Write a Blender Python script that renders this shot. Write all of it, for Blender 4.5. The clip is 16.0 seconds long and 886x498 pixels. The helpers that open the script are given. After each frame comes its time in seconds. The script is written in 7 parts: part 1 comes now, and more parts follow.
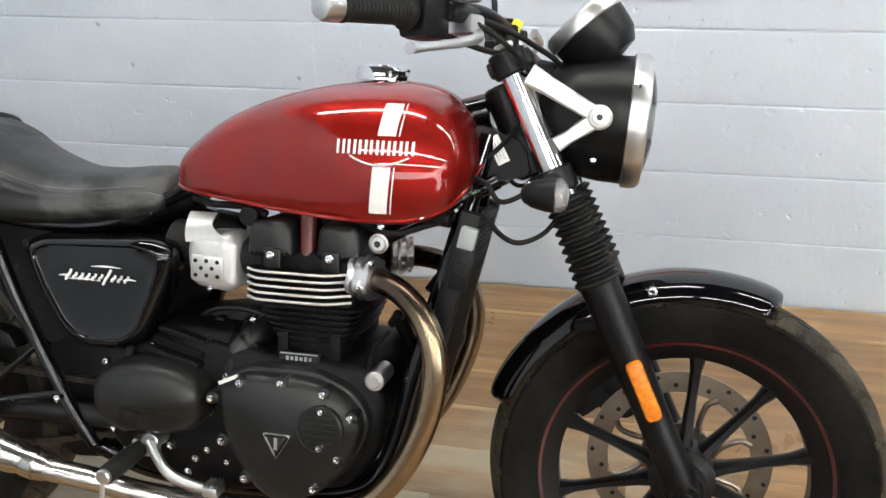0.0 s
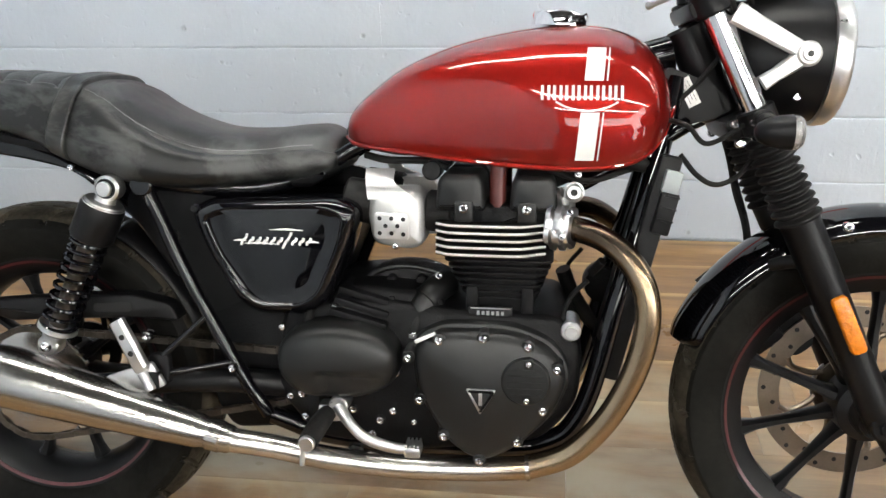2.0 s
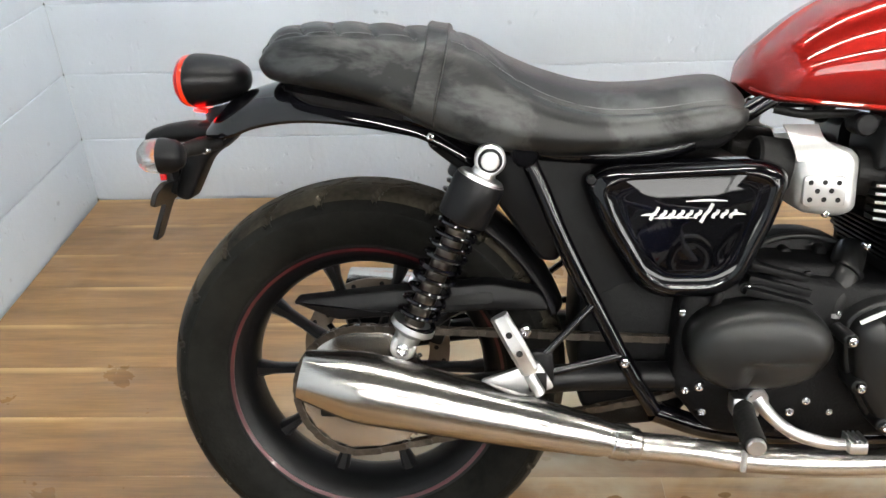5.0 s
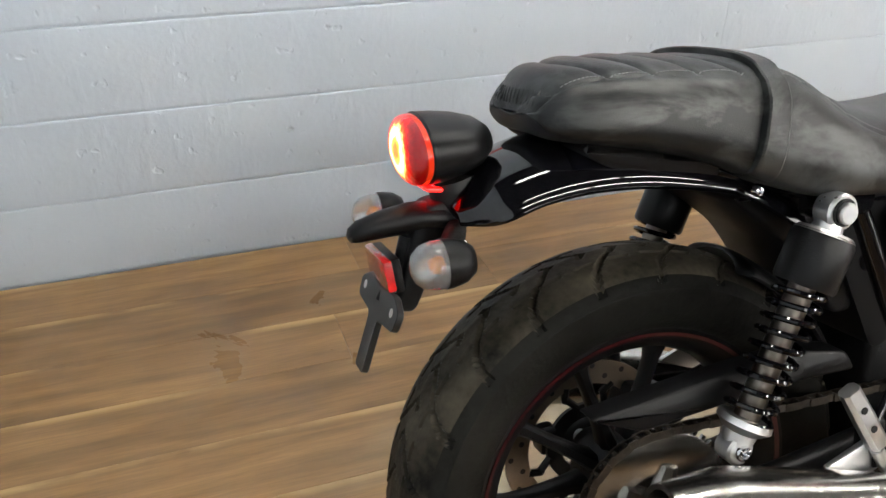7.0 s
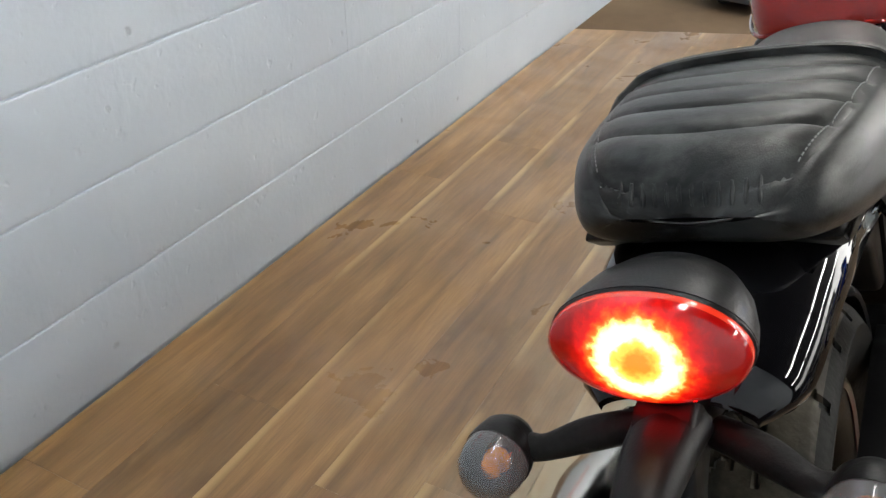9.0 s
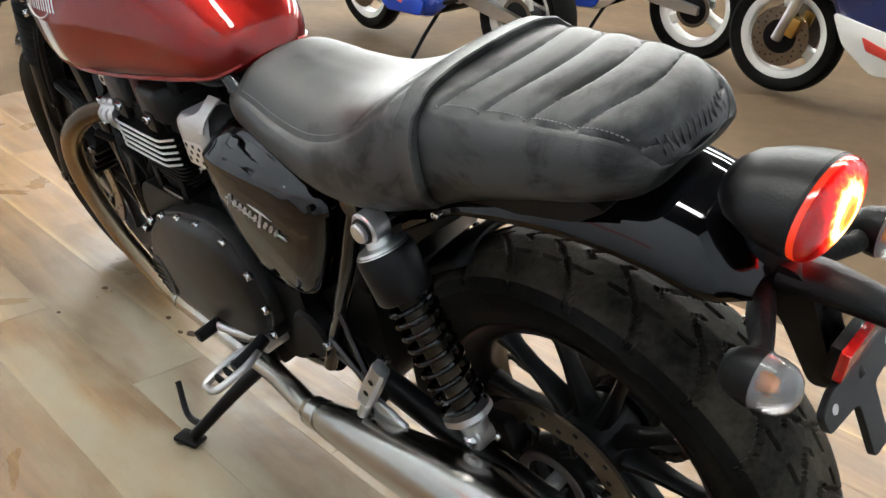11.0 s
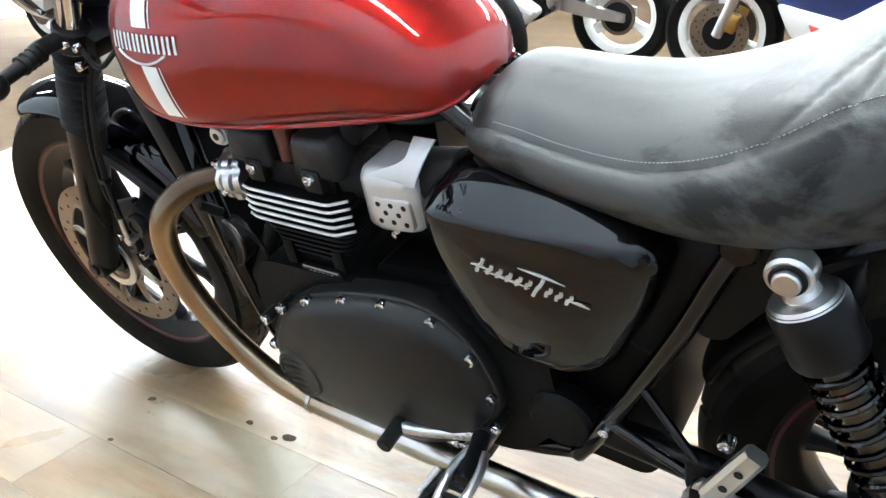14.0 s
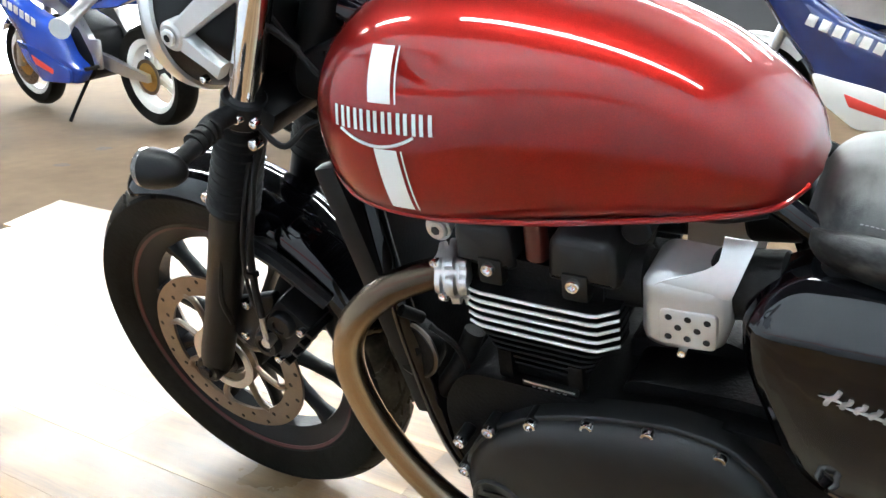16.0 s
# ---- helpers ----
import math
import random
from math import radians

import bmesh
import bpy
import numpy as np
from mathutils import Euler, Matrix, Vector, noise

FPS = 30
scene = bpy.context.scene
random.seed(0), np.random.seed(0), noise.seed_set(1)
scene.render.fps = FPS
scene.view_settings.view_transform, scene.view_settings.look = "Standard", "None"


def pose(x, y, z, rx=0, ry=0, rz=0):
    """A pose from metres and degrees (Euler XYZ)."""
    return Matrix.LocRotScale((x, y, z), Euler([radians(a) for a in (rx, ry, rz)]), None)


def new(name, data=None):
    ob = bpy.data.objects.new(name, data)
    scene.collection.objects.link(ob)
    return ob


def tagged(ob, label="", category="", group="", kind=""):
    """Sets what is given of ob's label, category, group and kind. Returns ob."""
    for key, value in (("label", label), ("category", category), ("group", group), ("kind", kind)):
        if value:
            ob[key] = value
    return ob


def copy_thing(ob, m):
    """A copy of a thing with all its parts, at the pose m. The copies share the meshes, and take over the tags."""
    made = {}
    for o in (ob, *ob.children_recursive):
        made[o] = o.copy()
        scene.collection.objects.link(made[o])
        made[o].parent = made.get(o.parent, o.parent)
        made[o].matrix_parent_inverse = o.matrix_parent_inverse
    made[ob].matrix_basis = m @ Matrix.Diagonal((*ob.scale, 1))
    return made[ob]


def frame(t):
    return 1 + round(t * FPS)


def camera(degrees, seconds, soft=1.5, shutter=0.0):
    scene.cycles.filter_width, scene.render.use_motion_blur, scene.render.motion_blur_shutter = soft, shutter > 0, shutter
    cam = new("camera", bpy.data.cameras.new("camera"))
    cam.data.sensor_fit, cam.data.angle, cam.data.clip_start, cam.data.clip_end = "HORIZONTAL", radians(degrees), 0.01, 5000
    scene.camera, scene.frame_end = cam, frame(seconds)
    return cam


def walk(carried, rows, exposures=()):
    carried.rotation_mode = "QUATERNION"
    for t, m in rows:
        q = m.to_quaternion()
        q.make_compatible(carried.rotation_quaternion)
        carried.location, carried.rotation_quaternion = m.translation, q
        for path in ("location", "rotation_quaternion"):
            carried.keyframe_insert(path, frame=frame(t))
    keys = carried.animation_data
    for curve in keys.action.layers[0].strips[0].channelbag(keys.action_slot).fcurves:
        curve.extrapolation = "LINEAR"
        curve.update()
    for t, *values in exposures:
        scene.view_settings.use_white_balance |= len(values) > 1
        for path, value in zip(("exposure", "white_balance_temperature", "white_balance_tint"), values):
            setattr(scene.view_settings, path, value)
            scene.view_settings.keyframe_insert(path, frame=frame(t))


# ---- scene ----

# ---- camera and its way: seconds, x, y, z, and the turn in degrees ----
ROWS = [
    (0, 1.2887, -1.0629, 1.2461, 64.80, 1.06, 11.61),
    (0.5, 1.1755, -1.0410, 1.2846, 64.63, 0.74, 12.15),
    (1, 1.0925, -1.0690, 1.2607, 64.10, 1.17, 11.41),
    (1.5, 1.0022, -1.0925, 1.2484, 62.78, 1.59, 9.26),
    (2, 0.8997, -1.1187, 1.2278, 62.24, 1.82, 7.01),
    (2.5, 0.7871, -1.1349, 1.1998, 62.32, 1.76, 5.34),
    (3, 0.6818, -1.1279, 1.1736, 62.56, 1.71, 4.98),
    (3.5, 0.5630, -1.0897, 1.1892, 60.83, 1.70, 4.63),
    (4, 0.4334, -1.0549, 1.1905, 59.85, 1.61, 3.65),
    (4.5, 0.3252, -1.0161, 1.1973, 58.82, 2.09, 3.30),
    (5, 0.1867, -0.9877, 1.1863, 58.90, 1.97, 2.04),
    (5.2, 0.1073, -0.9687, 1.1828, 58.76, 1.36, 0.55),
    (7.3, -0.5480, -0.5056, 1.1393, 58.39, -1.40, -22.47),
    (7.5, -0.5618, -0.4543, 1.1065, 59.15, -1.20, -24.45),
    (8, -0.6562, -0.2505, 1.1008, 58.25, -1.69, -37.00),
    (8.5, -0.7145, -0.0705, 1.0856, 59.72, -1.75, -48.63),
    (9, -0.6687, 0.1329, 1.0898, 58.05, 0.53, -61.92),
    (9.5, -0.6216, 0.3348, 1.0741, 58.39, -2.75, -81.00),
    (10, -0.6473, 0.6114, 1.0602, 63.23, -4.85, -109.28),
    (10.2, -0.6238, 0.6918, 1.0524, 63.40, -5.09, -116.16),
    (12.3, -0.2734, 1.0638, 0.9462, 66.87, 1.34, -147.55),
    (12.5, -0.2555, 1.0678, 0.9389, 66.37, 1.71, -147.19),
    (13, -0.1666, 1.0617, 0.9151, 65.91, 2.15, -146.53),
    (13.5, -0.0357, 1.0585, 0.9142, 66.79, 1.42, -146.73),
    (14, 0.0831, 1.0441, 0.9185, 67.53, 0.70, -146.63),
    (14.5, 0.1843, 1.0383, 0.9181, 68.06, 0.25, -146.47),
    (15, 0.2886, 1.0393, 0.9263, 67.99, -0.02, -147.10),
    (15.5, 0.3878, 1.0699, 0.9219, 69.03, -0.59, -148.87),
    (16, 0.4796, 1.0693, 0.9103, 71.54, -0.29, -149.51),
]
EXPOSURES = [(0.0, -0.2, 6450, 9), (1.5, -0.17, 6450, 9), (2.5, 0.1, 6500, 9), (4.5, 0.3, 6500, 9), (5.2, 0.22, 6500, 9), (7.3, -0.12, 6550, 9), (8.5, -0.15, 6450, 9), (9.5, -0.42, 6450, 9), (10.2, -0.4, 6700, 9), (12.3, 0.98, 5700, 3), (13.5, 0.88, 5700, 3), (16.0, 0.62, 5850, 4)]
cam = camera(55.82, 16.0, soft=1.5)
walk(cam, [(r[0], pose(*r[1:])) for r in ROWS], EXPOSURES)
LEAN, LIFT = 15.98, 0.0052   # how far the motorcycle rests over on its stand

WALL_Y, WALL_X, FAR_X, FAR_Y, CEIL = 1.304, -1.021, 9.5, -7.5, 3.1

# ---- light ----
world = bpy.data.worlds.new("world")
world.use_nodes = True
scene.world = world
world.node_tree.nodes["Background"].inputs[0].default_value = (0.8, 0.9, 1.0, 1)
world.node_tree.nodes["Background"].inputs[1].default_value = 0.02
TUBE_POWER = 70.0
LAMP_AT = (-0.270, 0.0, 0.7885)   # the middle of the lit diodes
PLANK = 0.165   # width of a floor board


# ---- materials ----
def mat(name, color, rough=0.5, metal=0.0, vary=0.0, scale=8.0, bump=0.0, bump_scale=60.0, coat=0.0, rough_vary=0.0,
        second=None, stretch=(1, 1, 1), emit=0.0, emit_color=None, alpha_trans=0.0, rand=0.0, ior=1.5, coat_rough=0.03, spec=0.5):
    m = bpy.data.materials.new(name)
    m.use_nodes = True
    nt = m.node_tree
    b = nt.nodes["Principled BSDF"]
    b.inputs["Roughness"].default_value = rough
    b.inputs["Metallic"].default_value = metal
    b.inputs["Coat Weight"].default_value = coat
    b.inputs["Coat Roughness"].default_value = coat_rough
    b.inputs["IOR"].default_value = ior
    b.inputs["Specular IOR Level"].default_value = spec
    b.inputs["Transmission Weight"].default_value = alpha_trans
    b.inputs["Base Color"].default_value = (*color, 1)
    tc = nt.nodes.new("ShaderNodeTexCoord")
    mp = nt.nodes.new("ShaderNodeMapping")
    mp.inputs["Scale"].default_value = stretch
    nt.links.new(tc.outputs["Object"], mp.inputs["Vector"])
    if vary or second or rough_vary:
        n1 = nt.nodes.new("ShaderNodeTexNoise")
        n1.inputs["Scale"].default_value = scale
        n1.inputs["Detail"].default_value = 5
        nt.links.new(mp.outputs[0], n1.inputs["Vector"])
        n2 = nt.nodes.new("ShaderNodeTexNoise")
        n2.inputs["Scale"].default_value = scale * 9
        n2.inputs["Detail"].default_value = 4
        nt.links.new(mp.outputs[0], n2.inputs["Vector"])
        ad = nt.nodes.new("ShaderNodeMath")
        ad.operation = "MULTIPLY_ADD"
        ad.inputs[1].default_value = 0.35
        nt.links.new(n2.outputs["Fac"], ad.inputs[0])
        nt.links.new(n1.outputs["Fac"], ad.inputs[2])
        rm = nt.nodes.new("ShaderNodeValToRGB")
        lo = [max(0, c * (1 - vary)) for c in color]
        hi = [min(1, c * (1 + vary)) for c in (second or color)]
        rm.color_ramp.elements[0].color, rm.color_ramp.elements[0].position = (*lo, 1), 0.45
        rm.color_ramp.elements[1].color, rm.color_ramp.elements[1].position = (*hi, 1), 0.95
        nt.links.new(ad.outputs[0], rm.inputs[0])
        out = rm.outputs[0]
        if rand:
            oi = nt.nodes.new("ShaderNodeObjectInfo")
            mr = nt.nodes.new("ShaderNodeMapRange")
            mr.inputs["To Min"].default_value, mr.inputs["To Max"].default_value = 1 - rand, 1 + rand
            nt.links.new(oi.outputs["Random"], mr.inputs["Value"])
            hs = nt.nodes.new("ShaderNodeHueSaturation")
            nt.links.new(out, hs.inputs["Color"])
            nt.links.new(mr.outputs[0], hs.inputs["Value"])
            out = hs.outputs[0]
        nt.links.new(out, b.inputs["Base Color"])
        if rough_vary:
            rr = nt.nodes.new("ShaderNodeMapRange")
            rr.inputs["From Min"].default_value, rr.inputs["From Max"].default_value = 0.4, 0.95
            rr.inputs["To Min"].default_value, rr.inputs["To Max"].default_value = rough - rough_vary, rough + rough_vary
            nt.links.new(ad.outputs[0], rr.inputs["Value"])
            nt.links.new(rr.outputs[0], b.inputs["Roughness"])
    if bump:
        n3 = nt.nodes.new("ShaderNodeTexNoise")
        n3.inputs["Scale"].default_value = bump_scale
        n3.inputs["Detail"].default_value = 6
        nt.links.new(mp.outputs[0], n3.inputs["Vector"])
        bp = nt.nodes.new("ShaderNodeBump")
        bp.inputs["Strength"].default_value = bump
        bp.inputs["Distance"].default_value = 0.004
        nt.links.new(n3.outputs["Fac"], bp.inputs["Height"])
        nt.links.new(bp.outputs[0], b.inputs["Normal"])
    if emit:
        b.inputs["Emission Color"].default_value = (*(emit_color or color), 1)
        b.inputs["Emission Strength"].default_value = emit
    return m


def wood_mat():
    m = bpy.data.materials.new("laminate_plank")
    m.use_nodes = True
    nt = m.node_tree
    b = nt.nodes["Principled BSDF"]
    b.inputs["Specular IOR Level"].default_value = 0.25
    tc = nt.nodes.new("ShaderNodeTexCoord")
    oi = nt.nodes.new("ShaderNodeObjectInfo")
    off = nt.nodes.new("ShaderNodeVectorMath")
    off.operation = "MULTIPLY_ADD"
    off.inputs[1].default_value = (1, 1, 1)
    sc = nt.nodes.new("ShaderNodeVectorMath")
    sc.operation = "SCALE"
    sc.inputs["Scale"].default_value = 37.0
    cb = nt.nodes.new("ShaderNodeCombineXYZ")
    for k in range(3):
        nt.links.new(oi.outputs["Random"], cb.inputs[k])
    nt.links.new(cb.outputs[0], sc.inputs[0])
    nt.links.new(tc.outputs["Object"], off.inputs[0])
    nt.links.new(sc.outputs[0], off.inputs[2])
    mp = nt.nodes.new("ShaderNodeMapping")
    mp.inputs["Scale"].default_value = (1.0, 9.0, 1.0)
    nt.links.new(off.outputs[0], mp.inputs[0])
    n1 = nt.nodes.new("ShaderNodeTexNoise")      # long figure of the grain
    n1.inputs["Scale"].default_value, n1.inputs["Detail"].default_value, n1.inputs["Distortion"].default_value = 2.6, 6, 0.5
    nt.links.new(mp.outputs[0], n1.inputs["Vector"])
    mp2 = nt.nodes.new("ShaderNodeMapping")
    mp2.inputs["Scale"].default_value = (3.0, 70.0, 1.0)
    nt.links.new(off.outputs[0], mp2.inputs[0])
    n2 = nt.nodes.new("ShaderNodeTexNoise")      # fine pores
    n2.inputs["Scale"].default_value, n2.inputs["Detail"].default_value = 5, 4
    nt.links.new(mp2.outputs[0], n2.inputs["Vector"])
    n3 = nt.nodes.new("ShaderNodeTexNoise")      # dark knots and smoky patches
    n3.inputs["Scale"].default_value, n3.inputs["Detail"].default_value = 2.4, 6
    mp3 = nt.nodes.new("ShaderNodeMapping")
    mp3.inputs["Scale"].default_value = (1.0, 2.8, 1.0)
    nt.links.new(off.outputs[0], mp3.inputs[0])
    nt.links.new(mp3.outputs[0], n3.inputs["Vector"])
    ramp = nt.nodes.new("ShaderNodeValToRGB")
    e = ramp.color_ramp.elements
    e[0].color, e[0].position = (0.135, 0.078, 0.032, 1), 0.22
    e[1].color, e[1].position = (0.40, 0.245, 0.108, 1), 0.80
    k = e.new(0.5)
    k.color = (0.255, 0.149, 0.063, 1)
    nt.links.new(n1.outputs["Fac"], ramp.inputs[0])
    mx = nt.nodes.new("ShaderNodeMixRGB")
    mx.blend_type = "MULTIPLY"
    mx.inputs[0].default_value = 0.3
    r2 = nt.nodes.new("ShaderNodeValToRGB")
    r2.color_ramp.elements[0].color, r2.color_ramp.elements[0].position = (0.55, 0.5, 0.45, 1), 0.35
    r2.color_ramp.elements[1].color, r2.color_ramp.elements[1].position = (1.15, 1.1, 1.05, 1), 0.6
    nt.links.new(n2.outputs["Fac"], r2.inputs[0])
    nt.links.new(ramp.outputs[0], mx.inputs[1])
    nt.links.new(r2.outputs[0], mx.inputs[2])
    mk = nt.nodes.new("ShaderNodeMixRGB")
    mk.blend_type = "MULTIPLY"
    mk.inputs[0].default_value = 0.6
    r3 = nt.nodes.new("ShaderNodeValToRGB")
    r3.color_ramp.elements[0].color, r3.color_ramp.elements[0].position = (0.5, 0.44, 0.38, 1), 0.22
    r3.color_ramp.elements[1].color, r3.color_ramp.elements[1].position = (1, 1, 1, 1), 0.6
    nt.links.new(n3.outputs["Fac"], r3.inputs[0])
    nt.links.new(mx.outputs[0], mk.inputs[1])
    nt.links.new(r3.outputs[0], mk.inputs[2])
    hs = nt.nodes.new("ShaderNodeHueSaturation")
    mr = nt.nodes.new("ShaderNodeMapRange")
    mr.inputs["To Min"].default_value, mr.inputs["To Max"].default_value = 0.84, 1.14
    nt.links.new(oi.outputs["Random"], mr.inputs["Value"])
    nt.links.new(mr.outputs[0], hs.inputs["Value"])
    hs.inputs["Saturation"].default_value = 1.06
    nt.links.new(mk.outputs[0], hs.inputs["Color"])
    # pale sapwood along one long edge of each board
    sx = nt.nodes.new("ShaderNodeSeparateXYZ")
    nt.links.new(tc.outputs["Object"], sx.inputs[0])
    fr = nt.nodes.new("ShaderNodeMath")
    fr.operation = "MULTIPLY_ADD"
    fr.inputs[1].default_value, fr.inputs[2].default_value = -1 / PLANK, (WALL_Y - 0.006) / PLANK
    nt.links.new(sx.outputs["Y"], fr.inputs[0])
    wob = nt.nodes.new("ShaderNodeMath")
    wob.operation = "MULTIPLY_ADD"
    wob.inputs[1].default_value = 0.14
    fc = nt.nodes.new("ShaderNodeMath")
    fc.operation = "FRACT"
    nt.links.new(fr.outputs[0], fc.inputs[0])
    nt.links.new(n1.outputs["Fac"], wob.inputs[0])
    nt.links.new(fc.outputs[0], wob.inputs[2])
    rs = nt.nodes.new("ShaderNodeValToRGB")
    rs.color_ramp.elements[0].color, rs.color_ramp.elements[0].position = (0.65, 0.65, 0.65, 1), 0.11
    rs.color_ramp.elements[1].color, rs.color_ramp.elements[1].position = (0, 0, 0, 1), 0.19
    nt.links.new(wob.outputs[0], rs.inputs[0])
    sap = nt.nodes.new("ShaderNodeMixRGB")
    sap.inputs[2].default_value = (0.54, 0.37, 0.165, 1)
    gate = nt.nodes.new("ShaderNodeMath")
    gate.operation = "MULTIPLY"
    gr = nt.nodes.new("ShaderNodeMapRange")
    gr.inputs["From Min"].default_value, gr.inputs["From Max"].default_value = 0.42, 0.55
    nt.links.new(n3.outputs["Fac"], gr.inputs["Value"])
    nt.links.new(gr.outputs[0], gate.inputs[0])
    nt.links.new(rs.outputs[0], gate.inputs[1])
    nt.links.new(gate.outputs[0], sap.inputs[0])
    nt.links.new(hs.outputs[0], sap.inputs[1])
    # the lacquer is scuffed and smeared with dried mop marks, across the joints
    n4 = nt.nodes.new("ShaderNodeTexNoise")
    n4.inputs["Scale"].default_value, n4.inputs["Detail"].default_value, n4.inputs["Roughness"].default_value, n4.inputs["Distortion"].default_value = 3.8, 6, 0.58, 0.6
    nt.links.new(tc.outputs["Object"], n4.inputs["Vector"])
    for sock, lo, hi in (("Coat Weight", 0.60, 1.0), ("Coat Roughness", 0.46, 0.27)):
        cr = nt.nodes.new("ShaderNodeMapRange")
        cr.inputs["From Min"].default_value, cr.inputs["From Max"].default_value = 0.34, 0.64
        cr.inputs["To Min"].default_value, cr.inputs["To Max"].default_value = lo, hi
        nt.links.new(n4.outputs["Fac"], cr.inputs["Value"])
        nt.links.new(cr.outputs[0], b.inputs[sock])
    # a trodden, greyed strip with ragged edges beside the stand
    def worn_by(socket, lo, hi):
        r = nt.nodes.new("ShaderNodeMapRange")
        r.interpolation_type = "SMOOTHSTEP"
        r.inputs["From Min"].default_value, r.inputs["From Max"].default_value = lo, hi
        nt.links.new(socket, r.inputs["Value"])
        return r.outputs[0]

    def times(p, q):
        n = nt.nodes.new("ShaderNodeMath")
        n.operation = "MULTIPLY"
        nt.links.new(p, n.inputs[0])
        nt.links.new(q, n.inputs[1])
        return n.outputs[0]

    ragged = nt.nodes.new("ShaderNodeMath")
    ragged.operation = "MULTIPLY_ADD"
    ragged.inputs[1].default_value = 0.55
    nt.links.new(n4.outputs["Fac"], ragged.inputs[0])
    nt.links.new(sx.outputs["Y"], ragged.inputs[2])
    worn = times(times(worn_by(ragged.outputs[0], 0.94, 0.68), worn_by(ragged.outputs[0], 0.30, 0.48)), times(worn_by(sx.outputs["X"], -0.45, 0.1), worn_by(sx.outputs["X"], 1.9, 0.95)))
    amount = times(worn, worn_by(n3.outputs["Fac"], 0.26, 0.60))
    grey = nt.nodes.new("ShaderNodeMixRGB")
    grey.inputs[2].default_value = (0.335, 0.285, 0.195, 1)
    nt.links.new(amount, grey.inputs[0])
    nt.links.new(sap.outputs[0], grey.inputs[1])
    nt.links.new(grey.outputs[0], b.inputs["Base Color"])
    rr = nt.nodes.new("ShaderNodeMapRange")
    rr.inputs["From Min"].default_value, rr.inputs["From Max"].default_value = 0.3, 0.7
    rr.inputs["To Min"].default_value, rr.inputs["To Max"].default_value = 0.38, 0.47
    nt.links.new(n3.outputs["Fac"], rr.inputs["Value"])
    nt.links.new(rr.outputs[0], b.inputs["Roughness"])
    bp = nt.nodes.new("ShaderNodeBump")
    bp.inputs["Strength"].default_value, bp.inputs["Distance"].default_value = 0.05, 0.001
    nt.links.new(n2.outputs["Fac"], bp.inputs["Height"])
    nt.links.new(bp.outputs[0], b.inputs["Normal"])
    return m


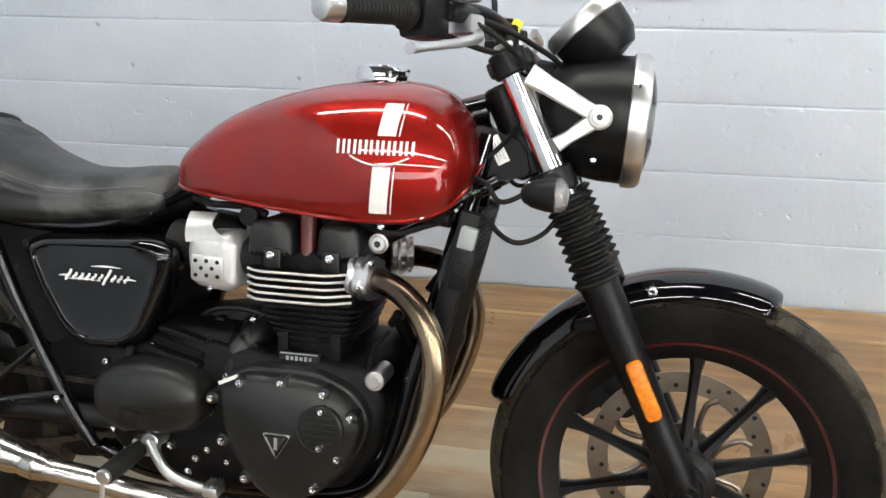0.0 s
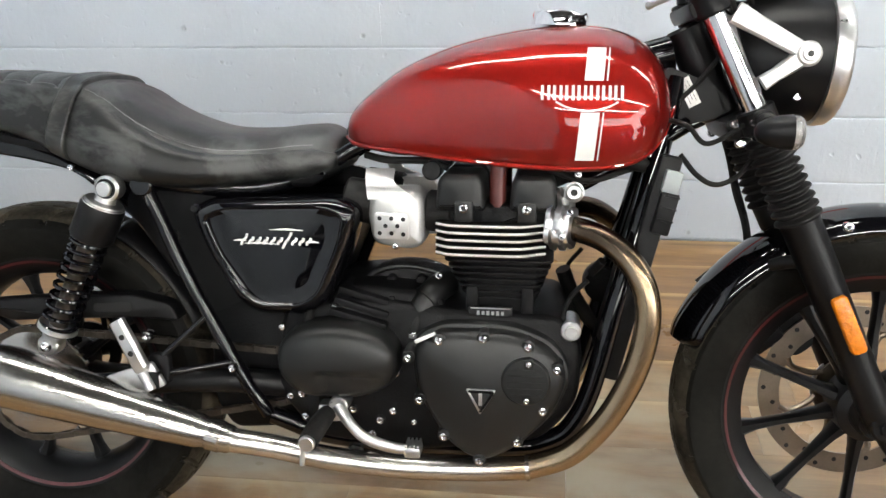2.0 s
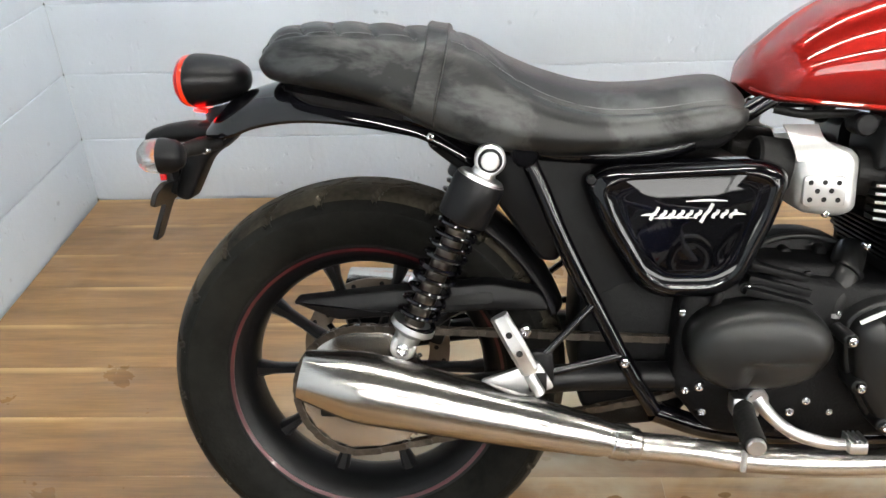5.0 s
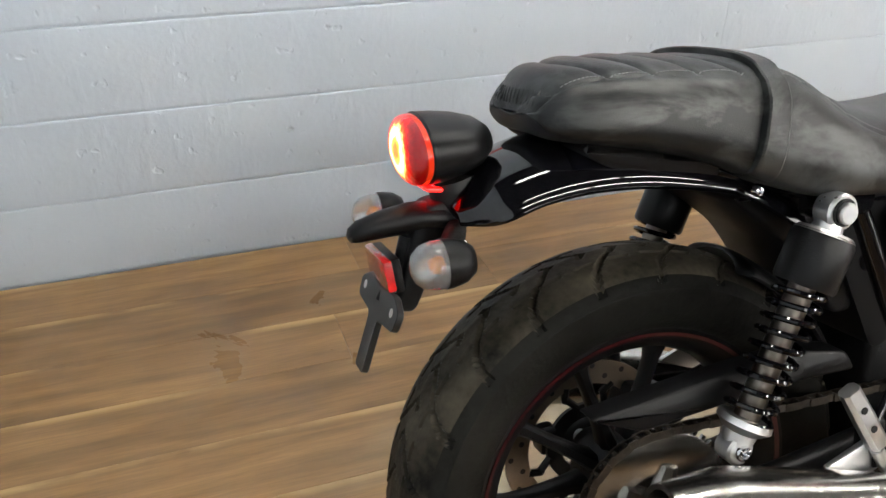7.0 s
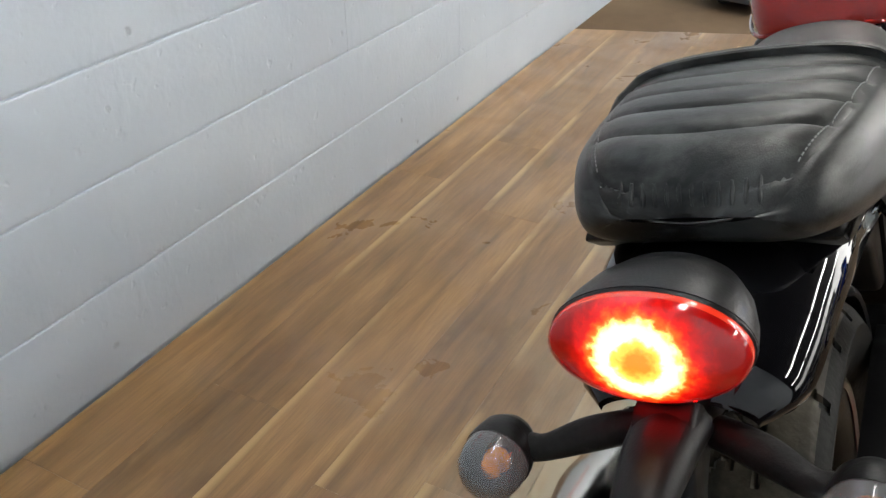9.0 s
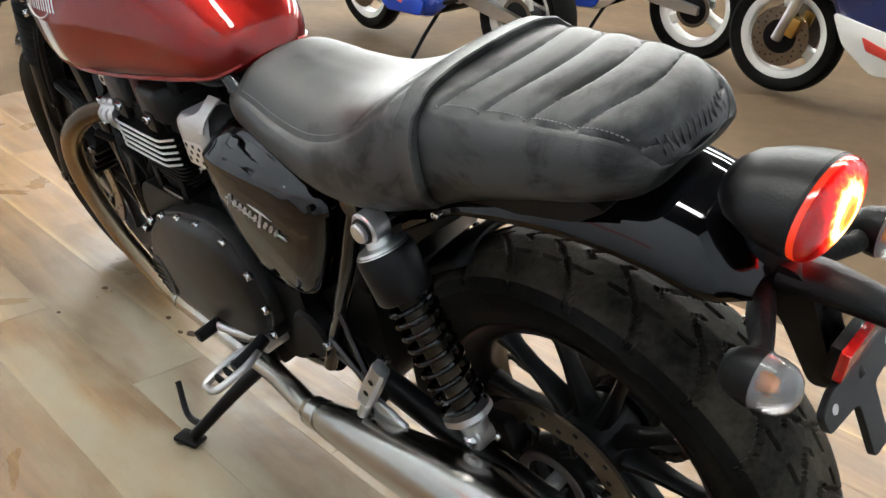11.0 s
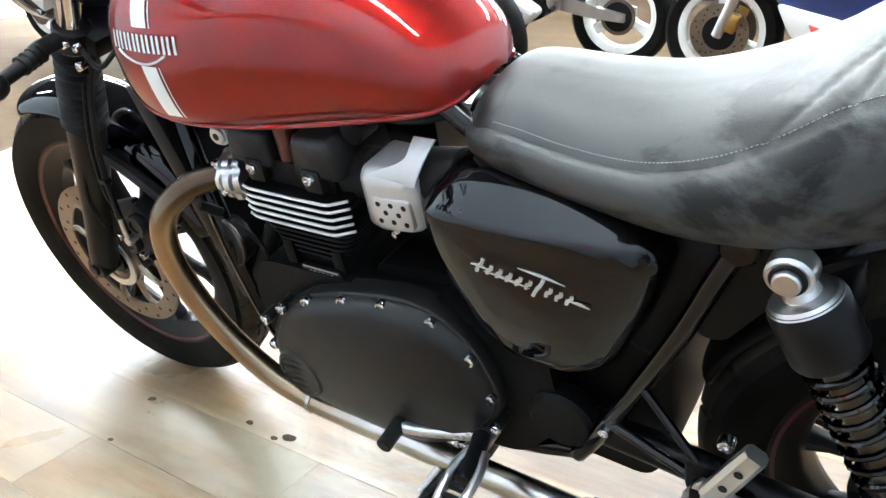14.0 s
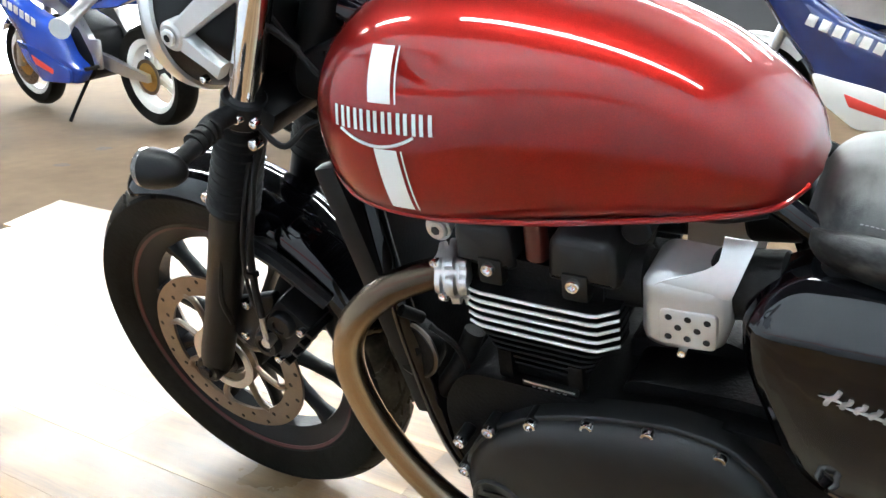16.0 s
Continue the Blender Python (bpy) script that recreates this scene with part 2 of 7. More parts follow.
def block_mat():
    """Thick grey-blue masonry paint over rough concrete block: pits, dents, scrapes and drips."""
    m = bpy.data.materials.new("painted_block")
    m.use_nodes = True
    nt = m.node_tree
    b = nt.nodes["Principled BSDF"]
    b.inputs["Roughness"].default_value = 0.46
    geo = nt.nodes.new("ShaderNodeNewGeometry")

    def noise_node(scale, detail, stretch=(1, 1, 1), rough=0.5):
        mp = nt.nodes.new("ShaderNodeMapping")
        mp.inputs["Scale"].default_value = stretch
        nt.links.new(geo.outputs["Position"], mp.inputs[0])
        n = nt.nodes.new("ShaderNodeTexNoise")
        n.inputs["Scale"].default_value, n.inputs["Detail"].default_value, n.inputs["Roughness"].default_value = scale, detail, rough
        nt.links.new(mp.outputs[0], n.inputs["Vector"])
        return n.outputs["Fac"]

    def remap(v, a, z, lo, hi):
        r = nt.nodes.new("ShaderNodeMapRange")
        for key, val in (("From Min", a), ("From Max", z), ("To Min", lo), ("To Max", hi)):
            r.inputs[key].default_value = val
        nt.links.new(v, r.inputs["Value"])
        return r.outputs[0]

    def calc(op, p, q):
        n = nt.nodes.new("ShaderNodeMath")
        n.operation = op
        for k, v in enumerate((p, q)):
            if isinstance(v, float):
                n.inputs[k].default_value = v
            else:
                nt.links.new(v, n.inputs[k])
        return n.outputs[0]

    big = noise_node(1.7, 7)
    cr = nt.nodes.new("ShaderNodeValToRGB")
    cr.color_ramp.elements[0].color, cr.color_ramp.elements[0].position = (0.465, 0.520, 0.590, 1), 0.32
    cr.color_ramp.elements[1].color, cr.color_ramp.elements[1].position = (0.545, 0.600, 0.665, 1), 0.68
    nt.links.new(big, cr.inputs[0])
    # chipped and grimy specks
    v = nt.nodes.new("ShaderNodeTexVoronoi")
    v.inputs["Scale"].default_value = 11
    nt.links.new(geo.outputs["Position"], v.inputs["Vector"])
    sp = nt.nodes.new("ShaderNodeSeparateColor")
    nt.links.new(v.outputs["Color"], sp.inputs[0])
    gate = remap(sp.outputs[0], 0.62, 0.68, 0.0, 1.0)
    warped = calc("ADD", v.outputs["Distance"], calc("MULTIPLY", calc("SUBTRACT", noise_node(60, 3), 0.5), 0.16))
    pit = calc("MULTIPLY", remap(warped, 0.04, 0.11, 1.0, 0.0), gate)
    mx = nt.nodes.new("ShaderNodeMixRGB")
    mx.inputs[2].default_value = (0.30, 0.335, 0.38, 1)
    nt.links.new(calc("MULTIPLY", pit, 0.6), mx.inputs[0])
    nt.links.new(cr.outputs[0], mx.inputs[1])
    nt.links.new(mx.outputs[0], b.inputs["Base Color"])
    # relief: broad unevenness, running drips, fine stipple, pits
    h = calc("MULTIPLY", noise_node(7, 4), 1.0)
    h = calc("ADD", h, calc("MULTIPLY", remap(noise_node(22, 3, (1, 1, 0.3)), 0.58, 0.74, 0.0, 1.0), 0.22))
    h = calc("ADD", h, calc("MULTIPLY", noise_node(70, 5), 0.30))
    h = calc("SUBTRACT", h, calc("MULTIPLY", pit, 0.9))
    h = calc("SUBTRACT", h, calc("MULTIPLY", remap(noise_node(26, 2), 0.66, 0.74, 0.0, 1.0), 0.5))
    bp = nt.nodes.new("ShaderNodeBump")
    bp.inputs["Strength"].default_value, bp.inputs["Distance"].default_value = 0.7, 0.004
    nt.links.new(h, bp.inputs["Height"])
    nt.links.new(bp.outputs[0], b.inputs["Normal"])
    return m


def header_mat():
    """Stainless pipe tinted by heat: dark by the head, bronze down the bend, bare steel under the engine."""
    m = mat("heat_tinted_steel", (0.36, 0.275, 0.18), 0.27, metal=1.0, vary=0.05, scale=3, second=(0.38, 0.29, 0.195))
    nt = m.node_tree
    b = nt.nodes["Principled BSDF"]
    old = b.inputs["Base Color"].links[0].from_socket
    tc = nt.nodes.new("ShaderNodeTexCoord")
    sx = nt.nodes.new("ShaderNodeSeparateXYZ")
    nt.links.new(tc.outputs["Object"], sx.inputs[0])
    for axis, lo, hi, c in (("Z", 0.54, 0.63, (0.085, 0.062, 0.045, 1)), ("X", 0.90, 0.74, (0.60, 0.58, 0.55, 1))):
        r = nt.nodes.new("ShaderNodeMapRange")
        r.interpolation_type = "SMOOTHSTEP"
        r.inputs["From Min"].default_value, r.inputs["From Max"].default_value = lo, hi
        nt.links.new(sx.outputs[axis], r.inputs["Value"])
        mx = nt.nodes.new("ShaderNodeMixRGB")
        mx.inputs[2].default_value = c
        nt.links.new(r.outputs[0], mx.inputs[0])
        nt.links.new(old, mx.inputs[1])
        old = mx.outputs[0]
    nt.links.new(old, b.inputs["Base Color"])
    return m


def lamp_mat():
    """Red tail-lamp lens over a round cluster of diodes: a broken yellow-white ring, an orange core, deep red round it."""
    m = bpy.data.materials.new("lit_red_lens")
    m.use_nodes = True
    nt = m.node_tree
    b = nt.nodes["Principled BSDF"]
    b.inputs["Base Color"].default_value = (0.25, 0.002, 0.002, 1)
    b.inputs["Roughness"].default_value = 0.12
    b.inputs["Coat Weight"].default_value = 0.35
    tc = nt.nodes.new("ShaderNodeTexCoord")
    off = nt.nodes.new("ShaderNodeVectorMath")
    off.operation = "SUBTRACT"
    off.inputs[1].default_value = LAMP_AT
    nt.links.new(tc.outputs["Object"], off.inputs[0])
    flat = nt.nodes.new("ShaderNodeVectorMath")
    flat.operation = "MULTIPLY"
    flat.inputs[1].default_value = (0, 1, 1)
    nt.links.new(off.outputs[0], flat.inputs[0])
    ln = nt.nodes.new("ShaderNodeVectorMath")
    ln.operation = "LENGTH"
    nt.links.new(flat.outputs[0], ln.inputs[0])
    n = nt.nodes.new("ShaderNodeTexNoise")
    n.inputs["Scale"].default_value, n.inputs["Detail"].default_value, n.inputs["Distortion"].default_value = 150, 4, 0.3
    nt.links.new(tc.outputs["Object"], n.inputs["Vector"])
    r = nt.nodes.new("ShaderNodeMath")
    r.operation = "MULTIPLY_ADD"
    r.inputs[1].default_value = 19.5
    nt.links.new(ln.outputs["Value"], r.inputs[0])
    sh = nt.nodes.new("ShaderNodeMath")
    sh.operation = "MULTIPLY_ADD"
    sh.inputs[1].default_value, sh.inputs[2].default_value = 0.26, -0.13
    nt.links.new(n.outputs["Fac"], sh.inputs[0])
    nt.links.new(sh.outputs[0], r.inputs[2])
    col = nt.nodes.new("ShaderNodeValToRGB")
    e = col.color_ramp.elements
    e[0].color, e[0].position = (1.0, 0.25, 0.02, 1), 0.12
    e[1].color, e[1].position = (0.30, 0.0, 0.0, 1), 0.98
    for pos, c in ((0.27, (1.0, 0.42, 0.06, 1)), (0.36, (1.0, 0.66, 0.26, 1)), (0.50, (1.0, 0.58, 0.18, 1)), (0.60, (1.0, 0.12, 0.008, 1)), (0.70, (0.9, 0.006, 0.002, 1))):
        k = e.new(pos)
        k.color = c
    pw = nt.nodes.new("ShaderNodeValToRGB")
    e = pw.color_ramp.elements
    e[0].color, e[0].position = (0.28, 0.28, 0.28, 1), 0.12
    e[1].color, e[1].position = (0.06, 0.06, 0.06, 1), 0.95
    for pos, v in ((0.27, 0.45), (0.36, 1.0), (0.50, 0.85), (0.60, 0.30), (0.70, 0.16)):
        k = e.new(pos)
        k.color = (v, v, v, 1)
    nt.links.new(r.outputs[0], col.inputs[0])
    nt.links.new(r.outputs[0], pw.inputs[0])
    ml = nt.nodes.new("ShaderNodeMath")
    ml.operation = "MULTIPLY"
    ml.inputs[1].default_value = 7.0
    nt.links.new(pw.outputs[0], ml.inputs[0])
    nt.links.new(col.outputs[0], b.inputs["Emission Color"])
    nt.links.new(ml.outputs[0], b.inputs["Emission Strength"])
    return m


def leather_mat():
    """Black seat vinyl: fine grain, dull dusty areas and darker wiped patches with soft ragged edges."""
    m = mat("black_vinyl_leather", (0.0048, 0.0052, 0.0052), 0.40, spec=0.5, bump=0.14, bump_scale=750)
    nt = m.node_tree
    b = nt.nodes["Principled BSDF"]
    tc = nt.nodes.new("ShaderNodeTexCoord")
    mp = nt.nodes.new("ShaderNodeMapping")
    mp.inputs["Scale"].default_value = (1.0, 0.8, 1.7)
    nt.links.new(tc.outputs["Object"], mp.inputs[0])
    big = nt.nodes.new("ShaderNodeTexNoise")
    big.inputs["Scale"].default_value, big.inputs["Detail"].default_value, big.inputs["Roughness"].default_value, big.inputs["Distortion"].default_value = 6.5, 9, 0.62, 0.5
    nt.links.new(mp.outputs[0], big.inputs["Vector"])
    fine = nt.nodes.new("ShaderNodeTexNoise")
    fine.inputs["Scale"].default_value, fine.inputs["Detail"].default_value = 55, 5
    nt.links.new(mp.outputs[0], fine.inputs["Vector"])
    add = nt.nodes.new("ShaderNodeMath")
    add.operation = "MULTIPLY_ADD"
    add.inputs[1].default_value = 0.10
    nt.links.new(fine.outputs["Fac"], add.inputs[0])
    nt.links.new(big.outputs["Fac"], add.inputs[2])
    ramp = nt.nodes.new("ShaderNodeValToRGB")
    ramp.color_ramp.elements[0].color, ramp.color_ramp.elements[0].position = (0.0038, 0.0041, 0.0041, 1), 0.48
    ramp.color_ramp.elements[1].color, ramp.color_ramp.elements[1].position = (0.0200, 0.0215, 0.0200, 1), 0.66
    k = ramp.color_ramp.elements.new(0.54)
    k.color = (0.0120, 0.0131, 0.0122, 1)
    nt.links.new(add.outputs[0], ramp.inputs[0])
    nt.links.new(ramp.outputs[0], b.inputs["Base Color"])
    rough = nt.nodes.new("ShaderNodeMapRange")
    for key, val in (("From Min", 0.47), ("From Max", 0.60), ("To Min", 0.38), ("To Max", 0.50)):
        rough.inputs[key].default_value = val
    nt.links.new(add.outputs[0], rough.inputs["Value"])
    nt.links.new(rough.outputs[0], b.inputs["Roughness"])
    shine = nt.nodes.new("ShaderNodeMapRange")
    for key, val in (("From Min", 0.48), ("From Max", 0.57), ("To Min", 0.36), ("To Max", 0.82)):
        shine.inputs[key].default_value = val
    nt.links.new(add.outputs[0], shine.inputs["Value"])
    nt.links.new(shine.outputs[0], b.inputs["Specular IOR Level"])
    return m


M = dict(
    block=block_mat(),
    wood=wood_mat(),
    concrete=mat("sealed_concrete", (0.115, 0.076, 0.044), 0.80, spec=0.08, vary=0.22, scale=1.3, bump=0.1, bump_scale=30, rough_vary=0.1,
                 second=(0.138, 0.096, 0.060)),
    plaster=mat("dark_grey_paint", (0.025, 0.025, 0.027), 0.7, vary=0.05, scale=2),
    banner=mat("red_vinyl", (0.62, 0.05, 0.035), 0.4, vary=0.12, scale=7, bump=0.1, bump_scale=8),
    red=mat("cranberry_metallic_paint", (0.205, 0.0078, 0.0058), 0.36, metal=0.62, vary=0.12, scale=900, coat=1.0, coat_rough=0.015, spec=0.0,
            second=(0.25, 0.0100, 0.0072)),
    gloss=mat("gloss_black_paint", (0.0022, 0.0022, 0.003), 0.035, spec=0.44, vary=0.2, scale=5),
    satin=mat("satin_black_powder_coat", (0.0045, 0.0045, 0.005), 0.36, spec=0.22, vary=0.25, scale=9, bump=0.10, bump_scale=420),
    cover=mat("satin_black_engine_paint", (0.007, 0.0072, 0.0072), 0.38, spec=0.38, vary=0.2, scale=10, bump=0.08, bump_scale=500),
    cast=mat("black_cast_engine", (0.0032, 0.0032, 0.0036), 0.48, spec=0.15, vary=0.3, scale=14, bump=0.25, bump_scale=260),
    plastic=mat("black_plastic", (0.004, 0.004, 0.0045), 0.4, spec=0.2, vary=0.2, scale=20, bump=0.1, bump_scale=500),
    rubber=mat("black_rubber", (0.005, 0.005, 0.005), 0.55, spec=0.18, vary=0.3, scale=18, bump=0.2, bump_scale=200, second=(0.012, 0.0115, 0.011)),
    tyre=mat("dusty_tyre_rubber", (0.0034, 0.0034, 0.0032), 0.50, spec=0.06, vary=0.45, scale=7, bump=0.18, bump_scale=170, second=(0.0095, 0.0092, 0.0080)),
    tread=mat("dusty_glare_tread_rubber", (0.006, 0.0058, 0.0052), 0.52, spec=0.10, vary=0.5, scale=13, bump=0.2, bump_scale=170, second=(0.046, 0.039, 0.028)),
    leather=leather_mat(),
    thread=mat("grey_thread", (0.22, 0.22, 0.22), 0.8),
    chrome=mat("chrome", (0.82, 0.82, 0.84), 0.09, metal=1.0, rough_vary=0.03, vary=0.03, scale=12),
    machined=mat("machined_aluminium", (0.84, 0.84, 0.82), 0.46, metal=0.75, vary=0.05, scale=40, spec=0.6),
    damper=mat("dark_damper_steel", (0.16, 0.14, 0.12), 0.3, metal=1.0, vary=0.2, scale=30),
    steel=mat("brushed_stainless", (0.47, 0.455, 0.43), 0.20, metal=1.0, vary=0.06, scale=5, rough_vary=0.03, stretch=(2, 30, 30), bump=0.03, bump_scale=60),
    header=header_mat(),
    alu=mat("cast_aluminium", (0.66, 0.66, 0.66), 0.34, metal=1.0, vary=0.08, scale=16, bump=0.1, bump_scale=300, rough_vary=0.08),
    silver=mat("silver_paint", (0.58, 0.58, 0.57), 0.36, metal=0.6, vary=0.06, scale=20, coat=0.4),
    disc=mat("brake_disc_steel", (0.23, 0.19, 0.15), 0.36, metal=1.0, vary=0.15, scale=25, bump=0.1, bump_scale=250),
    white=mat("white_vinyl", (0.80, 0.80, 0.78), 0.35, vary=0.03, scale=30, coat=0.6),
    amber=mat("amber_reflector", (0.66, 0.185, 0.006), 0.20, vary=0.28, scale=110, coat=0.5, bump=0.5, bump_scale=170),
    redlens=mat("red_reflector", (0.55, 0.007, 0.006), 0.08, vary=0.25, scale=90, coat=1.0, bump=0.2, bump_scale=400),
    glow=lamp_mat(),
    glow_edge=mat("lit_lens_edge", (0.25, 0.005, 0.003), 0.2, coat=0.3, emit=0.6, emit_color=(1.0, 0.055, 0.008)),
    spill_red=mat("red_spill_glow", (0.6, 0.01, 0.01), 0.2, coat=1.0, emit=7.0, emit_color=(1.0, 0.003, 0.002)),
    clear=mat("clear_lens", (0.95, 0.95, 0.95), 0.05, alpha_trans=0.88, coat=0.8, ior=1.4, bump=0.35, bump_scale=160, stretch=(1, 0.25, 2.2)),
    glass=mat("headlamp_glass", (0.95, 0.96, 0.97), 0.02, alpha_trans=1.0, ior=1.3),
    gold=mat("gold_anodised", (0.62, 0.40, 0.12), 0.3, metal=1.0, vary=0.15, scale=20),
    blue=mat("blue_fairing_paint", (0.012, 0.055, 0.40), 0.25, coat=1.0, vary=0.1, scale=6),
    navy=mat("navy_fairing_paint", (0.010, 0.022, 0.10), 0.25, coat=1.0, vary=0.1, scale=6),
    wfair=mat("white_fairing_paint", (0.78, 0.77, 0.73), 0.28, coat=0.8, vary=0.04, scale=6),
    coil=mat("dark_red_coil", (0.065, 0.007, 0.004), 0.5, vary=0.2, scale=30, coat=0.5),
    socket=mat("pale_grey_plastic", (0.30, 0.33, 0.33), 0.35, vary=0.1, scale=40),
    yellow=mat("yellow_tag", (0.75, 0.68, 0.03), 0.5, vary=0.1, scale=30),
    tray=mat("worn_metal_deck", (0.09, 0.095, 0.10), 0.42, metal=0.4, vary=0.35, scale=5, bump=0.15, bump_scale=60, rough_vary=0.1),
    tube=mat("fluorescent_tube", (1, 1, 1), 0.5, emit=TUBE_POWER, emit_color=(1.0, 0.975, 0.92)),
    pinstripe=mat("red_pinstripe", (0.055, 0.004, 0.006), 0.4, coat=0.3, vary=0.1, scale=40),
    dried=mat("dried_drops", (0.20, 0.122, 0.058), 0.8, spec=0.03, vary=0.2, scale=60),
    chain=mat("oily_chain_steel", (0.10, 0.085, 0.07), 0.4, metal=0.9, vary=0.3, scale=80),
    oil=mat("dried_oil", (0.05, 0.027, 0.012), 0.5, spec=0.1, vary=0.4, scale=60),
    housing=mat("white_enamel", (0.75, 0.75, 0.74), 0.4, vary=0.03, scale=6),
    sky=mat("glare_source_panel", (1, 1, 1), 1.0, emit=6.7, emit_color=(1.0, 0.985, 0.955)),
    dark=mat("shadowed_interior", (0.006, 0.006, 0.006), 0.8),
)


# ---- mesh helpers ----
def part(name, bm, material, parent=None, label="", flat=False):
    bmesh.ops.recalc_face_normals(bm, faces=bm.faces)
    me = bpy.data.meshes.new(name)
    bm.to_mesh(me)
    bm.free()
    me.materials.append(material)
    me.shade_smooth()
    if flat:
        me.shade_flat()
    else:
        me.set_sharp_from_angle(angle=radians(38))
    ob = new(name, me)
    if parent:
        ob.parent = parent
    if label:
        ob["label"] = label
    return ob


def share(name, source, parent, m, label=""):
    """Another object on the mesh of source, at m."""
    ob = new(name, source.data)
    ob.parent = parent
    ob.matrix_basis = m
    if label:
        ob["label"] = label
    return ob


def loft(rings, bm=None, cap=True, wrap=True):
    bm = bm or bmesh.new()
    vs = [[bm.verts.new(p) for p in r] for r in rings]
    n = len(vs[0])
    for a, b in zip(vs, vs[1:]):
        for i in range(n if wrap else n - 1):
            j = (i + 1) % n
            bm.faces.new((a[i], a[j], b[j], b[i]))
    if cap and wrap:
        bm.faces.new(vs[0][::-1])
        bm.faces.new(vs[-1])
    return bm


def frame_of(d):
    d = Vector(d).normalized()
    u = d.orthogonal().normalized()
    return d, u, d.cross(u)


def rod(a, b, r0, r1=None, seg=16, bm=None, bevel=0.0):
    """A round bar from a to b, with a small chamfer at each end."""
    r1 = r0 if r1 is None else r1
    a, b = Vector(a), Vector(b)
    d, u, v = frame_of(b - a)
    length = (b - a).length
    bev = min(bevel or 0.15 * min(r0, r1), length * 0.3)
    rings = []
    for h, r in ((0, r0 - bev), (bev, r0), (length - bev, r1), (length, r1 - bev)):
        rings.append([a + d * h + (u * math.cos(t) + v * math.sin(t)) * r for t in (2 * math.pi * k / seg for k in range(seg))])
    return loft(rings, bm)


def lathe(profile, origin, axis, seg=48, bm=None, cap=True, start=None):
    """Turns (radius, along) about the axis through origin."""
    d, u, v = frame_of(axis)
    if start:
        u = Vector(start).normalized()
        v = d.cross(u)
    o = Vector(origin)
    rings = [[o + d * h + (u * math.cos(t) + v * math.sin(t)) * max(r, 1e-4) for t in (2 * math.pi * k / seg for k in range(seg))]
             for r, h in profile]
    return loft(rings, bm, cap)


def spline(pts, n=8):
    """Catmull-Rom through the points."""
    p = [Vector(q) for q in pts]
    p = [2 * p[0] - p[1]] + p + [2 * p[-1] - p[-2]]
    out = []
    for i in range(1, len(p) - 2):
        for k in range(n):
            t = k / n
            a, b, c, d = p[i - 1], p[i], p[i + 1], p[i + 2]
            out.append(0.5 * (2 * b + (c - a) * t + (2 * a - 5 * b + 4 * c - d) * t * t + (3 * b - a - 3 * c + d) * t ** 3))
    out.append(p[-2])
    return out


def tube(pts, r, seg=12, n=8, bm=None, cap=True):
    """A bent tube through the points; r may be a list, one for each point."""
    rs = r if isinstance(r, (list, tuple)) else [r] * len(pts)
    path = spline(pts, n)
    rad = [v.x for v in spline([(q, 0, 0) for q in rs], n)]
    d, u, v = frame_of(path[1] - path[0])
    rings = []
    for i, p in enumerate(path):
        t = (path[min(i + 1, len(path) - 1)] - path[max(i - 1, 0)]).normalized()
        u = (u - t * u.dot(t)).normalized()
        w = t.cross(u)
        rings.append([p + (u * math.cos(a) + w * math.sin(a)) * rad[i] for a in (2 * math.pi * k / seg for k in range(seg))])
    return loft(rings, bm, cap)


def rounded(points, r=0.01, n=4):
    """A closed outline in two coordinates with rounded corners."""
    out = []
    m = len(points)
    for i in range(m):
        p, a, b = Vector(points[i]), Vector(points[i - 1]), Vector(points[(i + 1) % m])
        da, db = a - p, b - p
        q = min(r, da.length * 0.45, db.length * 0.45)
        s, e = p + da.normalized() * q, p + db.normalized() * q
        for k in range(n + 1):
            t = k / n
            out.append((1 - t) ** 2 * s + 2 * t * (1 - t) * p + t * t * e)
    return out


def inset(outline, d):
    """The outline moved inwards by d."""
    m = len(outline)
    area = sum(outline[i][0] * outline[(i + 1) % m][1] - outline[(i + 1) % m][0] * outline[i][1] for i in range(m))
    sg = 1 if area > 0 else -1
    out = []
    for i in range(m):
        t = (Vector(outline[(i + 1) % m]) - Vector(outline[i - 1])).normalized()
        out.append(Vector(outline[i]) + Vector((-t.y, t.x)) * d * sg)
    return out


def slab(outline, y0, y1, bevel=0.003, bm=None, dome=0.0):
    """An outline in x and z made solid from y0 to y1; the face at y1 is chamfered, and may be domed outwards."""
    sg = 1 if y1 > y0 else -1
    rings = [(outline, y0), (outline, y1 - sg * bevel), (inset(outline, bevel * 0.35), y1 - sg * bevel * 0.35), (inset(outline, bevel), y1)]
    if dome:
        c = sum((Vector(p) for p in outline), Vector((0, 0))) / len(outline)
        base = inset(outline, bevel)
        for k in (0.75, 0.5, 0.25, 0.05):
            rings.append(([c + (p - c) * k for p in base], y1 + sg * dome * (1 - k * k)))
    return loft([[(p[0], y, p[1]) for p in o] for o, y in rings], bm)


def box(c, s, rot=None, bm=None, bevel=0.004):
    """A box with chamfered edges; rot: a rotation matrix."""
    bm = bm or bmesh.new()
    ret = bmesh.ops.create_cube(bm, size=1.0)
    m = Matrix.Translation(c) @ (rot.to_4x4() if rot else Matrix()) @ Matrix.Diagonal((*s, 1))
    bmesh.ops.transform(bm, matrix=m, verts=ret["verts"])
    if bevel:
        es = list({e for v in ret["verts"] for e in v.link_edges})
        bmesh.ops.bevel(bm, geom=es, offset=min(bevel, min(s) * 0.3), segments=2, affect="EDGES", profile=0.6)
    return bm


